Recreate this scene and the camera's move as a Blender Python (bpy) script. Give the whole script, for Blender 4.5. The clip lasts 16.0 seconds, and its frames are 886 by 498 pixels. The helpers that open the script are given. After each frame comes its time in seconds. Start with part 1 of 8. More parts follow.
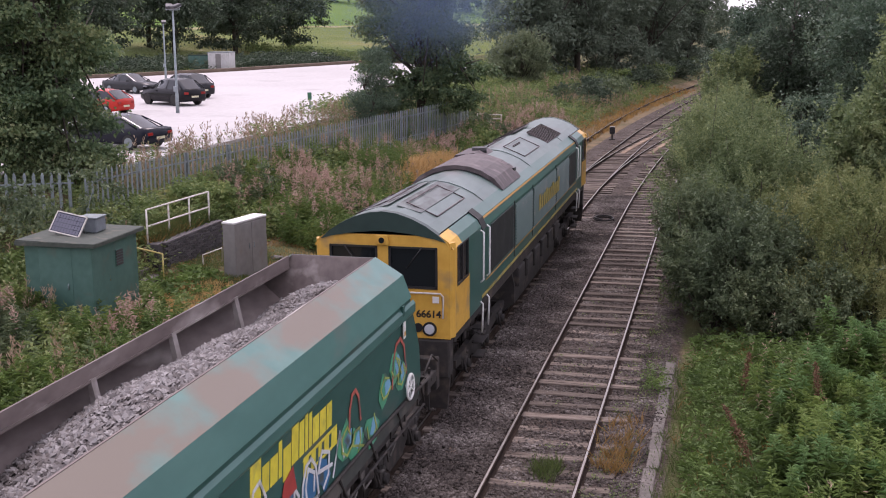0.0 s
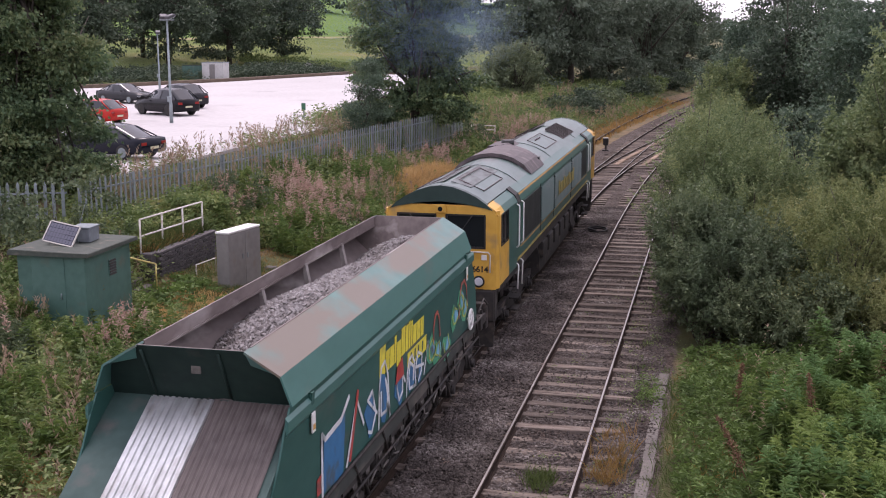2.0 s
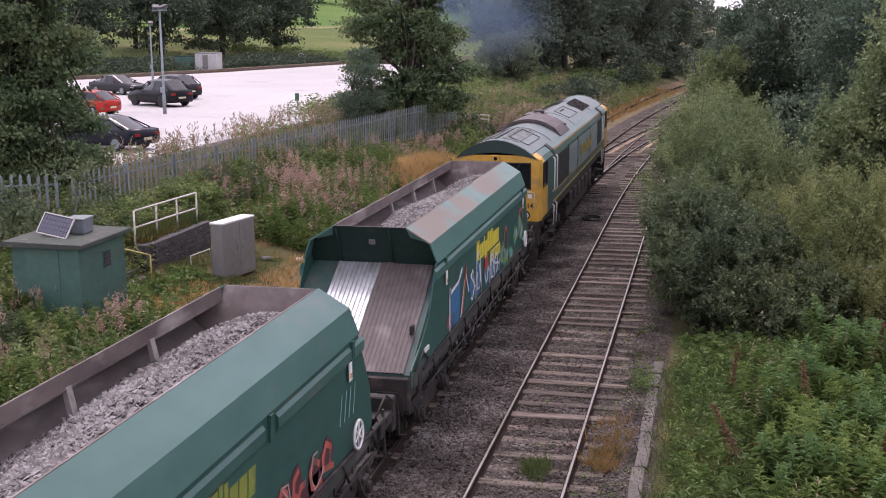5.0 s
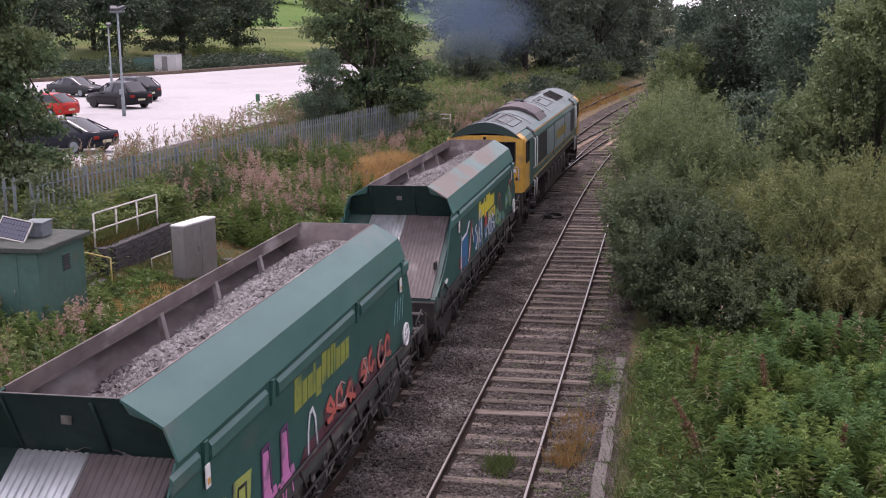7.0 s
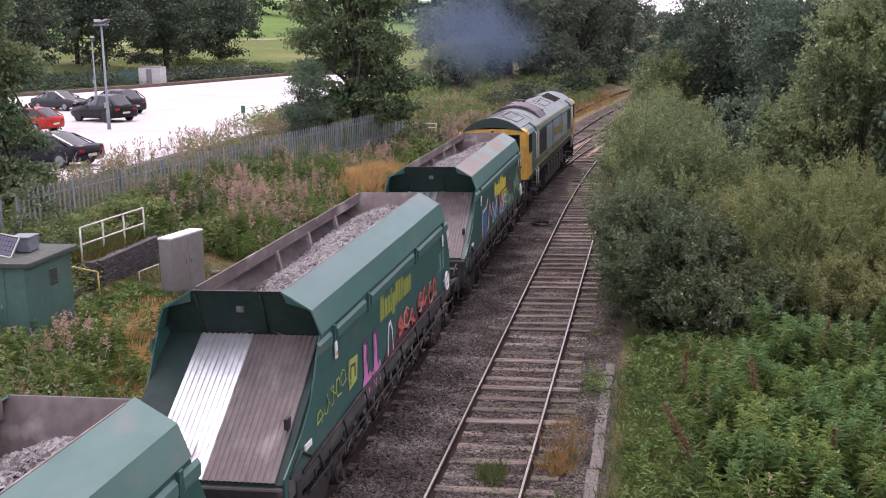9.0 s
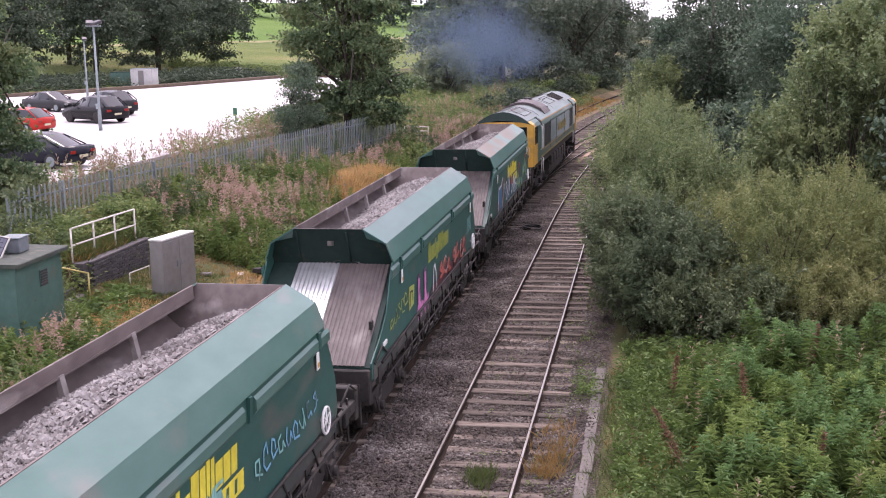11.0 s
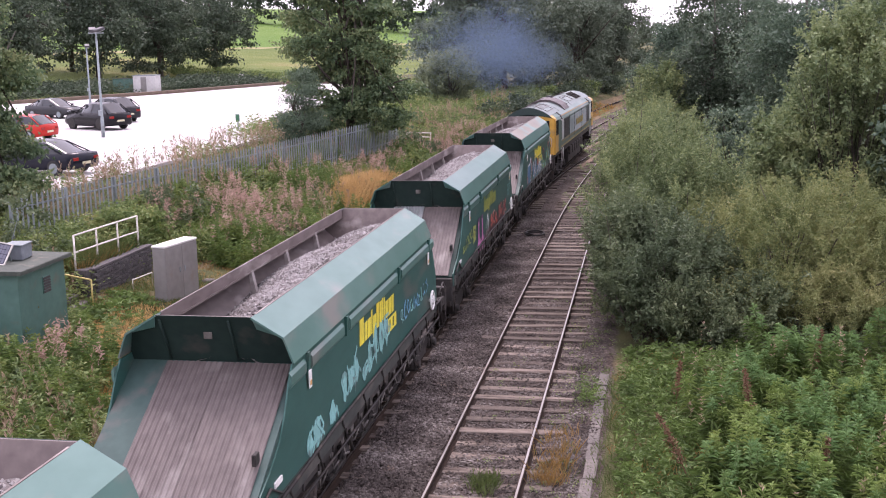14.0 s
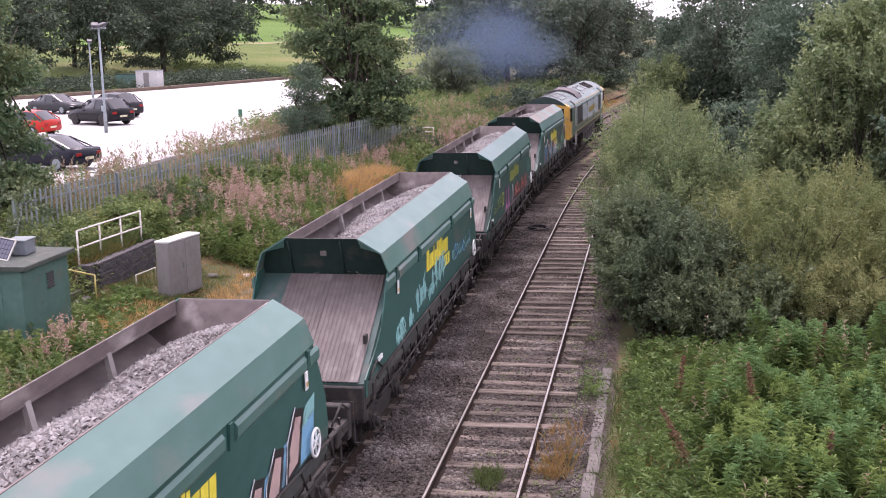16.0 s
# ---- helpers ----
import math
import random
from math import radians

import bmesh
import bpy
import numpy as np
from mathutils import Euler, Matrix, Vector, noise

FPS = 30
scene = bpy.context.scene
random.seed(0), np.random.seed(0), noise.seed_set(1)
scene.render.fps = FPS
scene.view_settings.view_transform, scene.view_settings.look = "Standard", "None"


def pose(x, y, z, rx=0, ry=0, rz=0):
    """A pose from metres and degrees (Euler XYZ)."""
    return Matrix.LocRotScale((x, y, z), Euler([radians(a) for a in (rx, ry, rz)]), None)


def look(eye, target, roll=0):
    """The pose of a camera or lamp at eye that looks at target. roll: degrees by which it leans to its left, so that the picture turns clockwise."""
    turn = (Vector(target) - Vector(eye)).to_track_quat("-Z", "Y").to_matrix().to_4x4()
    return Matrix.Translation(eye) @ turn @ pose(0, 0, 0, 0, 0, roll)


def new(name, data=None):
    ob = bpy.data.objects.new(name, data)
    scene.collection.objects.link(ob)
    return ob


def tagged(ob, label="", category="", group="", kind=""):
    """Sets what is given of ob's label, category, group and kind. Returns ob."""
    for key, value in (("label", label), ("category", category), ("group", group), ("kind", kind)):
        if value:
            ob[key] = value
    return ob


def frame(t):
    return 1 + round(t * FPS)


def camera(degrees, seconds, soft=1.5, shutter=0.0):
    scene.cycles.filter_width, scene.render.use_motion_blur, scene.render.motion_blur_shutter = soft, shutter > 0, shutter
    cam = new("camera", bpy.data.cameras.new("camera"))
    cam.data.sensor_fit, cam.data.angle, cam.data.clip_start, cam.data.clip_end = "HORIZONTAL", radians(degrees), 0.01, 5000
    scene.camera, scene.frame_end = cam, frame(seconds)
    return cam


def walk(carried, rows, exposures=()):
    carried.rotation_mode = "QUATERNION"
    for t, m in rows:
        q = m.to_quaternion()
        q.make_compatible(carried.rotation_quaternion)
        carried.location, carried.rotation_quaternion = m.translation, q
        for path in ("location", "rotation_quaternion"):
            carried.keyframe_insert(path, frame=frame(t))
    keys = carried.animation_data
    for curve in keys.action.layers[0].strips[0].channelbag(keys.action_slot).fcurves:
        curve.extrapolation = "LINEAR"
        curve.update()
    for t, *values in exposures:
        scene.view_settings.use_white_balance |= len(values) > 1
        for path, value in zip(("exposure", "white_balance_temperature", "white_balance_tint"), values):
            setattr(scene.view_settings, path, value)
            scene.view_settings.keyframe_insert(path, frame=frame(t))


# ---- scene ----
cam = camera(41.91, 16.0, soft=1.05)
PATH = [
    (0, pose(-0.014, 0.047, 7.392, 78.776, 0.32, 13.498)),
    (0.5, pose(-0.015, 0.053, 7.39, 78.976, 0.338, 13.32)),
    (1, pose(-0.002, 0.047, 7.384, 79.116, 0.405, 13.557)),
    (1.5, pose(-0.011, 0.043, 7.384, 79.088, 0.181, 13.448)),
    (2, pose(-0.02, 0.038, 7.384, 79.315, 0.128, 13.202)),
    (2.5, pose(-0.002, 0.021, 7.382, 79.201, 0.084, 12.666)),
    (3, pose(-0.019, 0.028, 7.377, 78.913, 0.256, 12.753)),
    (3.5, pose(-0.014, 0.031, 7.379, 78.866, 0.254, 12.839)),
    (4, pose(-0.017, 0.028, 7.378, 78.836, 0.375, 12.922)),
    (6.5, pose(0.005, 0.02, 7.384, 78.776, 0.632, 12.372)),
    (7, pose(0.028, -0.005, 7.374, 78.77, 0.74, 10.984)),
    (7.5, pose(0.008, -0.022, 7.375, 78.899, 1.004, 10.321)),
    (8, pose(0.01, -0.022, 7.377, 78.827, 1.056, 10.314)),
    (8.5, pose(0.012, -0.02, 7.38, 78.988, 1.204, 10.385)),
    (9, pose(0.003, -0.026, 7.381, 79.197, 1.412, 10.2)),
    (11.5, pose(0.011, -0.032, 7.372, 79.36, 0.903, 9.764)),
    (12, pose(0.019, -0.035, 7.384, 79.209, 0.804, 9.766)),
    (12.5, pose(0.012, -0.039, 7.384, 79.364, 0.856, 9.531)),
    (13, pose(0.01, -0.032, 7.39, 79.37, 1.024, 9.648)),
    (13.5, pose(0.002, -0.032, 7.384, 79.533, 1.12, 9.735)),
    (14, pose(-0.001, -0.032, 7.38, 79.657, 1.128, 9.941)),
    (14.5, pose(-0.004, -0.029, 7.379, 79.499, 1.22, 9.906)),
    (15, pose(-0.009, -0.025, 7.374, 79.446, 1.159, 9.97)),
    (15.5, pose(0.001, -0.024, 7.378, 79.447, 1.178, 10.018)),
    (16, pose(-0.002, -0.029, 7.374, 79.4, 1.273, 10.069)),
]
# the clip's camera opens up as the dark train passes
walk(cam, PATH, [(0, 0.62, 6520, 32), (4, 0.62, 6520, 33), (7, 0.56, 6520, 34), (9, 0.86, 6520, 34), (12.5, 1.17, 6520, 36), (16, 1.2, 6520, 36)])

# ---------------------------------------------------------------- light
world = bpy.data.worlds.new("overcast_sky")
scene.world = world
world.use_nodes = True
wn, wl = world.node_tree.nodes, world.node_tree.links
sky = wn.new("ShaderNodeTexSky")
sky.sky_type = 'NISHITA'
sky.sun_disc = False
sky.sun_elevation, sky.sun_rotation = radians(63), radians(-18)
sky.air_density, sky.dust_density, sky.ozone_density = 1.0, 4.0, 1.0
veil = wn.new("ShaderNodeMix")          # a high, even layer of cloud over the blue
veil.data_type = 'RGBA'
veil.inputs[0].default_value = 0.75
veil.inputs[7].default_value = (9.0, 9.3, 9.8, 1)
wl.new(sky.outputs[0], veil.inputs[6])
wl.new(veil.outputs[2], wn["Background"].inputs[0])
wn["Background"].inputs[1].default_value = 0.11
sun_data = bpy.data.lights.new("sun", 'SUN')
sun_data.energy, sun_data.angle, sun_data.color = 1.3, radians(20), (1.0, 0.96, 0.9)
sun = new("sun", sun_data)
sun.matrix_world = look((-8, 24, 50), (0, 0, 0))


# ---------------------------------------------------------------- materials
def nodes_of(name):
    m = bpy.data.materials.new(name)
    m.use_nodes = True
    return m, m.node_tree.nodes, m.node_tree.links


def surface(name, low, high, rough=0.7, metal=0.0, grain=8.0, patch=0.7, stain=None, stain_at=0.62, bump=0.3,
            stretch=(1, 1, 1), rand=0.0, rough_var=0.15, stain_scale=None, spec=0.5):
    """A worn surface: two colours mixed by fine grain and broad patches, with stains and relief."""
    m, n, l = nodes_of(name)
    b = n["Principled BSDF"]
    co = n.new("ShaderNodeTexCoord")
    mp = n.new("ShaderNodeMapping")
    mp.inputs[3].default_value = stretch
    l.new(co.outputs["Object"], mp.inputs[0])
    info = n.new("ShaderNodeObjectInfo")
    off = n.new("ShaderNodeVectorMath")
    off.operation = 'MULTIPLY_ADD'
    off.inputs[1].default_value = (37, 53, 71)
    l.new(info.outputs["Random"], off.inputs[0])
    l.new(mp.outputs[0], off.inputs[2])
    fine, broad = n.new("ShaderNodeTexNoise"), n.new("ShaderNodeTexNoise")
    fine.inputs["Scale"].default_value, fine.inputs["Detail"].default_value = grain, 6
    broad.inputs["Scale"].default_value, broad.inputs["Detail"].default_value = patch, 4
    for q in (fine, broad):
        l.new(off.outputs[0], q.inputs[0])
    add = n.new("ShaderNodeMath")
    add.operation = 'MULTIPLY_ADD'
    add.inputs[1].default_value = 0.5
    half = n.new("ShaderNodeMath")
    half.operation = 'MULTIPLY'
    half.inputs[1].default_value = 0.5
    l.new(broad.outputs[0], half.inputs[0])
    l.new(fine.outputs[0], add.inputs[0])
    l.new(half.outputs[0], add.inputs[2])
    ramp = n.new("ShaderNodeValToRGB")
    ramp.color_ramp.elements[0].position, ramp.color_ramp.elements[1].position = 0.34, 0.66
    ramp.color_ramp.elements[0].color, ramp.color_ramp.elements[1].color = (*low, 1), (*high, 1)
    l.new(add.outputs[0], ramp.inputs[0])
    out = ramp.outputs[0]
    if stain:
        sn = n.new("ShaderNodeTexNoise")
        sn.inputs["Scale"].default_value, sn.inputs["Detail"].default_value = stain_scale or patch * 2.3, 8
        l.new(off.outputs[0], sn.inputs[0])
        sr = n.new("ShaderNodeMapRange")
        sr.inputs[1].default_value, sr.inputs[2].default_value = stain_at - 0.06, stain_at + 0.1
        l.new(sn.outputs[0], sr.inputs[0])
        mix = n.new("ShaderNodeMix")
        mix.data_type = 'RGBA'
        l.new(sr.outputs[0], mix.inputs[0])
        l.new(out, mix.inputs[6])
        mix.inputs[7].default_value = (*stain, 1)
        out = mix.outputs[2]
    if rand:
        hs = n.new("ShaderNodeHueSaturation")
        mr = n.new("ShaderNodeMapRange")
        mr.inputs[3].default_value, mr.inputs[4].default_value = 1 - rand, 1 + rand
        l.new(info.outputs["Random"], mr.inputs[0])
        l.new(mr.outputs[0], hs.inputs["Value"])
        l.new(out, hs.inputs["Color"])
        out = hs.outputs[0]
    l.new(out, b.inputs["Base Color"])
    rr = n.new("ShaderNodeMapRange")
    rr.inputs[3].default_value, rr.inputs[4].default_value = max(0.03, rough - rough_var), min(1, rough + rough_var)
    l.new(broad.outputs[0], rr.inputs[0])
    l.new(rr.outputs[0], b.inputs["Roughness"])
    b.inputs["Metallic"].default_value = metal
    b.inputs["Specular IOR Level"].default_value = spec
    if bump:
        bp = n.new("ShaderNodeBump")
        bp.inputs["Strength"].default_value, bp.inputs["Distance"].default_value = bump, 0.02
        l.new(fine.outputs[0], bp.inputs["Height"])
        l.new(bp.outputs[0], b.inputs["Normal"])
    return m


def foliage(name, colours, rough=0.55, through_light=0.25, clump=0.35, gain=1.55, each=0.45):
    """Leaves: each one a little different, broad drifts of hue, some light passing through."""
    m, n, l = nodes_of(name)
    b = n["Principled BSDF"]
    geo = n.new("ShaderNodeNewGeometry")
    co = n.new("ShaderNodeTexCoord")
    drift = n.new("ShaderNodeTexNoise")
    drift.inputs["Scale"].default_value, drift.inputs["Detail"].default_value = clump, 3
    l.new(co.outputs["Object"], drift.inputs[0])
    add = n.new("ShaderNodeMath")
    add.operation = 'MULTIPLY_ADD'
    add.inputs[1].default_value = each
    dr = n.new("ShaderNodeMapRange")
    dr.inputs[1].default_value, dr.inputs[2].default_value = 0.3, 0.7
    dr.inputs[3].default_value, dr.inputs[4].default_value = 0.0, 0.55
    l.new(drift.outputs[0], dr.inputs[0])
    l.new(geo.outputs["Random Per Island"], add.inputs[0])
    l.new(dr.outputs[0], add.inputs[2])
    ramp = n.new("ShaderNodeValToRGB")
    e = ramp.color_ramp.elements
    colours = [tuple(gain * q for q in c) for c in colours]
    e[0].color, e[1].color = (*colours[0], 1), (*colours[-1], 1)
    for i, c in enumerate(colours[1:-1]):
        q = e.new((i + 1) / (len(colours) - 1))
        q.color = (*c, 1)
    l.new(add.outputs[0], ramp.inputs[0])
    l.new(ramp.outputs[0], b.inputs["Base Color"])
    b.inputs["Roughness"].default_value = rough
    b.inputs["Specular IOR Level"].default_value = 0.35
    tr = n.new("ShaderNodeBsdfTranslucent")
    l.new(ramp.outputs[0], tr.inputs[0])
    mix = n.new("ShaderNodeMixShader")
    mix.inputs[0].default_value = through_light
    l.new(b.outputs[0], mix.inputs[1])
    l.new(tr.outputs[0], mix.inputs[2])
    l.new(mix.outputs[0], n["Material Output"].inputs[0])
    return m


def plain(name, colour, rough=0.5, metal=0.0, emit=0.0):
    m, n, l = nodes_of(name)
    b = n["Principled BSDF"]
    b.inputs["Base Color"].default_value = (*colour, 1)
    b.inputs["Roughness"].default_value, b.inputs["Metallic"].default_value = rough, metal
    nz = n.new("ShaderNodeTexNoise")
    nz.inputs["Scale"].default_value = 14
    rr = n.new("ShaderNodeMapRange")
    rr.inputs[3].default_value, rr.inputs[4].default_value = max(0.02, rough - 0.12), min(1, rough + 0.12)
    l.new(nz.outputs[0], rr.inputs[0])
    l.new(rr.outputs[0], b.inputs["Roughness"])
    if emit:
        b.inputs["Emission Color"].default_value = (*colour, 1)
        b.inputs["Emission Strength"].default_value = emit
    return m


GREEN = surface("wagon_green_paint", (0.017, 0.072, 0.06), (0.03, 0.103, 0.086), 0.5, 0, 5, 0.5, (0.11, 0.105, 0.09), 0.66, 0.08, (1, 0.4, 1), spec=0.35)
# wagon green lightened as if reflecting sky, with grey weathering blotches
GREEN_TOP = surface("weathered_sky_lightened_green", (0.043, 0.118, 0.098), (0.08, 0.168, 0.145), 0.42, 0, 3, 0.5, (0.16, 0.165, 0.15), 0.62, 0.08, (1, 0.5, 1))
GREEN_RUSTY = surface("rust_blotched_green_paint", (0.05, 0.145, 0.13), (0.1, 0.2, 0.175), 0.45, 0, 4, 0.45, (0.145, 0.122, 0.094), 0.45, 0.1, (0.8, 0.6, 1), stain_scale=1.4)
LINING = surface("dusty_brown_steel", (0.09, 0.07, 0.065), (0.185, 0.152, 0.14), 0.65, 0.1, 6, 0.8, (0.33, 0.30, 0.28), 0.62, 0.15, (1, 0.4, 1))
# green taken down in colour for the shade under the hood ends
DARK_GREEN = surface("shade_dark_green_steel", (0.009, 0.022, 0.019), (0.016, 0.036, 0.03), 0.7, 0, 6, 0.9, (0.05, 0.05, 0.044), 0.66, 0.1, spec=0.25)
SILVER = surface("bright_galvanised_sheet", (0.48, 0.51, 0.51), (0.72, 0.75, 0.75), 0.36, 0.75, 10, 1.2, (0.33, 0.325, 0.31), 0.6, 0.05, (1, 0.2, 1))
BROWN_SHEET = surface("soiled_corrugated_sheet", (0.074, 0.061, 0.057), (0.138, 0.116, 0.108), 0.65, 0.05, 8, 1.0, (0.2, 0.182, 0.17), 0.62, 0.1, (1, 0.2, 1))
CHASSIS = surface("grimy_underframe", (0.012, 0.012, 0.011), (0.035, 0.03, 0.027), 0.75, 0.1, 9, 1.5, (0.07, 0.055, 0.045), 0.6, 0.2)
WHEEL = surface("oily_wheel_steel", (0.02, 0.018, 0.016), (0.05, 0.042, 0.036), 0.55, 0.5, 8, 2, bump=0.1)
STONE = surface("crushed_limestone", (0.06, 0.053, 0.05), (0.16, 0.146, 0.14), 0.85, 0, 12, 3, (0.16, 0.145, 0.14), 0.6, 0.4)
WHITE = surface("white_paint", (0.62, 0.62, 0.6), (0.78, 0.78, 0.76), 0.5, 0, 9, 1.5, (0.4, 0.38, 0.34), 0.68, 0.1)
CREAM = surface("weathered_white_rail_paint", (0.5, 0.47, 0.42), (0.68, 0.65, 0.6), 0.6, 0, 12, 2, (0.25, 0.16, 0.1), 0.66, 0.1)
YELLOW = surface("cab_end_yellow", (0.5, 0.275, 0.038), (0.64, 0.37, 0.062), 0.45, 0, 6, 0.8, (0.3, 0.2, 0.09), 0.6, 0.05)
YELLOW_MARK = surface("brand_yellow", (0.55, 0.47, 0.04), (0.78, 0.68, 0.06), 0.5, 0, 8, 1.4, (0.3, 0.3, 0.1), 0.66, 0.05)
ORANGE_LINE = plain("amber_lining_paint", (0.55, 0.3, 0.08), 0.5)
LOCO_GREEN = surface("locomotive_green_paint", (0.018, 0.075, 0.062), (0.03, 0.105, 0.088), 0.38, 0, 5, 0.6, (0.09, 0.09, 0.08), 0.68, 0.06, (1, 0.35, 1))
LOCO_ROOF = surface("dusty_locomotive_roof", (0.058, 0.098, 0.09), (0.125, 0.172, 0.162), 0.42, 0, 4, 0.5, (0.1, 0.11, 0.105), 0.6, 0.08, (1, 0.35, 1))
SOOT = surface("sooted_steel", (0.045, 0.035, 0.036), (0.11, 0.09, 0.092), 0.6, 0.2, 6, 0.9, (0.17, 0.14, 0.14), 0.6, 0.15)
GRILLE = surface("dark_intake_grille", (0.012, 0.014, 0.014), (0.025, 0.028, 0.028), 0.6, 0.2, 20, 2, bump=0.2)
LOUVRE = surface("grey_green_louvre", (0.032, 0.076, 0.068), (0.06, 0.112, 0.102), 0.5, 0, 8, 1, (0.16, 0.15, 0.13), 0.64, 0.1)
GLASS_DARK = plain("dark_window_glass", (0.012, 0.014, 0.016), 0.08)
RUBBER = plain("black_rubber", (0.012, 0.012, 0.012), 0.7)
RED = plain("red_paint", (0.42, 0.03, 0.02), 0.35)
BLACK = plain("black_marking", (0.012, 0.012, 0.013), 0.5)
LENS = plain("lamp_lens", (0.5, 0.52, 0.55), 0.1)

RUST = surface("rusted_rail_steel", (0.016, 0.011, 0.008), (0.045, 0.03, 0.022), 0.9, 0.0, 14, 2, bump=0.2, spec=0.15)
RAIL_TOP = surface("worn_rail_head", (0.19, 0.18, 0.165), (0.31, 0.295, 0.28), 0.4, 0.85, 12, 1.2, (0.16, 0.12, 0.1), 0.66, 0.03, (1, 0.2, 1))
SLEEPER = surface("weathered_timber_sleeper", (0.08, 0.064, 0.053), (0.22, 0.184, 0.154), 0.9, 0, 16, 1.6, (0.05, 0.037, 0.03), 0.56, 0.6, (0.3, 3, 3), 0.4, spec=0.2)
EARTH_BROWN = surface("bare_earth_brown", (0.16, 0.115, 0.08), (0.3, 0.22, 0.155), 0.9, 0, 12, 1.2, (0.1, 0.075, 0.055), 0.6, 0.4, (0.5, 0.5, 3), 0.25, spec=0.2)
CONCRETE = surface("old_concrete", (0.07, 0.062, 0.055), (0.165, 0.148, 0.132), 0.85, 0, 14, 1.4, (0.1, 0.1, 0.075), 0.62, 0.4, rand=0.15)
HUT_GREEN = surface("hut_green_paint", (0.045, 0.115, 0.092), (0.075, 0.165, 0.135), 0.55, 0, 5, 0.8, (0.1, 0.12, 0.09), 0.66, 0.15)
HUT_ROOF = surface("lichened_felt_roof", (0.035, 0.048, 0.04), (0.075, 0.088, 0.072), 0.8, 0, 9, 1.2, (0.14, 0.13, 0.1), 0.64, 0.3)
SOLAR = surface("solar_cells", (0.02, 0.022, 0.035), (0.035, 0.038, 0.055), 0.25, 0.1, 5, 1, bump=0)
GREY_BOX = surface("grey_cabinet_steel", (0.18, 0.172, 0.165), (0.245, 0.235, 0.225), 0.6, 0.1, 5, 0.8, (0.2, 0.16, 0.125), 0.68, 0.04)
BRICK = surface("dark_engineering_brick", (0.035, 0.033, 0.036), (0.095, 0.085, 0.085), 0.75, 0, 16, 2, (0.14, 0.12, 0.11), 0.66, 0.4, rand=0.4)
GALV = surface("dull_galvanised_steel", (0.17, 0.205, 0.215), (0.28, 0.325, 0.335), 0.55, 0.35, 10, 1, (0.16, 0.15, 0.13), 0.66, 0.08, rand=0.15)
SHED_WHITE = surface("pale_grey_shed_panel", (0.45, 0.45, 0.44), (0.6, 0.6, 0.59), 0.6, 0, 6, 0.7, (0.3, 0.28, 0.25), 0.66, 0.1)
TARMAC_PALE = surface("pale_bleached_car_park", (0.39, 0.378, 0.374), (0.5, 0.488, 0.48), 0.85, 0, 3, 0.12, (0.31, 0.3, 0.295), 0.66, 0.1, stain_scale=0.25)
BARK = surface("grey_brown_bark", (0.035, 0.028, 0.022), (0.09, 0.075, 0.06), 0.9, 0, 14, 2, bump=0.6)
PLANK = surface("brown_plank", (0.1, 0.07, 0.05), (0.2, 0.15, 0.11), 0.85, 0, 12, 1.5, bump=0.4)

LEAF_SYCAMORE = foliage("sycamore_leaves", [(0.014, 0.027, 0.014), (0.03, 0.05, 0.025), (0.055, 0.075, 0.034), (0.088, 0.094, 0.046)], 0.55, 0.34, 0.5, 3.1)
LEAF_DARK = foliage("dark_wood_leaves", [(0.018, 0.03, 0.019), (0.036, 0.055, 0.034), (0.068, 0.085, 0.052)], 0.6, 0.22, 0.12, 1.8)
LEAF_BLUISH = foliage("alder_leaves", [(0.026, 0.045, 0.031), (0.052, 0.08, 0.052), (0.095, 0.118, 0.074)], 0.55, 0.26, 0.2, 2.0)
LEAF_WILLOW = foliage("grey_willow_leaves", [(0.03, 0.048, 0.022), (0.062, 0.088, 0.038), (0.108, 0.134, 0.058), (0.16, 0.168, 0.074)], 0.6, 0.28, 0.4, 2.05)
LEAF_OLIVE = foliage("yellowing_willow_leaves", [(0.038, 0.054, 0.022), (0.072, 0.092, 0.034), (0.115, 0.126, 0.05), (0.165, 0.15, 0.07)], 0.6, 0.28, 0.5, 2.2)
LEAF_FRESH = foliage("willowherb_leaves", [(0.032, 0.057, 0.017), (0.06, 0.098, 0.027), (0.088, 0.138, 0.035), (0.135, 0.165, 0.042)], 0.65, 0.3, 2.2, 1.65, 0.25)
LEAF_LIME = foliage("yellow_green_willowherb", [(0.035, 0.065, 0.02), (0.07, 0.115, 0.03), (0.12, 0.155, 0.045), (0.17, 0.175, 0.055)], 0.5, 0.3, 2.0, 1.75, 0.25)
LEAF_DEEP = foliage("shaded_alder_leaves", [(0.02, 0.033, 0.018), (0.042, 0.058, 0.03), (0.078, 0.094, 0.046)], 0.6, 0.28, 0.6, 2.6)
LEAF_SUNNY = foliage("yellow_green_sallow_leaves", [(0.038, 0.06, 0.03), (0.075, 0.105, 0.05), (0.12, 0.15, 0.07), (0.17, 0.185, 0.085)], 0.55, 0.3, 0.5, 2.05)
TIP_FRESH = foliage("young_blue_green_tips", [(0.062, 0.125, 0.045), (0.092, 0.162, 0.056), (0.12, 0.18, 0.058)], 0.65, 0.3, 2.2, 1.6, 0.25)
TIP_LIME = foliage("young_yellow_green_tips", [(0.09, 0.15, 0.04), (0.135, 0.19, 0.055), (0.18, 0.215, 0.06)], 0.65, 0.3, 2.0, 1.6, 0.25)
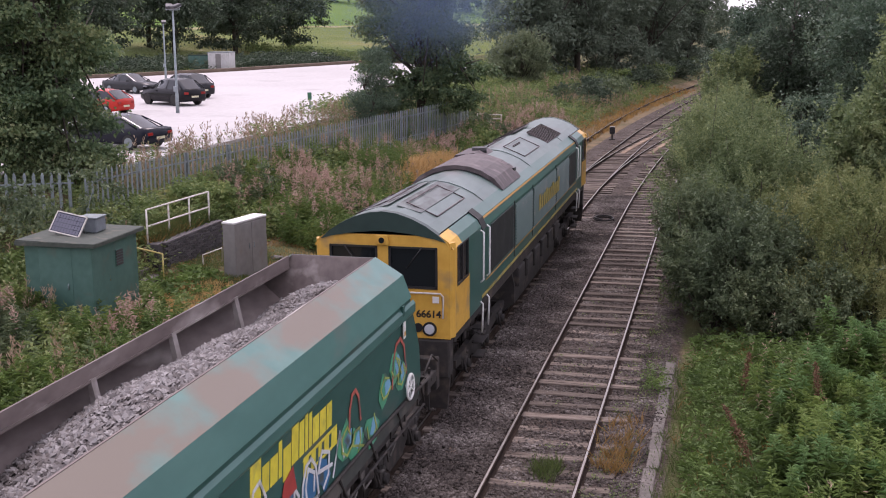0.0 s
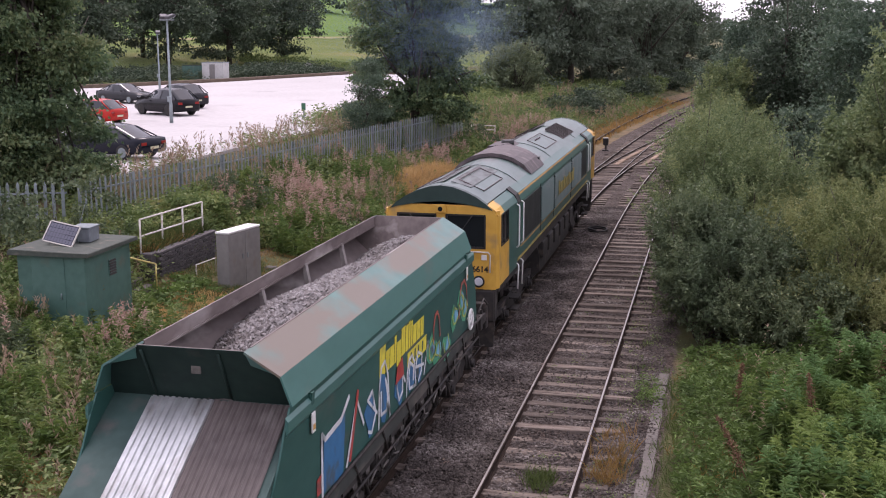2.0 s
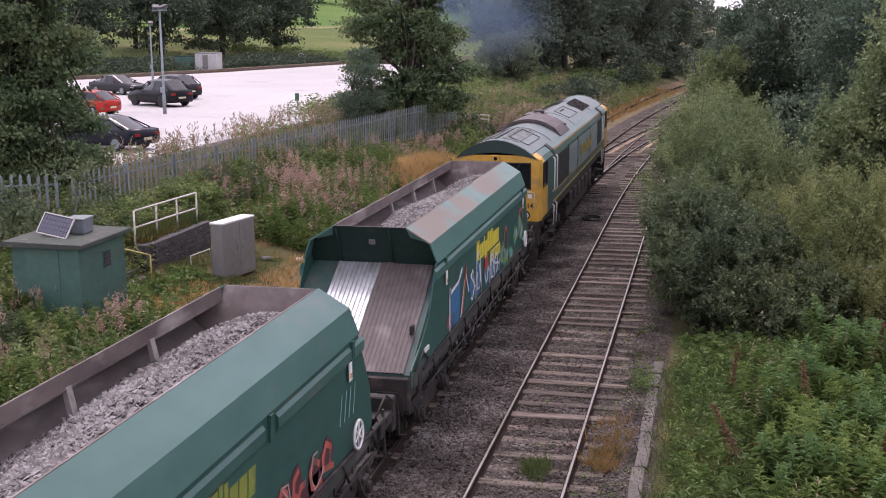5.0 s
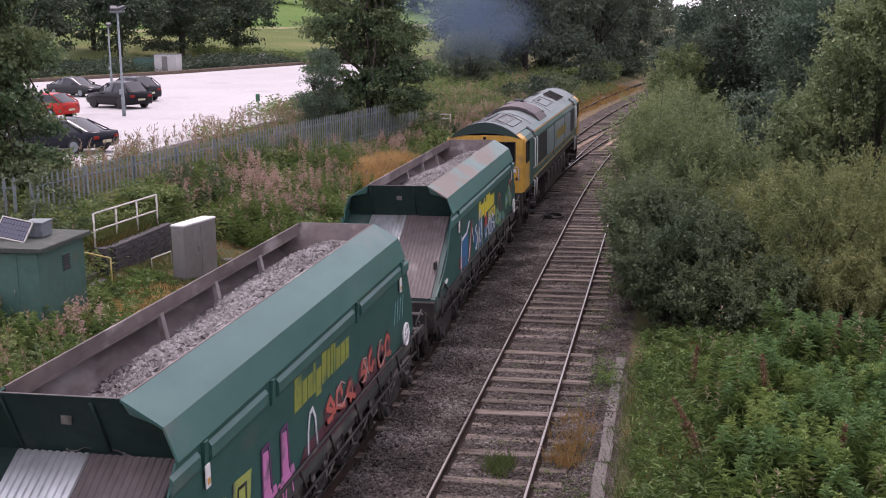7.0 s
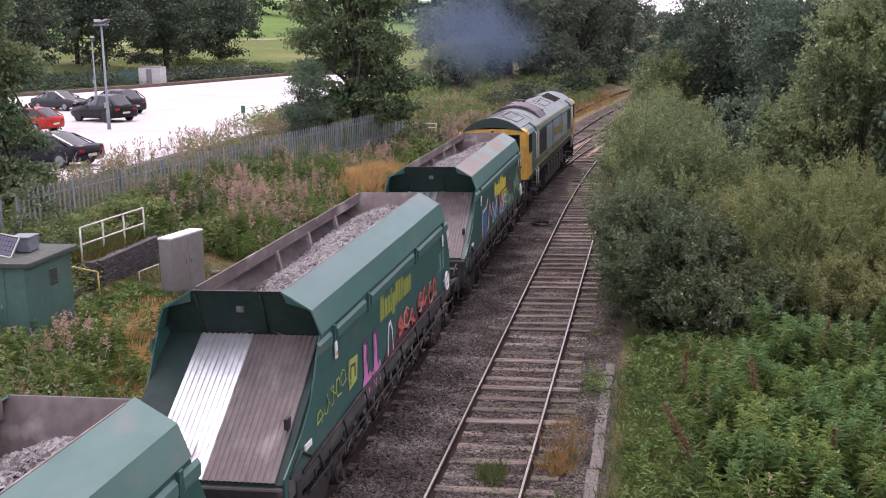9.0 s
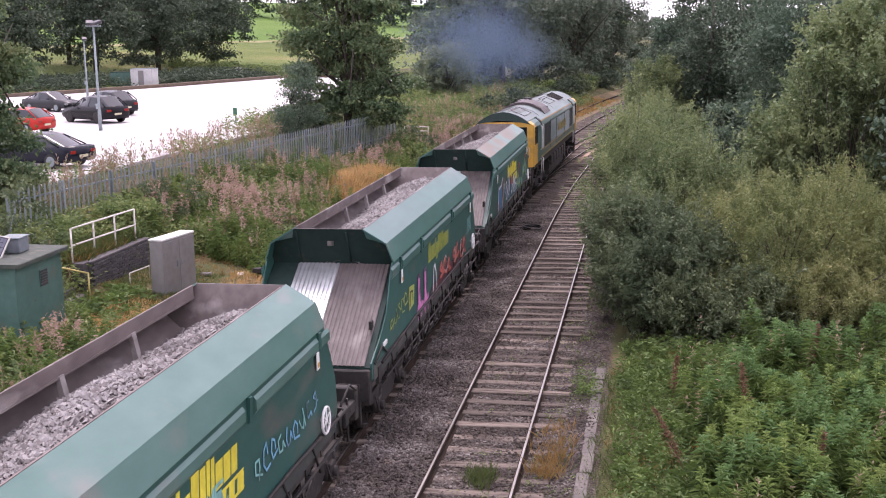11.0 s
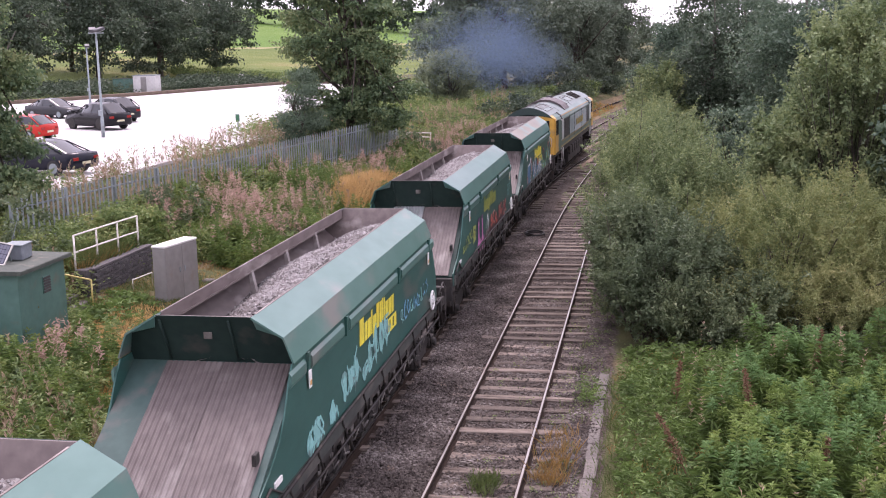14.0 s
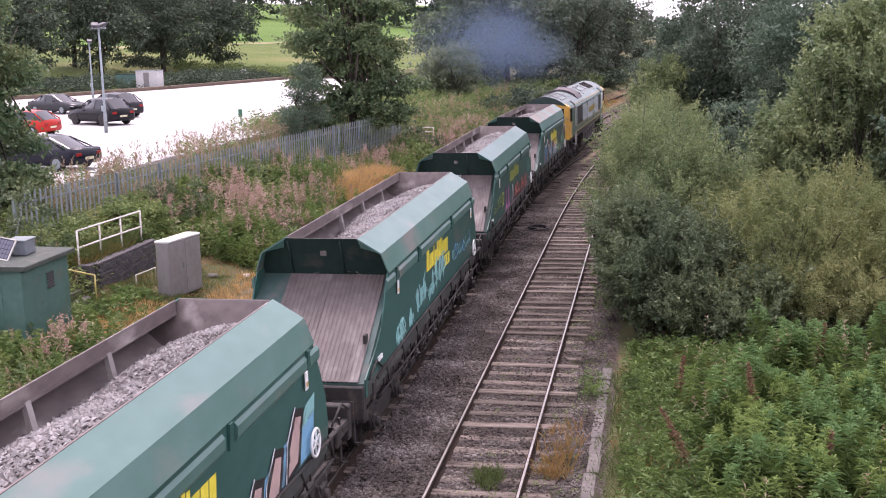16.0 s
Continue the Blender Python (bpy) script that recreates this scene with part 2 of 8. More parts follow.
WEED_GREEN = foliage("bank_weed_leaves", [(0.03, 0.05, 0.02), (0.06, 0.09, 0.03), (0.10, 0.13, 0.045), (0.16, 0.15, 0.06)], 0.6, 0.3, 0.9, 2.1)
WEED_PINK = foliage("seeding_willowherb", [(0.07, 0.075, 0.035), (0.13, 0.105, 0.065), (0.19, 0.135, 0.10), (0.24, 0.19, 0.14)], 0.8, 0.3, 0.6, 2.1)
GRASS_DRY = foliage("dry_grass_blades", [(0.15, 0.11, 0.05), (0.27, 0.17, 0.06), (0.36, 0.22, 0.08)], 0.8, 0.3, 0.8, 1.3)
GRASS_GREEN = foliage("green_grass_blades", [(0.04, 0.07, 0.02), (0.075, 0.108, 0.033), (0.125, 0.145, 0.048)], 0.6, 0.3, 0.6, 1.35)
# paler, greyer leaves: the haze of distance is mixed into their colour
LEAF_HAZY = foliage("haze_paled_leaves", [(0.04, 0.058, 0.038), (0.066, 0.088, 0.062), (0.1, 0.12, 0.086)], 0.7, 0.26, 0.15, 1.9)
LEAF_PALE = foliage("silvery_bush_leaves", [(0.06, 0.085, 0.05), (0.1, 0.125, 0.07), (0.14, 0.165, 0.095)], 0.6, 0.3, 0.5, 1.8)
GRASS_STRAW = foliage("orange_dead_grass", [(0.27, 0.175, 0.075), (0.42, 0.28, 0.12), (0.55, 0.39, 0.19)], 0.8, 0.35, 0.8, 1.3)
FROND = foliage("brown_dead_fronds", [(0.1, 0.058, 0.035), (0.17, 0.1, 0.06), (0.22, 0.14, 0.09)], 0.85, 0.2, 1.0, 1.2)
SEED = foliage("pink_brown_seed_down", [(0.2, 0.13, 0.105), (0.3, 0.21, 0.17), (0.4, 0.31, 0.26)], 0.9, 0.4, 1.0, 1.5)
GRIME = surface("grimy_lower_body", (0.022, 0.03, 0.027), (0.05, 0.055, 0.048), 0.75, 0, 7, 0.9, (0.1, 0.09, 0.078), 0.58, 0.2, (1, 0.5, 1))
GRIME_PALE = surface("dusty_brake_gear", (0.05, 0.045, 0.04), (0.17, 0.16, 0.145), 0.7, 0.2, 9, 2.5, (0.03, 0.027, 0.024), 0.55, 0.2)


# ---------------------------------------------------------------- mesh tools
def part(name, bm, material, parent=None, label="", smooth=False):
    """Link a bmesh as one mesh object under a thing or a part."""
    me = bpy.data.meshes.new(name)
    bm.normal_update()
    bm.to_mesh(me)
    bm.free()
    for m in (material if isinstance(material, (list, tuple)) else (material,)):
        me.materials.append(m)
    if smooth:
        me.shade_smooth()
    ob = new(name, me)
    ob.parent = parent
    return tagged(ob, label)


def thing(name, label, category, group="", m=None, kind=""):
    ob = tagged(new(name), label, category, group, kind)
    ob.empty_display_size = 0.2
    if m is not None:
        ob.matrix_basis = m
    return ob


def box(bm, x0, x1, y0, y1, z0, z1, bevel=0.0, mi=0, m=None):
    v = [bm.verts.new(p) for p in ((x0, y0, z0), (x1, y0, z0), (x1, y1, z0), (x0, y1, z0), (x0, y0, z1), (x1, y0, z1), (x1, y1, z1), (x0, y1, z1))]
    fs = [bm.faces.new([v[i] for i in q]) for q in ((3, 2, 1, 0), (4, 5, 6, 7), (0, 1, 5, 4), (1, 2, 6, 5), (2, 3, 7, 6), (3, 0, 4, 7))]
    for q in fs:
        q.material_index = mi
    if m is not None:
        bmesh.ops.transform(bm, matrix=m, verts=v)
    if bevel:
        es = list({e for q in fs for e in q.edges})
        bmesh.ops.bevel(bm, geom=es, offset=bevel, segments=1, affect='EDGES', profile=0.5)
    return v


def tube(bm, pts, radii, n=8, mi=0, cap=True):
    """A round bar through points; radii one number or one a point."""
    pts = [Vector(p) for p in pts]
    if not isinstance(radii, (list, tuple)):
        radii = [radii] * len(pts)
    rings, side = [], None
    for i, p in enumerate(pts):
        d = (pts[min(i + 1, len(pts) - 1)] - pts[max(i - 1, 0)]).normalized()
        side = d.orthogonal().normalized() if side is None else (side - d * side.dot(d)).normalized()
        up = d.cross(side)
        rings.append([bm.verts.new(p + (side * math.cos(a) + up * math.sin(a)) * radii[i]) for a in [2 * math.pi * k / n for k in range(n)]])
    for a, b in zip(rings, rings[1:]):
        for k in range(n):
            f = bm.faces.new((a[k], a[(k + 1) % n], b[(k + 1) % n], b[k]))
            f.material_index = mi
            f.smooth = True
    if cap:
        bm.faces.new(rings[0][::-1]).material_index = mi
        bm.faces.new(rings[-1]).material_index = mi


def prism(bm, outline, axis, a, b, mi=0):
    """Extrude a closed outline of 2D points along an axis from a to b. For x the outline is (y, z), for y (x, z), for z (x, y)."""
    def put(p, h):
        return {'x': (h, p[0], p[1]), 'y': (p[0], h, p[1]), 'z': (p[0], p[1], h)}[axis]
    v0, v1 = [bm.verts.new(put(p, a)) for p in outline], [bm.verts.new(put(p, b)) for p in outline]
    n = len(outline)
    fs = [bm.faces.new(v0), bm.faces.new(v1[::-1])]
    fs += [bm.faces.new((v0[i], v1[i], v1[(i + 1) % n], v0[(i + 1) % n])) for i in range(n)]
    for f in fs:
        f.material_index = mi
    bmesh.ops.recalc_face_normals(bm, faces=fs)
    return v0 + v1


def strip(line, thick):
    """A closed outline round an open 2D line, thickened to its left."""
    line = [Vector(p) for p in line]
    back = []
    for i, p in enumerate(line):
        d = (line[min(i + 1, len(line) - 1)] - line[max(i - 1, 0)]).normalized()
        back.append(p + Vector((-d.y, d.x)) * thick)
    return [tuple(p) for p in line] + [tuple(p) for p in reversed(back)]


def soup(name, verts, faces, materials, parent=None, label="", index=None):
    """A large mesh straight from arrays; all faces have the same number of corners."""
    me = bpy.data.meshes.new(name)
    verts, faces = np.asarray(verts, np.float32).reshape(-1, 3), np.asarray(faces, np.int32)
    k = faces.shape[1]
    me.vertices.add(len(verts))
    me.vertices.foreach_set("co", verts.ravel())
    me.loops.add(faces.size)
    me.loops.foreach_set("vertex_index", faces.ravel())
    me.polygons.add(len(faces))
    me.polygons.foreach_set("loop_start", np.arange(0, faces.size, k, dtype=np.int32))
    me.polygons.foreach_set("loop_total", np.full(len(faces), k, np.int32))
    if index is not None:
        me.polygons.foreach_set("material_index", np.asarray(index, np.int32))
    me.update(calc_edges=True)
    me.validate()
    for m in materials:
        me.materials.append(m)
    ob = new(name, me)
    ob.parent = parent
    return tagged(ob, label)


def unit(v):
    return v / np.maximum(np.linalg.norm(v, axis=1, keepdims=True), 1e-9)


def leaves(centre, direction, length, width, rng, droop=0.15, fold=0.25):
    """Folded four-cornered leaves: arrays of corners and triangles."""
    n = len(centre)
    d = unit(direction)
    side = unit(np.cross(d, rng.normal(size=(n, 3))))
    nrm = np.cross(side, d)
    ln = (length * rng.uniform(0.65, 1.25, n))[:, None]
    wd = (width * rng.uniform(0.7, 1.25, n))[:, None]
    tip = centre + d * ln + np.array([0, 0, -1.0]) * ln * droop
    mid = centre + d * ln * 0.45
    v = np.stack([centre, mid + side * wd * 0.5 + nrm * wd * fold, tip, mid - side * wd * 0.5 + nrm * wd * fold], 1).reshape(-1, 3)
    b = np.arange(n)[:, None] * 4
    f = np.concatenate([b + np.array([[0, 1, 2]]), b + np.array([[0, 2, 3]])], 1).reshape(-1, 3)
    return v, f


def join(chunks):
    vs, fs, o = [], [], 0
    for v, f in chunks:
        vs.append(v)
        fs.append(f + o)
        o += len(v)
    return np.concatenate(vs), np.concatenate(fs)


# ---------------------------------------------------------------- the lie of the land
def bend(y):
    """Sideways shift of the line where it curves away."""
    return 0.0008 * max(0.0, y - 43.0) ** 2 if y < 160 else 0.0008 * 117 ** 2 + 0.187 * (y - 160)


def sag(y):
    """The line dips a little towards the curve."""
    return -0.2 * float(ramp01(y, 45, 75))


def track_a(y):
    return -5.99 + bend(y)


def track_b(y):
    return -2.81 + bend(y)


def ramp01(v, a, b):
    t = np.clip((v - a) / (b - a), 0, 1)
    return t * t * (3 - 2 * t)


def height(x, y):
    """Ground height: a flat track bed, a bank up to the car park, a hillside beyond."""
    x, y = np.asarray(x, float), np.asarray(y, float)
    b = np.where(y < 160, 0.0008 * np.clip(y - 43, 0, None) ** 2, 0.0008 * 117 ** 2 + 0.187 * (y - 160))
    u = x - b
    z = np.full(u.shape, -0.16)
    z = z - 0.12 * ramp01(-u, 7.6, 8.6)
    z = z + 0.55 * ramp01(-u, 9.5, 14.0) + 1.15 * ramp01(-u, 14.6, 17.0) * ramp01(y, 20, 33) + 0.6 * ramp01(-u, 18.2, 21.2)
    z = z + 0.25 * ramp01(u, -0.9, 2.5) + 0.9 * ramp01(u, 6, 30)
    lumps = 0.10 * np.sin(x * 1.3 + y * 0.7) * np.sin(y * 0.9 - x * 0.4) + 0.05 * np.sin(x * 3.1 + 1) * np.sin(y * 2.7)
    off_line = np.maximum(ramp01(-u, 9.0, 11.5), ramp01(u, -0.6, 1.0))
    flat = ramp01(-x, 19.5, 21.0) * (1 - ramp01(y, 120, 150))
    z = z + lumps * off_line * (1 - flat)
    z = np.maximum(z, np.where((y > 29.4) & (y < 33.4) & (x < -15.45), 1.08, -9))
    z = z - 0.2 * ramp01(y, 45, 75) * (1 - ramp01(-u, 10, 13))
    past = (x + 55) * -0.945 + (y - 102.6) * 0.328
    hill = np.clip(past - 2, 0, 300) * 0.08 * ramp01(-x, 18, 40)
    return z + hill + np.clip(y - 260, 0, 300) * 0.012 * (1 - ramp01(-x, 18, 60))


MOWN = 54.0


def ground():
    xs = np.concatenate([np.linspace(-1800, -140, 18), np.linspace(-130, -30, 60), np.linspace(-29.5, 14, 146), np.linspace(15, 70, 45), np.linspace(80, 1800, 18)])
    ys = np.concatenate([np.linspace(-700, -12, 12), np.linspace(-8, 95, 290), np.linspace(96, 200, 90), np.linspace(204, 640, 90), np.linspace(700, 3500, 14)])
    gx, gy = np.meshgrid(xs, ys)
    v = np.stack([gx, gy, height(gx, gy)], -1).reshape(-1, 3)
    w, h = len(xs), len(ys)
    i = (np.arange(h - 1)[:, None] * w + np.arange(w - 1)[None]).ravel()
    f = np.stack([i, i + 1, i + w + 1, i + w], 1)
    ob = soup("ground", v, f, [ground_material()])
    me = ob.data
    me.shade_smooth()
    u = v[:, 0] - np.array([bend(y) for y in v[:, 1]])
    bed = ramp01(-u, 0.5, 0.9) * (1 - ramp01(-u, 7.9, 8.9))
    far = ramp01((v[:, 0] + 55) * -0.945 + (v[:, 1] - 102.6) * 0.328, 1, 6) * ramp01(-v[:, 0], 18, 30)
    verge = ramp01(-u, 7.9, 8.6) * (1 - ramp01(-u, 11.0, 13.0))
    into = (v[:, 0] + 55) * -0.945 + (v[:, 1] - 102.6) * 0.328
    mown = ramp01(into, MOWN - 2, MOWN + 2)
    path = np.clip(1.2 - np.abs(into - MOWN) / 2.2, 0, 1)
    for key, val in (("bed", bed), ("field", far), ("verge", verge), ("mown", mown), ("path", path)):
        a = me.attributes.new(key, 'FLOAT', 'POINT')
        a.data.foreach_set("value", np.asarray(val, np.float32))
    return tagged(ob, "ballasted track bed with weedy banks and a grassy hillside", "ground", kind="structure")


def ground_material():
    m, n, l = nodes_of("ground_cover")
    b = n["Principled BSDF"]
    b.inputs["Roughness"].default_value = 0.95
    b.inputs["Specular IOR Level"].default_value = 0.2
    co = n.new("ShaderNodeTexCoord")

    def noise_of(scale, detail=6):
        q = n.new("ShaderNodeTexNoise")
        q.inputs["Scale"].default_value, q.inputs["Detail"].default_value = scale, detail
        l.new(co.outputs["Object"], q.inputs[0])
        return q.outputs[0]

    def ramp_of(src, *stops):
        r = n.new("ShaderNodeValToRGB")
        e = r.color_ramp.elements
        e[0].position, e[0].color = stops[0][0], (*stops[0][1], 1)
        e[1].position, e[1].color = stops[-1][0], (*stops[-1][1], 1)
        for p, c in stops[1:-1]:
            q = e.new(p)
            q.color = (*c, 1)
        l.new(src, r.inputs[0])
        return r.outputs[0]

    def mix_of(fac, a, c):
        x = n.new("ShaderNodeMix")
        x.data_type = 'RGBA'
        l.new(fac, x.inputs[0])
        l.new(a, x.inputs[6])
        l.new(c, x.inputs[7])
        return x.outputs[2]

    def zone(key, amount=0.5, scale=1.6):
        a = n.new("ShaderNodeAttribute")
        a.attribute_name = key
        add = n.new("ShaderNodeMath")
        add.operation = 'MULTIPLY_ADD'
        add.inputs[1].default_value, add.inputs[2].default_value = amount, -amount / 2
        l.new(noise_of(scale), add.inputs[0])
        s = n.new("ShaderNodeMath")
        l.new(a.outputs["Fac"], s.inputs[0])
        l.new(add.outputs[0], s.inputs[1])
        r = n.new("ShaderNodeMapRange")
        r.inputs[1].default_value, r.inputs[2].default_value = 0.4, 0.6
        l.new(s.outputs[0], r.inputs[0])
        return r.outputs[0]

    stones = n.new("ShaderNodeTexVoronoi")
    stones.inputs["Scale"].default_value = 19
    l.new(co.outputs["Object"], stones.inputs[0])
    bed = ramp_of(stones.outputs["Color"], (0.1, (0.048, 0.036, 0.03)), (0.5, (0.084, 0.07, 0.061)), (0.9, (0.145, 0.124, 0.11)))
    dirt = ramp_of(noise_of(0.9), (0.35, (0.45, 0.38, 0.34)), (0.6, (1, 1, 1)))
    mul = n.new("ShaderNodeMix")
    mul.data_type, mul.blend_type = 'RGBA', 'MULTIPLY'
    mul.inputs[0].default_value = 0.7
    l.new(bed, mul.inputs[6])
    l.new(dirt, mul.inputs[7])
    soil = ramp_of(noise_of(0.6, 8), (0.3, (0.05, 0.055, 0.025)), (0.5, (0.085, 0.09, 0.035)), (0.7, (0.13, 0.10, 0.055)))
    verge = ramp_of(noise_of(1.4, 8), (0.3, (0.10, 0.09, 0.045)), (0.5, (0.17, 0.128, 0.075)), (0.7, (0.22, 0.155, 0.085)))
    field = ramp_of(noise_of(0.09, 8), (0.35, (0.09, 0.13, 0.032)), (0.55, (0.135, 0.165, 0.048)), (0.7, (0.185, 0.18, 0.07)))
    lawn = ramp_of(noise_of(0.04, 8), (0.35, (0.085, 0.165, 0.03)), (0.7, (0.12, 0.195, 0.045)))
    worn = ramp_of(noise_of(0.4, 8), (0.35, (0.2, 0.2, 0.09)), (0.7, (0.3, 0.26, 0.15)))
    field = mix_of(zone("mown", 0.2, 0.3), field, lawn)
    field = mix_of(zone("path", 0.2, 0.3), field, worn)
    c = mix_of(zone("verge"), soil, verge)
    c = mix_of(zone("bed"), c, mul.outputs[2])
    c = mix_of(zone("field", 0.3, 0.2), c, field)
    l.new(c, b.inputs["Base Color"])
    bp = n.new("ShaderNodeBump")
    bp.inputs["Strength"].default_value, bp.inputs["Distance"].default_value = 0.9, 0.05
    l.new(stones.outputs["Distance"], bp.inputs["Height"])
    l.new(bp.outputs[0], b.inputs["Normal"])
    return m


def car_park():
    bm = bmesh.new()
    prism(bm, [(-110, 36), (-21.6, 36), (-20.8, 62), (-21.0, 80), (-22, 112), (-30, 139), (-43.8, 137), (-49.7, 115.8), (-55, 102.6), (-62, 91), (-110, 60)], 'z', 1.6, 2.16)
    tagged(part("car_park", bm, TARMAC_PALE), "pale bleached car park surface beyond the fence", "car park", kind="structure")
    bm = bmesh.new()
    pts = [(-110, 60.2), (-62, 91.2), (-55.2, 102.8), (-49.9, 115.9), (-44, 137.2), (-30, 139.2), (-22, 112.2)]
    for (xa, ya), (xb, yb) in zip(pts, pts[1:]):
        d = Vector((xb - xa, yb - ya))
        box(bm, 0, d.length, 0, 0.35, 1.7, 2.5, 0.03, m=Matrix.Translation((xa, ya, 0)) @ Matrix.Rotation(math.atan2(d.y, d.x), 4, 'Z'))
    tagged(part("car_park_edge_wall", bm, PLANK), "low dark wall along the edge of the car park", "wall", kind="structure")


def rail_line(parent, path, top):
    """One rail: foot, web and head swept along a path of (x, y)."""
    prof = [(-0.07, -0.155), (0.07, -0.155), (0.07, -0.14), (0.012, -0.125), (0.012, -0.045), (0.034, -0.035), (0.034, -0.004), (0.019, 0.0), (-0.019, 0.0), (-0.034, -0.004), (-0.034, -0.035), (-0.012, -0.045), (-0.012, -0.125), (-0.07, -0.14)]
    bm = bmesh.new()
    rings = []
    for i, (x, y) in enumerate(path):
        a, b = path[max(i - 1, 0)], path[min(i + 1, len(path) - 1)]
        d = Vector((b[0] - a[0], b[1] - a[1])).normalized()
        rings.append([bm.verts.new((x + d.y * p, y - d.x * p, z + top + sag(y))) for p, z in prof])
    k = len(prof)
    for a, b in zip(rings, rings[1:]):
        for i in range(k):
            f = bm.faces.new((a[i], a[(i + 1) % k], b[(i + 1) % k], b[i]))
            f.material_index = 1 if i == 7 else 0
    bm.faces.new(rings[0]), bm.faces.new(rings[-1][::-1])
    bmesh.ops.recalc_face_normals(bm, faces=bm.faces[:])
    return part("rail", bm, [RUST, RAIL_TOP], parent)


def tracks():
    ys = list(np.arange(-12, 44, 4.0)) + list(np.arange(44, 190, 3.0))
    rng = random.Random(5)
    me = None
    for name, centre, label, start, end, step in (
            ("railway_track", track_a, "running line with brown timber sleepers carrying the train", 2, 118, 0.69),
            ("railway_track", track_b, "clear second line with shiny rails and timber sleepers", 11, 66, 0.69)):
        t = thing(name, label, "railway track", kind="structure")
        for s in (-0.7525, 0.7525):
            rail_line(t, [(centre(y) + s, y) for y in ys], 0.0)
        y = start
        while y < end:
            if me is None:
                bm = bmesh.new()
                box(bm, -1.3, 1.3, -0.125, 0.125, -0.14, 0.0, 0.015)
                ob = part("sleeper", bm, SLEEPER, t)
                me = ob.data
            else:
                ob = new("sleeper", me)
                ob.parent = t
            ob.matrix_basis = pose(centre(y) + rng.uniform(-0.05, 0.05), y + rng.uniform(-0.04, 0.04), -0.112 + sag(y) + rng.uniform(-0.036, 0.012), 0, rng.uniform(-0.4, 0.4), rng.uniform(-1.2, 1.2) - math.degrees(math.atan(0.0016 * max(0, y - 43))))
            y += step * rng.uniform(0.96, 1.04)
    # the crossover that leaves the running line, and the siding further back
    cross = thing("railway_crossover", "rusty crossover rails leaving the running line", "railway track", kind="structure")
    for s in (-0.75, 0.75):
        rail_line(cross, [(track_a(y) + s + 0.0013 * max(0, y - 50) ** 2, y) for y in np.arange(50, 96, 2.5)], 0.012)
    bm = bmesh.new()
    for i in range(22):
        y = 66 + i * 0.85
        box(bm, -1.5, 1.5, -0.14, 0.14, -0.13, 0.0, 0.01, m=pose(track_a(y) + 0.0013 * (y - 50) ** 2 + 0.4, y, -0.06 + sag(y), 0, 0, rng.uniform(-3, 3) - 4))
    part("crossing_timbers", bm, SLEEPER, cross)
    # long brown boxes added in place of bare earth between the rails
    for off in (-0.35, 1.2):
        y = 67.0
        while y < 86:
            bm = bmesh.new()
            a = Vector((track_a(y) + 0.0013 * (y - 50) ** 2 + off, y))
            b = Vector((track_a(y + 2.9) + 0.0013 * (y - 47.1) ** 2 + off, y + 2.9))
            box(bm, -0.14, 0.14, 0, (b - a).length, -0.1, 0.0, 0.012, m=pose(a.x, a.y, -0.03 + sag(y), 0, 0, math.degrees(math.atan2(a.x - b.x, b.y - a.y))))
            part("baulk", bm, EARTH_BROWN, cross, "long brown strip standing in for bare earth")
            y += 3.0
    siding = thing("siding_track", "disused siding rails among dry grass", "railway track", kind="structure")
    for s in (-1.5, 0.0):
        rail_line(siding, [(-8.6 + 0.0009 * max(0, y - 60) ** 2 + s, y) for y in np.arange(64, 150, 3)], 0.0)


def gravel_patch(name, label, count, xa, xb, ya, yb, size, seed, level):
    """Loose stones lying on the bed, joined."""
    rng = np.random.default_rng(seed)
    t = rng.random(count) ** 1.6
    y = ya + (yb - ya) * t
    x = rng.uniform(xa, xb, count) + np.array([bend(q) for q in y])
    keep = np.ones(count, bool)
    for c in (-5.99, -2.81):
        for s in (-0.7525, 0.7525):
            keep &= np.abs(x - (c + s) - np.array([bend(q) for q in y])) > 0.09
    x, y = x[keep], y[keep]
    k = len(x)
    base = np.array([(1, 0, 0), (0, 1, 0), (-1, 0, 0), (0, -1, 0), (0.15, 0.1, 0.8), (0, 0, -0.8)], float)
    fac = np.array([(0, 1, 4), (1, 2, 4), (2, 3, 4), (3, 0, 4), (1, 0, 5), (2, 1, 5), (3, 2, 5), (0, 3, 5)])
    sc = size * rng.uniform(0.55, 1.35, (k, 1, 3)) * np.array([1, 0.8, 0.6])
    a = rng.uniform(0, 6.283, k)
    q = base[None] * (1 + rng.uniform(-0.25, 0.25, (k, 6, 3))) * sc
    ca, sa = np.cos(a)[:, None], np.sin(a)[:, None]
    vx, vy = q[..., 0] * ca - q[..., 1] * sa, q[..., 0] * sa + q[..., 1] * ca
    tilt = rng.uniform(-0.5, 0.5, (k, 1))
    v = np.stack([vx + x[:, None], vy + y[:, None], q[..., 2] + vx * tilt + level + rng.uniform(-0.015, 0.02, (k, 1))], -1)
    f = (fac[None] + (np.arange(k) * 6)[:, None, None]).reshape(-1, 3)
    ob = soup(name, v.reshape(-1, 3), f, [LOOSE])
    ob.data.shade_flat()
    return tagged(ob, label, "gravel", kind="stuff")


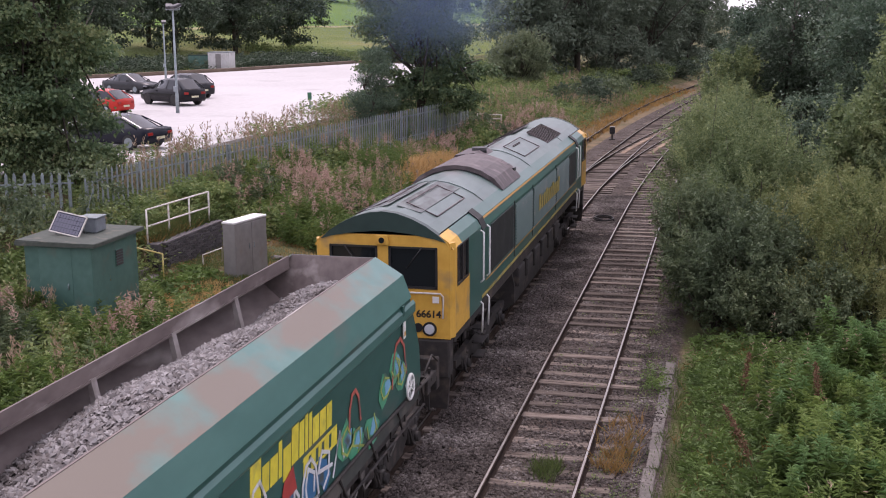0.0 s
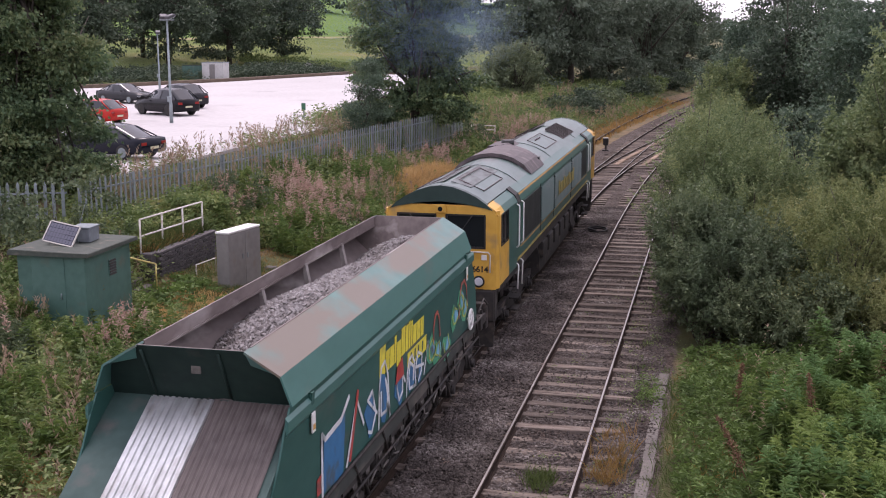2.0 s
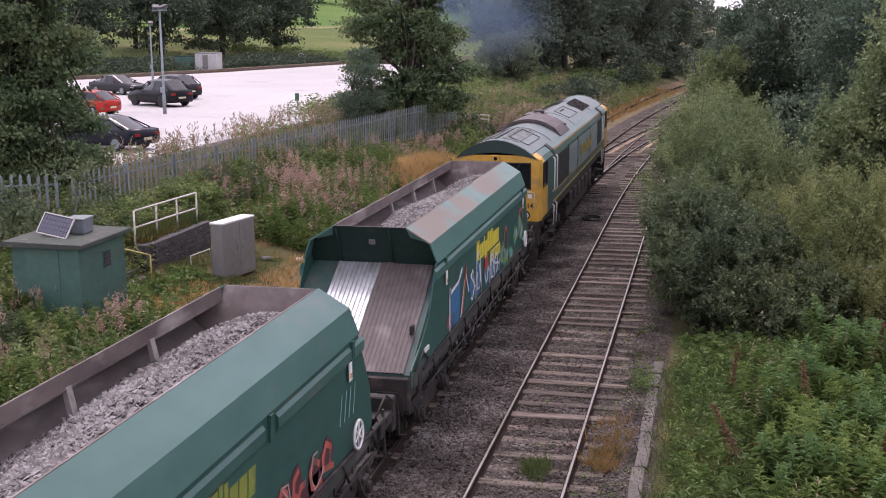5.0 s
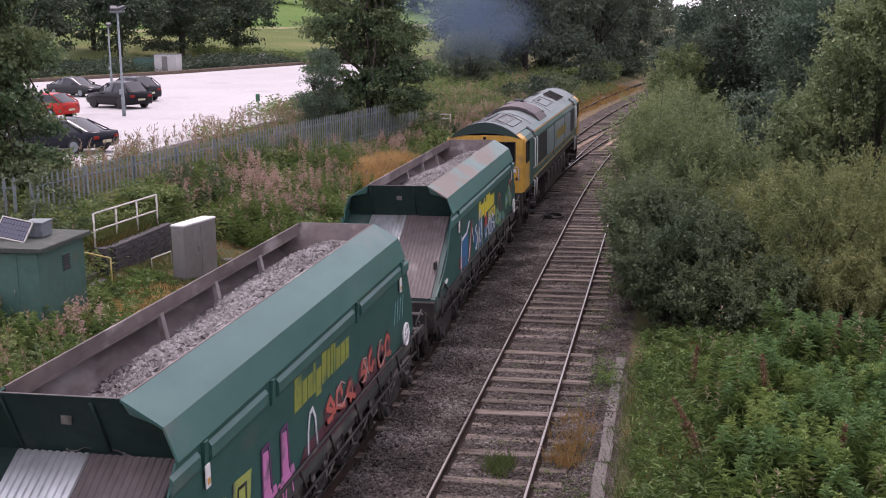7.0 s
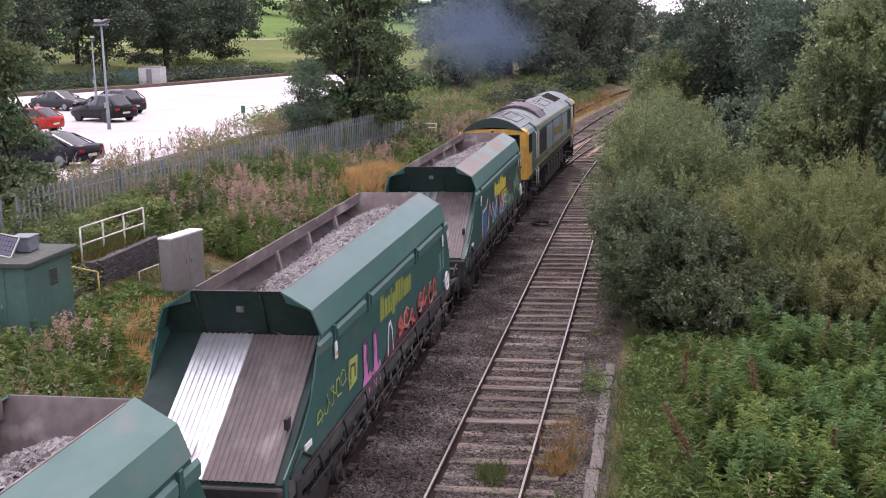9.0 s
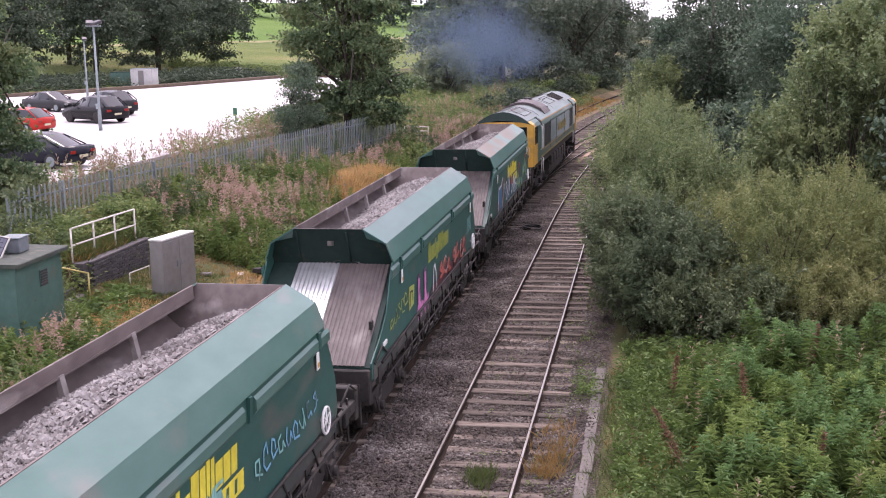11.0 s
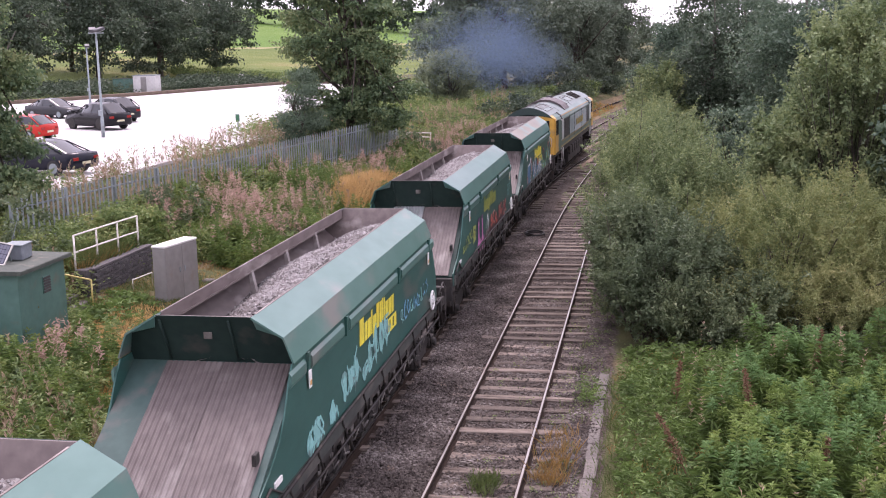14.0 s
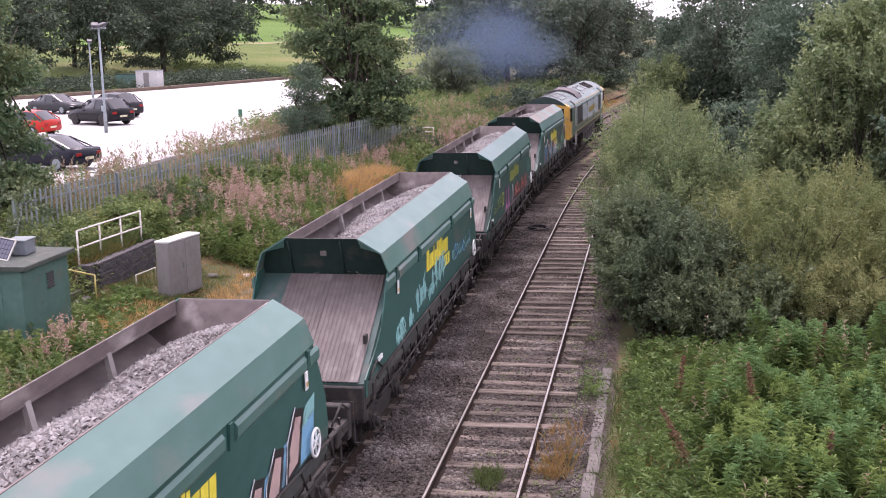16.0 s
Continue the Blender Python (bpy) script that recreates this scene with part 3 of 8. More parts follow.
LOOSE = foliage("loose_ballast_stones", [(0.026, 0.021, 0.018), (0.068, 0.056, 0.049), (0.148, 0.128, 0.115), (0.36, 0.327, 0.3)], 0.9, 0.0, 0.9, 0.8)
ground()
car_park()
tracks()
gravel_patch("track_ballast", "grey-brown crushed stone ballast between the rails", 75000, -7.6, -0.9, 12, 50, 0.036, 3, -0.15)
gravel_patch("track_ballast", "heaped brown-grey ballast between the two lines", 34000, -5.05, -3.66, 12, 50, 0.04, 13, -0.118)


# ---------------------------------------------------------------- the train
def wheel_set(parent, y, r, wheels):
    """Axle with two flanged wheels, which rolls."""
    bm = bmesh.new()
    for s in (-1, 1):
        for (x0, x1, rr) in ((0.69, 0.80, r), (0.665, 0.69, r + 0.03), (0.80, 0.83, r * 0.35)):
            tube(bm, [(s * x0, 0, 0), (s * x1, 0, 0)], rr, 24)
        for k in range(6):
            a = k * math.pi / 3
            box(bm, s * 0.80 - 0.012, s * 0.80 + 0.012, -0.03, 0.03, r * 0.35, r * 0.85, m=Matrix.Rotation(a, 4, 'X'))
    tube(bm, [(-0.9, 0, 0), (0.9, 0, 0)], 0.075, 10)
    w = part("wheelset", bm, WHEEL, parent)
    w.location = (0, y, r)
    wheels.append((w, y, r))


def bogie(parent, y0, axles, r, wheels, long):
    """Side frames, axle boxes, springs and brake gear round the wheelsets."""
    for s in (-1, 1):
        bm = bmesh.new()
        x = s * 1.0
        prism(bm, [(y0 - long, 0.62), (y0 - long, 0.78), (y0 - long * 0.45, 0.82), (y0 - long * 0.3, 0.7), (y0 + long * 0.3, 0.7), (y0 + long * 0.45, 0.82), (y0 + long, 0.78), (y0 + long, 0.62), (y0 + long * 0.4, 0.5), (y0 + long * 0.25, 0.34), (y0 - long * 0.25, 0.34), (y0 - long * 0.4, 0.5)], 'x', x - 0.06, x + 0.06)
        for a in axles:
            box(bm, x - 0.11, x + 0.13, y0 + a - 0.14, y0 + a + 0.14, r - 0.14, r + 0.16, 0.02)
            tube(bm, [(x + s * 0.1, y0 + a, r), (x + s * 0.2, y0 + a, r)], 0.09, 10)
            for d in (-0.24, 0.24):
                tube(bm, [(x + s * 0.05, y0 + a + d, r - 0.05), (x + s * 0.05, y0 + a + d, 0.72)], 0.05, 8)
            tube(bm, [(x + s * 0.15, y0 + a - 0.5, 0.78), (x + s * 0.16, y0 + a - 0.3, 0.45), (x + s * 0.15, y0 + a - 0.1, 0.36)], 0.022, 6)
        for d in (-0.14, 0, 0.14):
            tube(bm, [(x, y0 + d, 0.38), (x, y0 + d, 0.72)], 0.055, 8)
        part("bogie_side_frame", bm, CHASSIS, parent)
    bm = bmesh.new()
    box(bm, -0.95, 0.95, y0 - 0.25, y0 + 0.25, 0.55, 0.78, 0.03)
    part("bogie_bolster", bm, CHASSIS, parent)
    for e in (-1, 1):
        bm = bmesh.new()
        box(bm, -0.95, 0.95, y0 + e * long - 0.05, y0 + e * long + 0.05, 0.6, 0.74, 0.01)
        part("bogie_end_beam", bm, CHASSIS, parent)
    for a in axles:
        wheel_set(parent, y0 + a, r, wheels)


def buffers(parent, y, s):
    for x in (-0.87, 0.87):
        bm = bmesh.new()
        tube(bm, [(x, y, 1.06), (x, y + s * 0.26, 1.06)], [0.16, 0.13], 14)
        tube(bm, [(x, y + s * 0.26, 1.06), (x, y + s * 0.44, 1.06)], 0.085, 12)
        tube(bm, [(x, y + s * 0.44, 1.06), (x, y + s * 0.48, 1.06)], [0.2, 0.21], 18)
        part("buffer", bm, CHASSIS, parent)
    bm = bmesh.new()
    tube(bm, [(0, y, 1.03), (0, y + s * 0.3, 0.98), (0.02, y + s * 0.5, 0.9)], 0.05, 8)
    box(bm, -0.1, 0.1, y - 0.02, y + s * 0.12, 0.9, 1.16)
    part("coupling_hook", bm, CHASSIS, parent)
    bm = bmesh.new()
    for x in (-0.35, 0.38):
        tube(bm, [(x, y, 0.98), (x, y + s * 0.2, 0.9), (x * 0.8, y + s * 0.34, 0.62), (x * 0.5, y + s * 0.46, 0.7)], 0.026, 8)
        box(bm, x - 0.03, x + 0.03, y, y + s * 0.08, 0.95, 1.03)
    part("brake_hose", bm, RED, parent, "red-handled black brake hoses")


def stone_load(parent, seed, crest):
    """A heap of crushed stone: a bedded surface and the stones lying on it."""
    rng = np.random.default_rng(seed)
    nx, ny = 26, 96

    def top(x, y):
        m = np.interp(y, [-4.9, -4.2, -2.5, -0.5, 1.5, 3.3, 4.2, 4.9], crest)
        return m + 0.05 - 0.44 * (np.abs(x - 0.22) / 1.1) ** 1.5 + 0.05 * np.sin(y * 1.1 + seed * 2) + 0.04 * np.sin(y * 2.3 + seed) * np.cos(x * 2.1)
    gx, gy = np.meshgrid(np.linspace(-1.2, 1.2, nx), np.linspace(-4.74, 4.74, ny))
    v = np.stack([gx, gy, top(gx, gy) + rng.normal(0, 0.016, gx.shape)], -1).reshape(-1, 3)
    i = (np.arange(ny - 1)[:, None] * nx + np.arange(nx - 1)[None]).ravel()
    f = np.stack([i, i + 1, i + nx + 1, i + nx], 1)
    soup("stone_bed", v, f, [STONE], parent)
    k = 13000
    x, y = rng.uniform(-1.15, 1.15, k), rng.uniform(-4.7, 4.7, k)
    base = np.array([(1, 0, 0), (0.1, 1, 0.1), (-1, 0.1, 0), (0, -1, -0.1), (0.2, 0.1, 0.9), (-0.1, 0, -0.9)], float)
    fac = np.array([(0, 1, 4), (1, 2, 4), (2, 3, 4), (3, 0, 4), (1, 0, 5), (2, 1, 5), (3, 2, 5), (0, 3, 5)])
    sc = (0.018 + 0.034 * rng.random((k, 1, 1)) ** 1.8) * rng.uniform(0.65, 1.3, (k, 1, 3)) * np.array([1.1, 0.9, 0.8])
    q = base[None] * (1 + rng.uniform(-0.3, 0.3, (k, 6, 3))) * sc
    a, b = rng.uniform(0, 6.283, (k, 1)), rng.uniform(-0.9, 0.9, (k, 1))
    vx, vy = q[..., 0] * np.cos(a) - q[..., 1] * np.sin(a), q[..., 0] * np.sin(a) + q[..., 1] * np.cos(a)
    vz = q[..., 2] + vx * b
    v = np.stack([vx + x[:, None], vy + y[:, None], vz + top(x, y)[:, None] + 0.012], -1).reshape(-1, 3)
    f = (fac[None] + (np.arange(k) * 6)[:, None, None]).reshape(-1, 3)
    heap = soup("gravel_load", v, f, [LOAD], parent)
    heap.data.shade_flat()
    tagged(heap, kind="stuff")


LOAD = foliage("broken_limestone_pieces", [(0.13, 0.112, 0.104), (0.25, 0.225, 0.213), (0.42, 0.395, 0.38), (0.6, 0.575, 0.56)], 0.85, 0.0, 1.0, 0.53, 0.85)


def corrugated(parent, x0, x1, end, mat, label):
    """Ribbed sheet on the sloping end, ribs running down the slope."""
    pitch = 0.085
    n = max(2, round((x1 - x0) / pitch))
    p = (x1 - x0) / n
    prof = []
    rise = 0.022 if mat is SILVER else 0.011
    for i in range(n):
        x = x0 + i * p
        prof += [(x, 0.0), (x + p * 0.22, 0.0), (x + p * 0.36, rise), (x + p * 0.86, rise)]
    prof.append((x1, 0.0))
    a, b = Vector((0, end * 4.74, 2.93)), Vector((0, end * 7.04, 1.545))
    d = (b - a).normalized()
    nrm = Vector((0, -d.z * 1.0, d.y)) if end > 0 else Vector((0, d.z, -d.y))
    nrm = nrm if nrm.z > 0 else -nrm
    bm = bmesh.new()
    rows = []
    for q in (a, b):
        for lift in (0.0, -0.012):
            rows.append([bm.verts.new((x, *(q + nrm * (h + lift + 0.012)).yz)) for x, h in prof])
    for r0, r1 in ((0, 2), (3, 1), (2, 3), (1, 0)):
        for i in range(len(prof) - 1):
            bm.faces.new((rows[r0][i], rows[r0][i + 1], rows[r1][i + 1], rows[r1][i]))
    bmesh.ops.recalc_face_normals(bm, faces=bm.faces[:])
    return part("corrugated_sheet", bm, mat, parent, label)


def stroke(bm, pts, w, x, mi=0, t=0.004):
    """A painted stroke on the side plate, laid a hair proud of it: (y, z) points."""
    pts = [Vector(p) for p in pts]
    for i, (a, b) in enumerate(zip(pts, pts[1:])):
        d = (b - a).normalized()
        nn = Vector((-d.y, d.x)) * w / 2
        e = d * w * 0.3
        prism(bm, [tuple(a - e + nn), tuple(a - e - nn), tuple(b + e - nn), tuple(b + e + nn)], 'x', x, x + t + 0.0007 * i, mi)


def brand_mark(parent, x, bright, box_mark):
    """The maker's yellow name, drawn as slanted blocks only, with a smaller block under it."""
    y = -1.45
    for i in range(12):
        w = (0.3, 0.2, 0.22, 0.1, 0.24, 0.22, 0.16, 0.1, 0.1, 0.22, 0.22, 0.2)[i]
        tall = (0.46, 0.32, 0.32, 0.42, 0.38, 0.46, 0.42, 0.46, 0.42, 0.32, 0.32, 0.32)[i]
        z0 = 2.30 - (0.09 if i == 4 else 0.0)
        sl = 0.06
        bm = bmesh.new()

        def slab(y0, y1, z1, z2):
            prism(bm, [(y0 + sl * (z1 - 2.3), z1), (y1 + sl * (z1 - 2.3), z1), (y1 + sl * (z2 - 2.3) + 0.02, z2), (y0 + sl * (z2 - 2.3) + 0.02, z2)], 'x', x, x + 0.004)
        slab(y, y + w, z0, z0 + tall)
        part("brand_block", bm, bright, parent, "yellow painted block of the operator's name")
        y += w + 0.035
    if box_mark:
        bm = bmesh.new()
        for (a, b, z0, z1) in ((0.15, 1.4, 2.2, 2.24), (0.15, 1.4, 1.98, 2.02), (0.15, 0.32, 2.022, 2.198), (0.42, 0.58, 2.022, 2.198), (0.68, 0.8, 2.022, 2.198), (0.9, 1.08, 2.022, 2.198), (1.18, 1.4, 2.022, 2.198)):
            prism(bm, [(a, z0), (b, z0), (b + 0.03, z1), (a + 0.03, z1)], 'x', x, x + 0.004)
        part("brand_box", bm, bright, parent, "smaller yellow painted block mark")


INKS = {}


def graffiti(parent, style, x):
    """Spray-painted tags as flat painted pieces."""
    cols = {"white": (0.68, 0.7, 0.72), "blue": (0.03, 0.16, 0.33), "sky": (0.16, 0.4, 0.58), "red": (0.45, 0.06, 0.05), "green": (0.06, 0.35, 0.2), "lime": (0.35, 0.42, 0.1),
            "pink": (0.62, 0.22, 0.45), "purple": (0.12, 0.04, 0.12), "coral": (0.5, 0.12, 0.09), "aqua": (0.22, 0.5, 0.48), "black": (0.015, 0.015, 0.016), "skin": (0.5, 0.36, 0.33), "maroon": (0.09, 0.03, 0.04)}
    made = []

    def ink(c):
        bm = bmesh.new()
        made.append((c, bm))
        return bm

    def blob(c, pts, lift=0.0):
        prism(ink(c), pts, 'x', x + lift, x + lift + 0.003)

    def arch(c, y, z, w, h, lw, lift=0.004):
        stroke(ink(c), [(y - w / 2, z), (y - w * 0.42, z + h * 0.6), (y - w * 0.2, z + h * 0.95), (y + w * 0.1, z + h), (y + w * 0.35, z + h * 0.75), (y + w / 2, z + 0.02)], lw, x + lift)
    dice = random.Random(40 + style)

    def scrawl(c, y, z, w, h, lw, lift=0.004):
        """A letter-like looping stroke, never twice the same."""
        turn = dice.uniform(0, 6.28)
        pts = [(y + w * 0.5 * math.cos(turn + k * 1.15) * dice.uniform(0.55, 1.1), z + h * 0.5 + h * 0.5 * math.sin(turn + k * 1.15) * dice.uniform(0.6, 1.1)) for k in range(5)]
        stroke(ink(c), pts + [(y + w * 0.6, z + h * dice.uniform(0.0, 0.5))], lw, x + lift)

    def splash(c, y, z, w, h, lift=0.0):
        """A ragged patch of paint."""
        blob(c, [(y + w * 0.5 * math.cos(k * 0.698) * dice.uniform(0.5, 1.15), z + h * 0.5 * math.sin(k * 0.698) * dice.uniform(0.5, 1.15)) for k in range(9)], lift)
    if style == 0:
        blob("blue", [(-4.05, 1.55), (-3.25, 1.5), (-3.1, 2.35), (-4.0, 2.25)])
        stroke(ink("white"), [(-4.1, 1.5), (-4.08, 2.35), (-3.95, 2.25), (-3.3, 2.3), (-2.95, 2.5)], 0.07, x + 0.004)
        stroke(ink("white"), [(-3.1, 1.55), (-2.6, 2.35), (-2.3, 1.9)], 0.06, x + 0.004)
        stroke(ink("red"), [(-2.95, 1.6), (-2.55, 2.45)], 0.09, x + 0.006)
        for i, (y, h) in enumerate(((-1.95, 0.85), (-1.25, 0.95), (-0.35, 0.8), (0.35, 0.6), (0.85, 0.62))):
            splash("blue", y, 1.55 + h * 0.42, 0.62, h * 0.95)
            scrawl("white", y, 1.57, 0.52, h * 0.85, 0.05)
            if i % 2:
                arch("white", y, 1.55, 0.6, h, 0.05)
        blob("red", [(-0.62, 1.95), (-0.1, 1.98), (-0.2, 2.3), (-0.5, 2.2)], 0.008)
        blob("red", [(-4.3, 1.6), (-4.12, 1.6), (-4.12, 1.85), (-4.3, 1.82)], 0.0)
        for y, z in ((1.75, 1.85), (2.2, 1.7), (3.6, 2.0), (4.2, 2.15), (2.9, 1.62), (4.5, 1.95)):
            splash("green", y, z, 0.75, 0.62)
            splash("sky", y + 0.12, z + 0.02, 0.4, 0.35, 0.004)
            scrawl("lime", y, z - 0.2, 0.5, 0.45, 0.035, 0.008)
        arch("coral", 4.4, 1.9, 0.8, 0.65, 0.06)
        arch("coral", 2.15, 1.95, 0.5, 0.5, 0.06)
        stroke(ink("white"), [(1.2, 1.6), (1.5, 2.1), (1.65, 1.7)], 0.05, x + 0.004)
    elif style == 1:
        for y in (-2.6, -1.9):
            blob("pink", [(y - 0.14, 1.62), (y + 0.12, 1.62), (y + 0.1, 2.2), (y - 0.1, 2.22)])
            stroke(ink("purple"), [(y - 0.17, 1.58), (y - 0.14, 2.26), (y + 0.1, 2.28), (y + 0.17, 1.62)], 0.05, x + 0.004)
            blob("pink", [(y - 0.3, 1.5), (y + 0.35, 1.55), (y + 0.3, 1.68), (y - 0.2, 1.66)], 0.006)
        blob("maroon", [(-1.5, 1.4), (3.6, 1.4), (3.4, 1.75), (-1.1, 1.7)])
        arch("white", -0.75, 1.5, 0.42, 0.62, 0.06)
        for k, y in enumerate((0.1, 0.62, 1.2, 2.0, 2.5, 3.1, 3.6)):
            z = 1.58 + 0.06 * math.sin(k * 2.1)
            splash("maroon", y, z + 0.22, 0.6, 0.55)
            scrawl("coral", y, z, 0.42, 0.42, 0.085)
            if k % 2:
                scrawl("skin", y + 0.05, z + 0.02, 0.5, 0.5, 0.022, 0.009)
        blob("lime", [(-3.75, 1.75), (-3.2, 1.8), (-3.1, 2.2), (-3.7, 2.25)])
        stroke(ink("black"), [(-3.6, 1.85), (-3.55, 2.12), (-3.3, 2.1), (-3.32, 1.9)], 0.04, x + 0.004)
        for k in range(5):
            scrawl("lime", -5.35 + 0.33 * k, 1.72 + 0.05 * k, 0.3, 0.34, 0.02)
        for k in range(4):
            stroke(ink("aqua"), [(4.2 + 0.2 * k, 2.0), (4.32 + 0.2 * k, 2.4)], 0.02, x)
        for y, z in ((-2.2, 1.35), (-1.8, 1.3), (-2.6, 1.32)):
            arch("pink", y, z, 0.3, 0.25, 0.04)
    elif style == 2:
        for y, z, h in ((-4.5, 1.5, 0.4), (-4.1, 1.5, 0.5), (-3.3, 1.6, 0.35), (-2.5, 1.75, 0.5), (-2.1, 1.8, 0.35), (-1.8, 1.75, 0.6), (-1.2, 1.7, 0.25), (-0.8, 1.75, 0.45), (-0.35, 1.85, 0.55), (0.1, 1.9, 0.55), (0.5, 1.9, 0.5)):
            splash("aqua", y, z + h * 0.4, 0.42, h * 1.25)
            scrawl("aqua", y + 0.1, z, 0.4, h, 0.05, 0.003)
        for k in range(9):
            scrawl("sky" if k % 3 else "aqua", 1.9 + 0.32 * k, 1.86 + 0.05 * math.sin(k), 0.26, 0.34, 0.03)
    else:
        blob("sky", [(1.2, 1.5), (4.9, 1.55), (5.0, 2.15), (3.4, 2.05), (2.4, 1.8), (1.4, 1.75)])
        for y, z in ((4.0, 1.8), (3.1, 1.55), (2.3, 1.45), (1.2, 1.4), (0.4, 1.4)):
            blob("black", [(y - 0.45, z - 0.3), (y + 0.25, z - 0.25), (y + 0.5, z + 0.5), (y + 0.1, z + 0.6), (y - 0.3, z + 0.2)], 0.004)
            blob("skin", [(y - 0.28, z - 0.22), (y + 0.14, z - 0.16), (y + 0.36, z + 0.42), (y + 0.12, z + 0.48), (y - 0.18, z + 0.12)], 0.008)
            stroke(ink("white"), [(y - 0.4, z - 0.3), (y - 0.28, z + 0.25), (y + 0.1, z + 0.62)], 0.03, x + 0.012)
        blob("aqua", [(4.3, 2.0), (5.0, 2.1), (5.05, 2.35), (4.6, 2.3)], 0.004)
    for c, bm in made:
        if c not in INKS:
            INKS[c] = surface("spray_" + c, tuple(0.75 * v for v in cols[c]), cols[c], 0.45, 0, 7, 1.2, (0.06, 0.075, 0.07), 0.6, 0.03)
        part("spray_paint", bm, INKS[c], parent, c + " spray-painted tag")


def wagon(style, label, top_mat, left_sheet, crest, wheels):
    w = thing("hopper_wagon", label, "wagon", "hopper wagons of the train")
    # folded hood plates with a hanging lip, one each side
    for s in (-1, 1):
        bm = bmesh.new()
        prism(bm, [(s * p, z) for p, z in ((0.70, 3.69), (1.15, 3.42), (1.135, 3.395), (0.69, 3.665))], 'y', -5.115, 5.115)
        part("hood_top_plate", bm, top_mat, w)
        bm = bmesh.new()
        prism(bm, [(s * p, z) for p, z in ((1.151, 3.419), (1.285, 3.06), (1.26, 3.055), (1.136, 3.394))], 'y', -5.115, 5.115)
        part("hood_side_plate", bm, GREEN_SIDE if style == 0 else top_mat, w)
        bm = bmesh.new()
        box(bm, s * 0.695 - 0.012, s * 0.695 + 0.012, -4.9, 4.9, 3.5, 3.694)
        box(bm, s * 0.70 - 0.03, s * 0.70 + 0.03, -4.9, 4.9, 3.485, 3.515)
        part("inner_lip", bm, LINING, w, "dusty brown inner lip")
        bm = bmesh.new()
        prism(bm, [(s * p, z) for p, z in ((1.215, 2.3), (1.23, 2.3), (1.23, 3.1), (1.10, 3.385), (1.085, 3.375), (1.215, 3.09))], 'y', -4.68, 4.68)
        part("hopper_lining", bm, LINING, w, "dust-covered inner hopper wall")
        bm = bmesh.new()
        prism(bm, [(s * p, z) for p, z in ((1.13, 3.36), (0.32, 2.62), (0.32, 2.6), (1.15, 3.34))], 'y', -4.68, 4.68)
        part("slope_sheet", bm, LINING, w, "dust-covered sloping hopper sheet")
        for y in (-1.15, 0.8, 2.75):
            bm = bmesh.new()
            prism(bm, [(s * p, z) for p, z in ((0.72, 3.52), (0.665, 3.52), (0.52, 2.8), (0.64, 2.91))], 'y', y - 0.055, y + 0.055)
            part("brace", bm, BRACE, w, "pale worn steel brace")
        # side plate with its swept ends
        end = [(-5.115, 3.05), (-5.3, 2.82), (-5.5, 2.5), (-5.75, 2.2), (-6.2, 1.93), (-7.02, 1.6), (-7.02, 1.28), (5.62, 1.28), (5.74, 1.6), (5.66, 2.1), (5.42, 2.55), (5.115, 3.05)]
        bm = bmesh.new()
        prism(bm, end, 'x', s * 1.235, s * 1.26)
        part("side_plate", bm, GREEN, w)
        bm = bmesh.new()
        spans = ((-5.3, 5.3),) if style in (0,) else ((-5.3, -4.6), (-4.3, -2.5), (-2.1, 1.5), (1.9, 4.7), (4.85, 5.3))
        for a, b in spans:
            prism(bm, [(s * p, z) for p, z in ((1.262, 2.98), (1.30, 2.93), (1.30, 2.80), (1.262, 2.74))], 'y', a, b)
        part("side_ledge", bm, GREEN_SIDE if style == 0 else top_mat, w)
        for y in ((-4.45, -2.3, 1.7, 4.78) if style else (-4.45, 4.6)):
            bm = bmesh.new()
            prism(bm, [(s * p, z) for p, z in ((1.262, 2.72), (1.29, 2.72), (1.31, 3.04), (1.262, 3.04))], 'y', y - 0.05, y + 0.05)
            part("bracket", bm, GREEN, w)
        # sole bar and the pipes and levers under the side
        bm = bmesh.new()
        box(bm, s * 1.18 - 0.05, s * 1.18 + 0.05, -7.0, 7.0, 1.1, 1.3, 0.01)
        for y in np.arange(-6.4, 6.5, 0.8):
            box(bm, s * 1.235 - 0.012, s * 1.235 + 0.02, y - 0.03, y + 0.03, 1.1, 1.5)
        part("sole_bar", bm, CHASSIS, w)
        bm = bmesh.new()
        tube(bm, [(s * 1.29, -6.3, 1.42), (s * 1.30, -3.2, 1.52), (s * 1.30, 3.2, 1.52), (s * 1.29, 6.2, 1.4)], 0.028, 7)
        tube(bm, [(s * 1.27, -6.0, 1.02), (s * 1.27, 5.9, 1.02)], 0.022, 6)
        for y in np.arange(-5.6, 5.7, 1.4):
            tube(bm, [(s * 1.29, y, 1.48), (s * 1.22, y + 0.6, 0.85)], 0.02, 6)
        part("brake_pipe", bm, CHASSIS, w)
        bm = bmesh.new()
        prism(bm, [(s * p, z) for p, z in ((1.2605, 1.24), (1.267, 1.24), (1.267, 1.44), (1.2605, 1.5))], 'y', -6.9, 5.55)
        part("lower_sill", bm, GRIME, w, "grime-blackened lower sill")
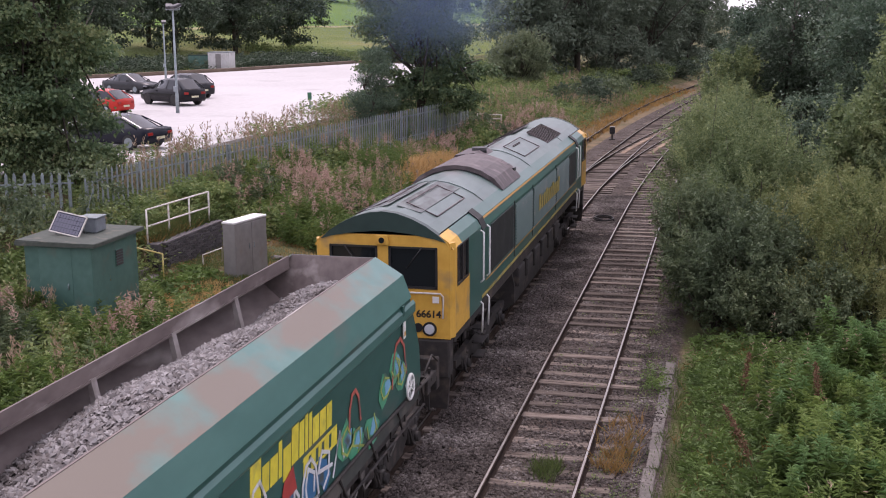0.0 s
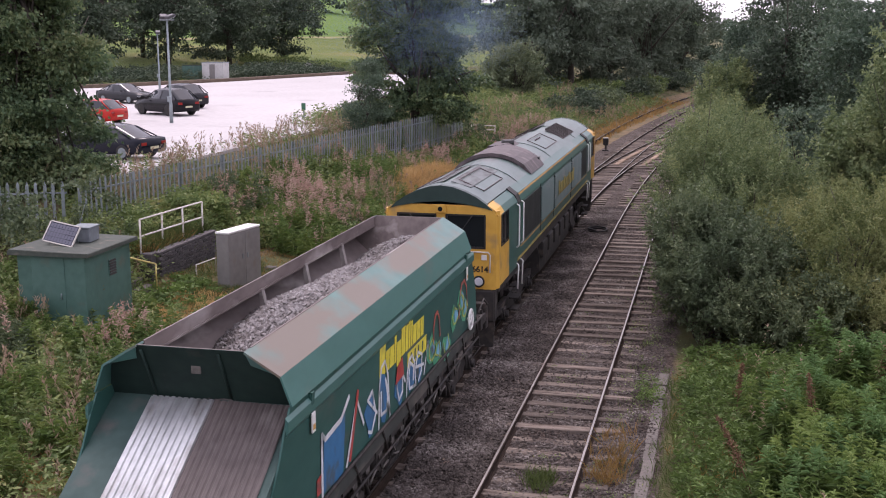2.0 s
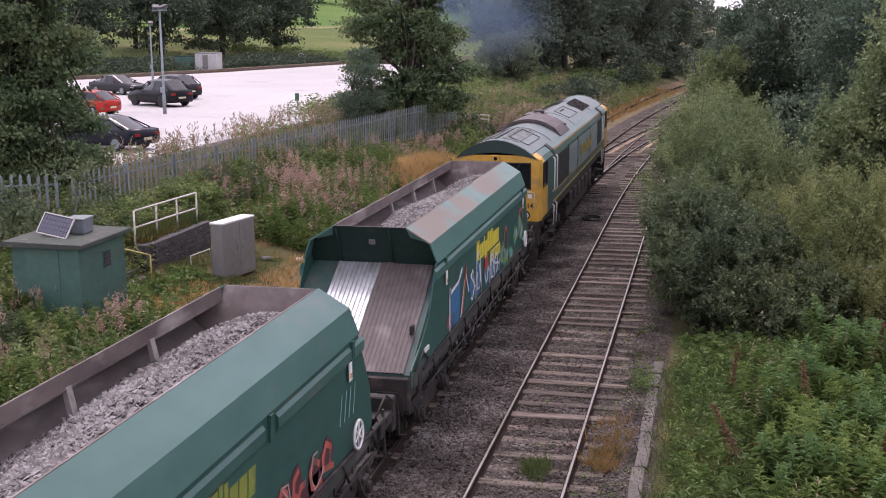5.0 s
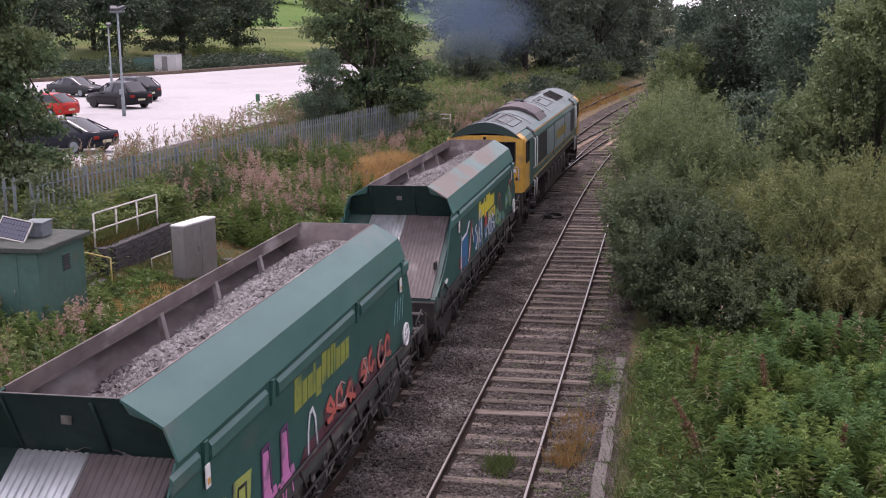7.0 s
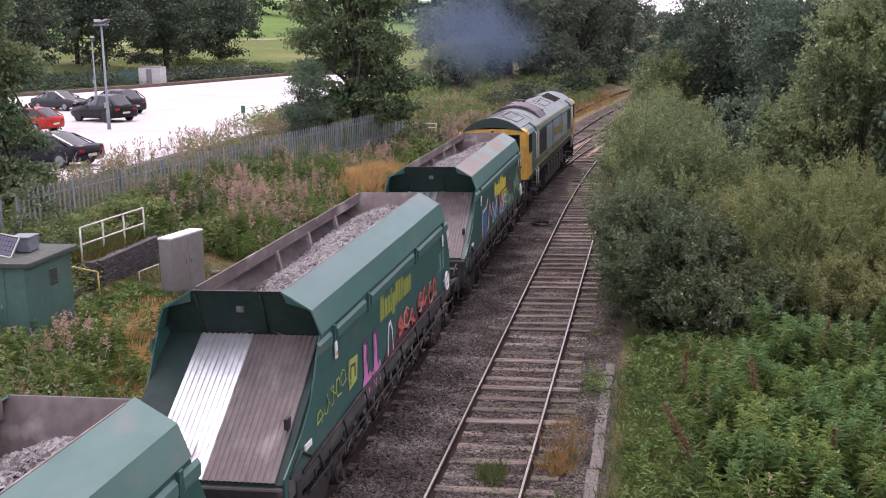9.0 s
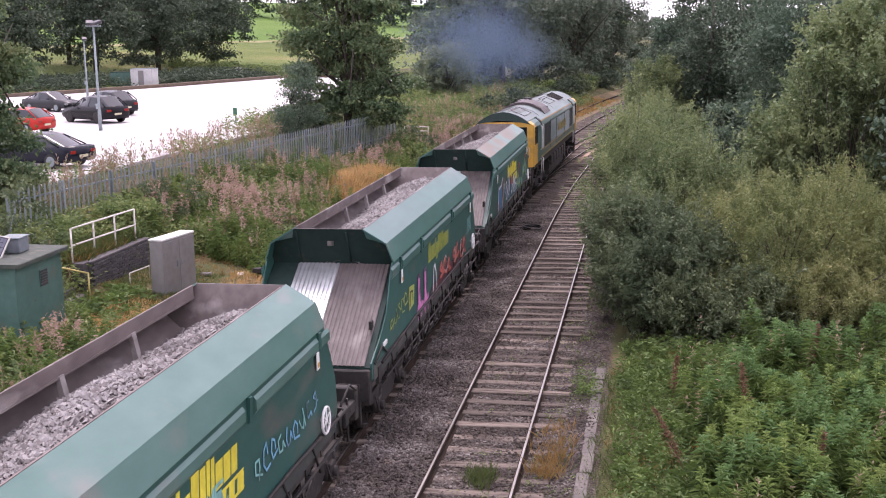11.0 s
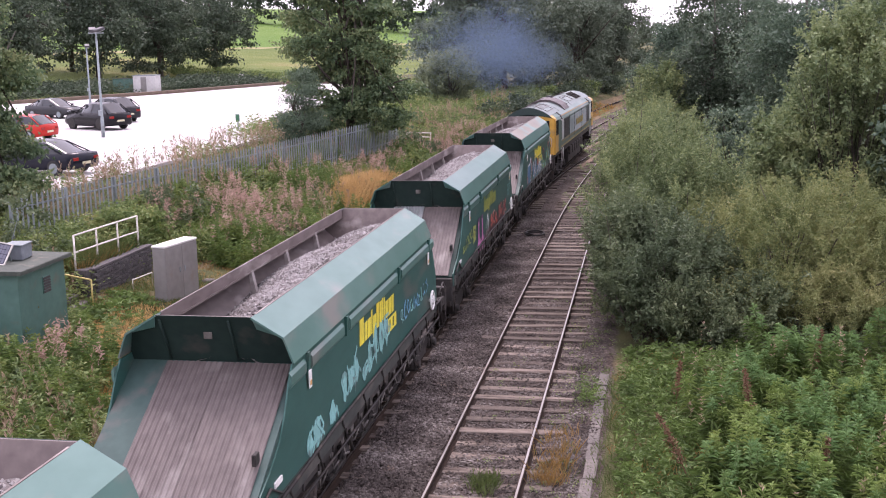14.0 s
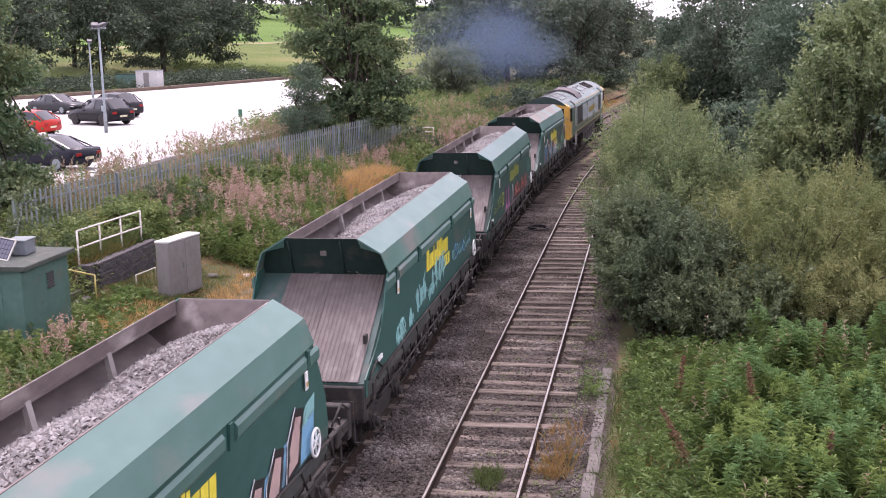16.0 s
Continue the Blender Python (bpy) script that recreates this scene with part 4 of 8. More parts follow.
        for k, y in enumerate(np.arange(-3.9, 4.0, 0.65)):
            bm = bmesh.new()
            prism(bm, [(y - 0.13, 1.12), (y + 0.1, 1.12), (y + 0.02 + 0.09 * (k % 3), 0.74 + 0.07 * (k % 2))], 'x', s * 1.2, s * 1.222)
            tube(bm, [(s * 1.23, y + 0.05, 0.82), (s * 1.25, y + 0.3, 0.96 - 0.1 * (k % 3))], 0.018, 6)
            part("hanger", bm, GRIME_PALE, w, "dusty brake hanger")
    # hopper chutes and doors hanging between the bogies
    for y in (-2.1, 0.0, 2.1):
        bm = bmesh.new()
        prism(bm, [(y - 1.0, 1.35), (y + 1.0, 1.35), (y + 0.45, 0.42), (y - 0.45, 0.42)], 'x', -0.95, 0.95)
        box(bm, -1.0, 1.0, y - 0.5, y + 0.5, 0.36, 0.43, 0.01)
        part("discharge_chute", bm, CHASSIS, w)
        for s in (-1, 1):
            bm = bmesh.new()
            tube(bm, [(s * 1.05, y - 0.5, 0.5), (s * 1.2, y, 0.95), (s * 1.12, y + 0.5, 0.55)], 0.03, 6)
            box(bm, s * 1.1 - 0.06, s * 1.1 + 0.06, y - 0.2, y + 0.16, 0.62, 0.86, 0.02)
            tube(bm, [(s * 1.02, y + 0.75, 0.95), (s * 1.2, y + 0.75, 0.95)], 0.13, 12)
            part("door_gear", bm, CHASSIS, w)
    for e in (-1, 1):
        # end panel, leaning in under the hood, and the end below it
        def sheet(name, shift, mat, label):
            bm = bmesh.new()
            rows = ((0.69, 3.685, 5.09), (1.12, 3.41, 4.94), (1.245, 3.06, 4.76), (1.245, 2.93, 4.70))
            face = [[bm.verts.new((q * w_, e * (y_ - shift - d), z_)) for w_, z_, y_ in rows for q in (-1, 1)] for d in (0.0, 0.02)]
            for fv in face:
                for i in (0, 2, 4):
                    bm.faces.new((fv[i], fv[i + 1], fv[i + 3], fv[i + 2]))
            f0, f1 = face
            for i, j in ((0, 1), (6, 7), (0, 2), (2, 4), (4, 6), (1, 3), (3, 5), (5, 7)):
                bm.faces.new((f0[i], f0[j], f1[j], f1[i]))
            bmesh.ops.recalc_face_normals(bm, faces=bm.faces[:])
            return part(name, bm, mat, w, label)
        # the overhang's shade is put into this panel's dark green
        sheet("hood_end", 0.0, DARK_GREEN, "green end panel leaning in, coloured dark for hood shade")
        sheet("end_lining", 0.022, LINING, "dusty brown inner end wall")
        for q in (-1, 1):
            bm = bmesh.new()
            outer = [Vector((q * 0.70, e * 5.112, 3.682)), Vector((q * 1.148, e * 5.112, 3.412)), Vector((q * 0.74, e * 5.02, 3.5))]
            a = [bm.verts.new(v) for v in outer]
            b = [bm.verts.new(v - Vector((0, e * 0.012, 0.004))) for v in outer]
            bm.faces.new(a), bm.faces.new(b[::-1])
            for i in range(3):
                bm.faces.new((a[i], b[i], b[(i + 1) % 3], a[(i + 1) % 3]))
            bmesh.ops.recalc_face_normals(bm, faces=bm.faces[:])
            part("corner_gusset", bm, top_mat if style else GREEN_SIDE, w, "folded green corner plate")
        for x in (-0.65, 0.35):
            bm = bmesh.new()
            tube(bm, [(x, e * 5.075, 3.62), (x, e * 4.73, 2.98)], 0.02, 6)
            part("end_stiffener", bm, DARK_GREEN, w)
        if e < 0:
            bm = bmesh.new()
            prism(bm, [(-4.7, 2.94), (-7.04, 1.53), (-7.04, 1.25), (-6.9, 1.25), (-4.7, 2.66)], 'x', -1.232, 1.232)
            part("end_slope", bm, DARK_GREEN if style == 1 else DUSTY_SHADED_GREEN, w)
            corrugated(w, -0.71, 0.128, e, left_sheet, "bright galvanised corrugated sheet" if left_sheet is SILVER else "soiled corrugated sheet")
            corrugated(w, 0.132, 1.13, e, BROWN_SHEET, "soiled brown corrugated sheet")
            bm = bmesh.new()
            box(bm, 1.06, 1.12, -6.36, -6.2, 2.04, 2.2, 0.01)
            part("sheet_latch", bm, CHASSIS, w)
        else:
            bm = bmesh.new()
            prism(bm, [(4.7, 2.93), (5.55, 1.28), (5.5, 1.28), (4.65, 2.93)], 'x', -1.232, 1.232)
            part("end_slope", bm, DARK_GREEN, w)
            bm = bmesh.new()
            tube(bm, [(-0.5, 6.3, 1.5), (0.5, 6.3, 1.5)], 0.2, 14)
            part("air_reservoir", bm, CHASSIS, w)
        bm = bmesh.new()
        box(bm, -0.06, 0.06, e * 4.93, e * 4.95, 3.33, 3.45)
        part("end_plate", bm, GRIME_PALE, w)
        bm = bmesh.new()
        box(bm, -1.24, 1.24, e * 7.05 - 0.1, e * 7.05 + 0.1, 0.92, 1.5, 0.02)
        box(bm, -1.24, 1.24, e * 6.6, e * 7.0, 1.2, 1.26)
        for x in (-0.87, 0.87):
            box(bm, x - 0.2, x + 0.2, e * 7.15 - 0.02, e * 7.15 + 0.02, 0.86, 1.26, 0.01)
        part("headstock", bm, CHASSIS, w)
        buffers(w, e * 7.09, e)
        bm = bmesh.new()
        for x in (-1.05, 1.05):
            tube(bm, [(x, e * 7.1, 0.95), (x, e * 7.1, 0.5), (x * 1.12, e * 7.1, 0.5)], 0.022, 6)
            part("step", bm, CHASSIS, w)
            bm = bmesh.new()
        bm.free()
        for s in (-1, 1):
            bm = bmesh.new()
            y = e * 6.35
            tube(bm, [(s * 1.28, y - 0.5, 1.55), (s * 1.3, y, 1.75), (s * 1.28, y + 0.5, 1.5)], 0.02, 6)
            box(bm, s * 1.24 - 0.01, s * 1.24 + 0.05, y - 0.25, y - 0.05, 1.1, 1.42, 0.01)
            part("end_bracket", bm, CHASSIS, w)
        bogie(w, e * 4.9, (-0.95, 0.95), 0.46, wheels, 1.55)
    bm = bmesh.new()
    pts = [(1.34, 4.8 + 0.2 * math.cos(a), 1.68 + 0.2 * math.sin(a)) for a in [k * math.pi / 14 for k in range(29)]]
    tube(bm, pts, 0.022, 8, cap=False)
    for k in range(3):
        a = k * math.pi / 3 + 0.4
        tube(bm, [(1.34, 4.8 + 0.2 * math.cos(a), 1.68 + 0.2 * math.sin(a)), (1.34, 4.8 - 0.2 * math.cos(a), 1.68 - 0.2 * math.sin(a))], 0.014, 6)
    tube(bm, [(1.24, 4.8, 1.68), (1.36, 4.8, 1.68)], 0.03, 8)
    part("handbrake_wheel", bm, WHITE, w, "white handbrake wheel")
    for y in (-4.45, 4.62):
        bm = bmesh.new()
        box(bm, 1.292, 1.31, y - 0.06, y + 0.06, 2.52, 2.78, 0.004)
        pl = part("label_plate", bm, WHITE, w, "small white label plate")
        bm = bmesh.new()
        box(bm, 1.311, 1.314, y - 0.04, y + 0.04, 2.56, 2.63)
        part("label_mark", bm, ORANGE_LINE, pl)
    bm = bmesh.new()
    box(bm, 1.262, 1.285, -6.12, -5.82, 1.66, 1.74)
    part("white_tab", bm, WHITE, w)
    brand_mark(w, 1.262, DULL_YELLOW if style == 1 else YELLOW_MARK, style != 1)
    graffiti(w, style, 1.268)
    stone_load(w, 11 + style, crest)
    return w


BRACE = surface("pale_worn_brace_steel", (0.2, 0.18, 0.17), (0.34, 0.315, 0.3), 0.6, 0.1, 8, 1.5, (0.14, 0.11, 0.1), 0.64, 0.1)
# dusty green for the end slope, its base also lowered to suggest shade
DUSTY_SHADED_GREEN = surface("dust_and_shade_dulled_green", (0.024, 0.058, 0.051), (0.045, 0.088, 0.078), 0.6, 0, 6, 0.8, (0.09, 0.088, 0.08), 0.64, 0.08, spec=0.35)
GREEN_DEEP = surface("deep_teal_hood_paint", (0.021, 0.085, 0.073), (0.045, 0.128, 0.11), 0.4, 0, 3, 0.5, (0.1, 0.13, 0.118), 0.64, 0.06, (1, 0.4, 1))
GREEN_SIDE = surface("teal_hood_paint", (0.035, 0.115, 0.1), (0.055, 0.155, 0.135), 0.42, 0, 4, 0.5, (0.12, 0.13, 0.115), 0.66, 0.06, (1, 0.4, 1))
DULL_YELLOW = surface("faded_brand_yellow", (0.16, 0.2, 0.035), (0.27, 0.3, 0.05), 0.5, 0, 8, 1.4, (0.08, 0.14, 0.06), 0.6, 0.05)


def locomotive(wheels):
    t = thing("diesel_locomotive", "green diesel locomotive with yellow cab ends and dusty roof", "locomotive")
    H = 10.55
    side = [(1.30, 1.72), (1.33, 1.85), (1.33, 3.2), (1.24, 3.40), (1.03, 3.55)]
    arc = [(1.03, 3.55), (0.82, 3.70), (0.55, 3.83), (0.27, 3.92), (0, 3.95)]
    for s in (-1, 1):
        bm = bmesh.new()
        prism(bm, [(s * p, z) for p, z in strip(side, 0.03)], 'y', -H + 2.6, H - 2.6)
        part("body_side", bm, LOCO_GREEN, t)
    bm = bmesh.new()
    line = [(-p, z) for p, z in arc] + [(p, z) for p, z in reversed(arc[:-1])]
    prism(bm, strip(line, -0.04), 'y', -H + 0.12, H - 0.12)
    for y in (-6.4, -0.2, 6.2):
        prism(bm, strip([(p * 1.003, z + 0.006) for p, z in line], 0.012), 'y', y - 0.025, y + 0.025)
    part("roof", bm, LOCO_ROOF, t)
    bm = bmesh.new()
    box(bm, -1.28, 1.28, -H + 0.3, H - 0.3, 1.45, 1.75, 0.02)
    part("underframe", bm, CHASSIS, t)
    bm = bmesh.new()
    for s in (-1, 1):
        box(bm, s * 1.335 - 0.006, s * 1.335 + 0.006, -H + 2.6, H - 2.6, 1.77, 1.83)
    part("sill_stripe", bm, DULL_GOLD, t, "dull yellow stripe along the sill")
    bm = bmesh.new()
    for s in (-1, 1):
        prism(bm, [(s * 1.262, 3.352), (s * 1.247, 3.388), (s * 1.252, 3.392), (s * 1.267, 3.354)], 'y', -H + 0.8, H - 0.8)
        prism(bm, [(s * 1.335, 2.06), (s * 1.335, 2.085), (s * 1.340, 2.085), (s * 1.340, 2.06)], 'y', -H + 3.0, H - 3.0)
    part("cant_stripe", bm, ORANGE_LINE, t, "thin amber lining along the eaves")
    # cabs at both ends
    for e in (-1, 1):
        bm = bmesh.new()
        # front face in frames round two windscreens
        y0, y1 = e * (H - 0.06), e * H
        zt, zb, wt, wb = 3.32, 1.6, 1.22, 1.27
        def slab(x0, x1, z0, z1):
            prism(bm, [(x0, z0), (x1, z0), (x1, z1), (x0, z1)], 'y', y0, y1)
        slab(-1.27, 1.27, 1.6, 2.55)
        slab(-1.27, -1.02, 2.55, 3.3)
        slab(1.02, 1.27, 2.55, 3.3)
        slab(-0.12, 0.12, 2.55, 3.3)
        prism(bm, [(-1.27, 3.3), (1.27, 3.3), (1.2, 3.42), (1.0, 3.52), (-1.0, 3.52), (-1.2, 3.42)], 'y', y0, y1)
        for s in (-1, 1):
            # corner pillars and cab side, yellow as far as the door
            prism(bm, [(s * 1.27, e * H), (s * 1.33, e * (H - 0.12)), (s * 1.33, e * (H - 0.2)), (s * 1.25, e * (H - 0.2)), (s * 1.2, e * (H - 0.06))], 'z', 1.62, 3.4)
        part("cab_front", bm, YELLOW, t, "yellow cab front")
        for s in (-1, 1):
            bm = bmesh.new()
            def pane(ya, yb, z0, z1):
                box(bm, s * 1.30, s * 1.33, min(e * (H - ya), e * (H - yb)), max(e * (H - ya), e * (H - yb)), z0, z1)
            pane(0.2, 1.4, 1.66, 2.56)
            pane(0.2, 0.36, 2.56, 3.28)
            prism(bm, [(s * 1.33, 3.28), (s * 1.24, 3.42), (s * 1.06, 3.54), (s * 1.02, 3.50), (s * 1.2, 3.38), (s * 1.29, 3.28)], 'y', e * (H - 0.02), e * (H - 0.75))
            part("cab_side", bm, YELLOW, t, "yellow cab side panel")
            bm = bmesh.new()
            pane(1.4, 2.6, 1.66, 3.28)
            pane(0.36, 1.4, 3.26, 3.29)
            pane(1.28, 1.4, 2.56, 3.26)
            prism(bm, [(s * 1.33, 3.28), (s * 1.24, 3.42), (s * 1.06, 3.54), (s * 1.02, 3.50), (s * 1.2, 3.38), (s * 1.29, 3.28)], 'y', e * (H - 0.752), e * (H - 2.6))
            part("cab_door_panel", bm, LOCO_GREEN, t)
            bm = bmesh.new()
            box(bm, s * 1.285, s * 1.31, min(e * (H - 0.36), e * (H - 1.28)), max(e * (H - 0.36), e * (H - 1.28)), 2.56, 3.26)
            part("cab_side_window", bm, GLASS_DARK, t, "dark cab side window")
            bm = bmesh.new()
            for q in (0.35, 0.82, 1.28):
                box(bm, s * 1.325 - 0.006, s * 1.325 + 0.014, e * (H - q) - 0.02, e * (H - q) + 0.02, 2.54, 3.28)
            for z in (2.55, 3.27):
                box(bm, s * 1.325 - 0.006, s * 1.325 + 0.014, min(e * (H - 0.35), e * (H - 1.28)), max(e * (H - 0.35), e * (H - 1.28)), z - 0.015, z + 0.015)
            part("window_frame", bm, RUBBER, t)
            for q in (2.42, 3.05):
                bm = bmesh.new()
                tube(bm, [(s * 1.335, e * (H - q), 3.22), (s * 1.40, e * (H - q), 3.18), (s * 1.40, e * (H - q), 2.2), (s * 1.335, e * (H - q), 2.15)], 0.02, 8)
                part("door_handrail", bm, WHITE, t, "white door handrail")
                bm = bmesh.new()
                tube(bm, [(s * 1.335, e * (H - q), 1.75), (s * 1.39, e * (H - q), 1.7), (s * 1.37, e * (H - q), 1.1)], 0.02, 8)
                part("step_handrail", bm, WHITE, t)
            bm = bmesh.new()
            for z in (0.55, 0.85, 1.15, 1.45):
                box(bm, s * 1.15, s * 1.36, e * (H - 2.74) - 0.28, e * (H - 2.74) + 0.28, z - 0.015, z + 0.015)
            part("cab_step", bm, CHASSIS, t)
            bm = bmesh.new()
            prism(bm, [(s * p, z) for p, z in strip([(1.345, 3.2), (1.255, 3.41), (1.04, 3.57)], -0.02)], 'y', e * (H - 2.52), e * (H - 2.95))
            part("door_rain_strip", bm, RUBBER, t)
        # windscreens, wipers, visor and lamps
        for s in (-1, 1):
            bm = bmesh.new()
            prism(bm, [(s * 0.14, 2.57), (s * 1.0, 2.57), (s * 1.0, 3.28), (s * 0.14, 3.28)], 'y', e * (H - 0.05), e * (H - 0.035))
            part("windscreen", bm, GLASS_DARK, t, "dark windscreen")
            bm = bmesh.new()
            for (xa, xb, za, zb_) in ((0.11, 1.03, 2.53, 2.575), (0.11, 1.03, 3.275, 3.315), (0.105, 0.145, 2.53, 3.3), (0.995, 1.035, 2.53, 3.3)):
                box(bm, min(s * xa, s * xb), max(s * xa, s * xb), min(e * (H - 0.03), e * (H + 0.012)), max(e * (H - 0.03), e * (H + 0.012)), za, zb_)
            part("windscreen_rubber", bm, RUBBER, t)
            bm = bmesh.new()
            tube(bm, [(s * 0.75, e * (H + 0.03), 3.32), (s * 0.45, e * (H + 0.03), 2.9)], 0.012, 6)
            part("wiper", bm, BLACK, t)
            bm = bmesh.new()
            tube(bm, [(s * 0.88, e * (H - 0.01), 1.78), (s * 0.88, e * (H + 0.03), 1.78)], 0.135, 24)
            lamp = part("headlight", bm, BLACK, t, "round headlight in a black bezel")
            bm = bmesh.new()
            tube(bm, [(s * 0.88, e * (H + 0.03), 1.78), (s * 0.88, e * (H + 0.045), 1.78)], [0.1, 0.085], 20)
            part("lens", bm, LENS, lamp)
            bm = bmesh.new()
            tube(bm, [(s * 0.66, e * (H - 0.01), 1.80), (s * 0.66, e * (H + 0.025), 1.80)], 0.085, 18)
            part("tail_light", bm, BLACK, t)
            bm = bmesh.new()
            tube(bm, [(s * 0.25, e * (H + 0.005), 2.44), (s * 0.3, e * (H + 0.06), 2.47), (s * 1.1, e * (H + 0.06), 2.47), (s * 1.14, e * (H + 0.005), 2.40), (s * 1.14, e * (H + 0.04), 2.0)], 0.017, 8)
            part("front_handrail", bm, CREAM, t)
            bm = bmesh.new()
            box(bm, s * 1.0 - 0.06, s * 1.0 + 0.06, min(e * H, e * (H + 0.02)), max(e * H, e * (H + 0.02)), 2.28, 2.40)
            part("front_socket", bm, WHITE, t)
        bm = bmesh.new()
        hood = [(-1.2, 3.41), (-1.04, 3.56), (-0.82, 3.71), (-0.55, 3.84), (-0.27, 3.93), (0, 3.96), (0.27, 3.93), (0.55, 3.84), (0.82, 3.71), (1.04, 3.56), (1.2, 3.41), (1.0, 3.47), (0.5, 3.56), (0, 3.6), (-0.5, 3.56), (-1.0, 3.47)]
        prism(bm, hood, 'y', e * (H - 0.14), e * (H + 0.03))
        part("roof_visor", bm, LOCO_DARK, t, "dark green roof end over the windscreens")
        bm = bmesh.new()
        box(bm, -0.12, 0.12, min(e * H, e * (H + 0.07)), max(e * H, e * (H + 0.07)), 3.33, 3.53, 0.02)
        tube(bm, [(0, e * (H + 0.06), 3.43), (0, e * (H + 0.09), 3.43)], 0.07, 16)
        cl = part("marker_light", bm, YELLOW, t, "round marker light over the windscreens")
        bm = bmesh.new()
        tube(bm, [(0, e * (H + 0.088), 3.43), (0, e * (H + 0.1), 3.43)], 0.055, 16)
        part("lens", bm, GLASS_DARK, cl)
        bm = bmesh.new()
        box(bm, -1.25, 1.25, min(e * (H - 0.35), e * (H + 0.02)), max(e * (H - 0.35), e * (H + 0.02)), 0.85, 1.58, 0.03)
        prism(bm, [(-1.2, 0.25), (1.2, 0.25), (1.25, 0.85), (-1.25, 0.85)], 'y', e * (H - 0.1), e * (H - 0.02))
        part("buffer_beam", bm, CHASSIS, t)
        buffers(t, e * H, e * 0.7)
        bogie(t, e * 6.6, (-1.85, 0, 1.85), 0.53, wheels, 2.6)
    # running number on the cab end
    for e in (-1, 1):
        cu = bpy.data.curves.new("running_number", 'FONT')
        cu.body, cu.size, cu.align_x, cu.extrude = "66614", 0.19, 'CENTER', 0.002
        cu.offset = 0.006
        num = new("running_number", cu)
        num.parent = t
        num.matrix_basis = pose(e * -0.86, e * (H + 0.004), 2.0, 90, 0, 0 if e < 0 else 180)
        cu.materials.append(BLACK)
    # side panels
    for s in (-1, 1):
        def panel(name, ya, yb, z0, z1, mat, label, slats=0):
            bm = bmesh.new()
            box(bm, min(s * 1.328, s * 1.345), max(s * 1.328, s * 1.345), ya, yb, z0, z1, 0.004)
            p = part(name, bm, mat, t, label)
            if slats:
                bm = bmesh.new()
                for k in range(slats):
                    z = z0 + (k + 0.5) * (z1 - z0) / slats
                    prism(bm, [(s * 1.346, z - 0.02), (s * 1.372, z - 0.03), (s * 1.346, z + 0.012)], 'y', ya + 0.03, yb - 0.03)
                part("louvre_slat", bm, mat, p)
        panel("intake_grille", -7.05, -4.35, 2.15, 3.16, GRILLE, "dark intake grille")
        panel("louvre_panel", -4.1, -1.6, 2.15, 3.12, LOUVRE, "grey-green louvred panel", 14)
        panel("louvre_panel", -1.4, 2.6, 2.12, 3.12, LOUVRE, "grey-green louvred panel", 16)
        panel("louvre_panel", 2.8, 5.6, 2.12, 3.12, LOUVRE, "grey-green louvred panel", 16)
        panel("radiator_grille", 5.75, 7.4, 2.15, 3.14, GRILLE, "dark radiator grille")
        bm = bmesh.new()
        for k in range(10):
            y = -0.7 + k * 0.4
            h = 0.34 if k % 3 else 0.42
            prism(bm, [(y, 2.42), (y + 0.28, 2.42), (y + 0.34, 2.42 + h), (y + 0.06, 2.42 + h)], 'x', s * 1.374, s * 1.378)
        part("brand_mark", bm, DULL_GOLD, t, "faded yellow blocks of the operator's name")
        for ya, yb in ((-4.22, -4.15), (-1.52, -1.47), (2.68, 2.73)):
            bm = bmesh.new()
            box(bm, min(s * 1.33, s * 1.34), max(s * 1.33, s * 1.34), ya, yb, 1.9, 3.22)
            part("panel_joint", bm, CHASSIS, t)
        for k in range(6):
            bm = bmesh.new()
            y = -3.3 + k * 1.25
            box(bm, s * 1.12, s * 1.30, y, y + 0.9, 0.95, 1.42, 0.03)
            part("equipment_box", bm, CHASSIS, t)
    bm = bmesh.new()
    prism(bm, [(-1.2, 1.0), (-1.2, 0.55), (-0.95, 0.35), (0.95, 0.35), (1.2, 0.55), (1.2, 1.0), (1.1, 1.45), (-1.1, 1.45)], 'y', -3.4, 3.4)
    part("fuel_tank", bm, CHASSIS, t)
    # roof gear
    bm = bmesh.new()
    ln = [(-1.12, 3.52), (-0.9, 3.78), (-0.6, 3.95), (-0.3, 4.04), (0, 4.07), (0.3, 4.04), (0.6, 3.95), (0.9, 3.78), (1.12, 3.52)]
    prism(bm, strip(ln, -0.1), 'y', -4.5, -2.1)
    prism(bm, [(-0.75, 3.78), (-0.6, 4.0), (-0.1, 4.06), (0.15, 3.9), (0.15, 3.8)], 'y', -1.95, -0.4)
    part("exhaust_cover", bm, SOOT, t, "sooty brown exhaust cover")
    bm = bmesh.new()
    for q in (0.62, 0.78, 0.94):
        box(bm, q - 0.05, q + 0.05, -2.3, -2.06, 3.66, 3.92 - (q - 0.62) * 0.55)
        part("exhaust_slot", bm, BLACK, t)
        bm = bmesh.new()
    tube(bm, [(-0.15, -1.1, 3.9), (-0.15, -1.1, 4.12)], 0.2, 16)
    part("exhaust_outlet", bm, BLACK, t)
    bm = bmesh.new()
    tilt = math.degrees(math.atan2(0.27, 0.55))
    for y0, y1 in ((4.3, 7.2),):
        for (x0, x1) in ((0.15, 0.85),):
            for s in (-1, 1):
                box(bm, -0.36, 0.36, y0, y1, 0.0, 0.03, m=pose(s * 0.52, 0, 3.835, 0, s * 25, 0))
    part("radiator_fan_grid", bm, SOOT, t, "dark radiator opening in the roof")
    bm = bmesh.new()
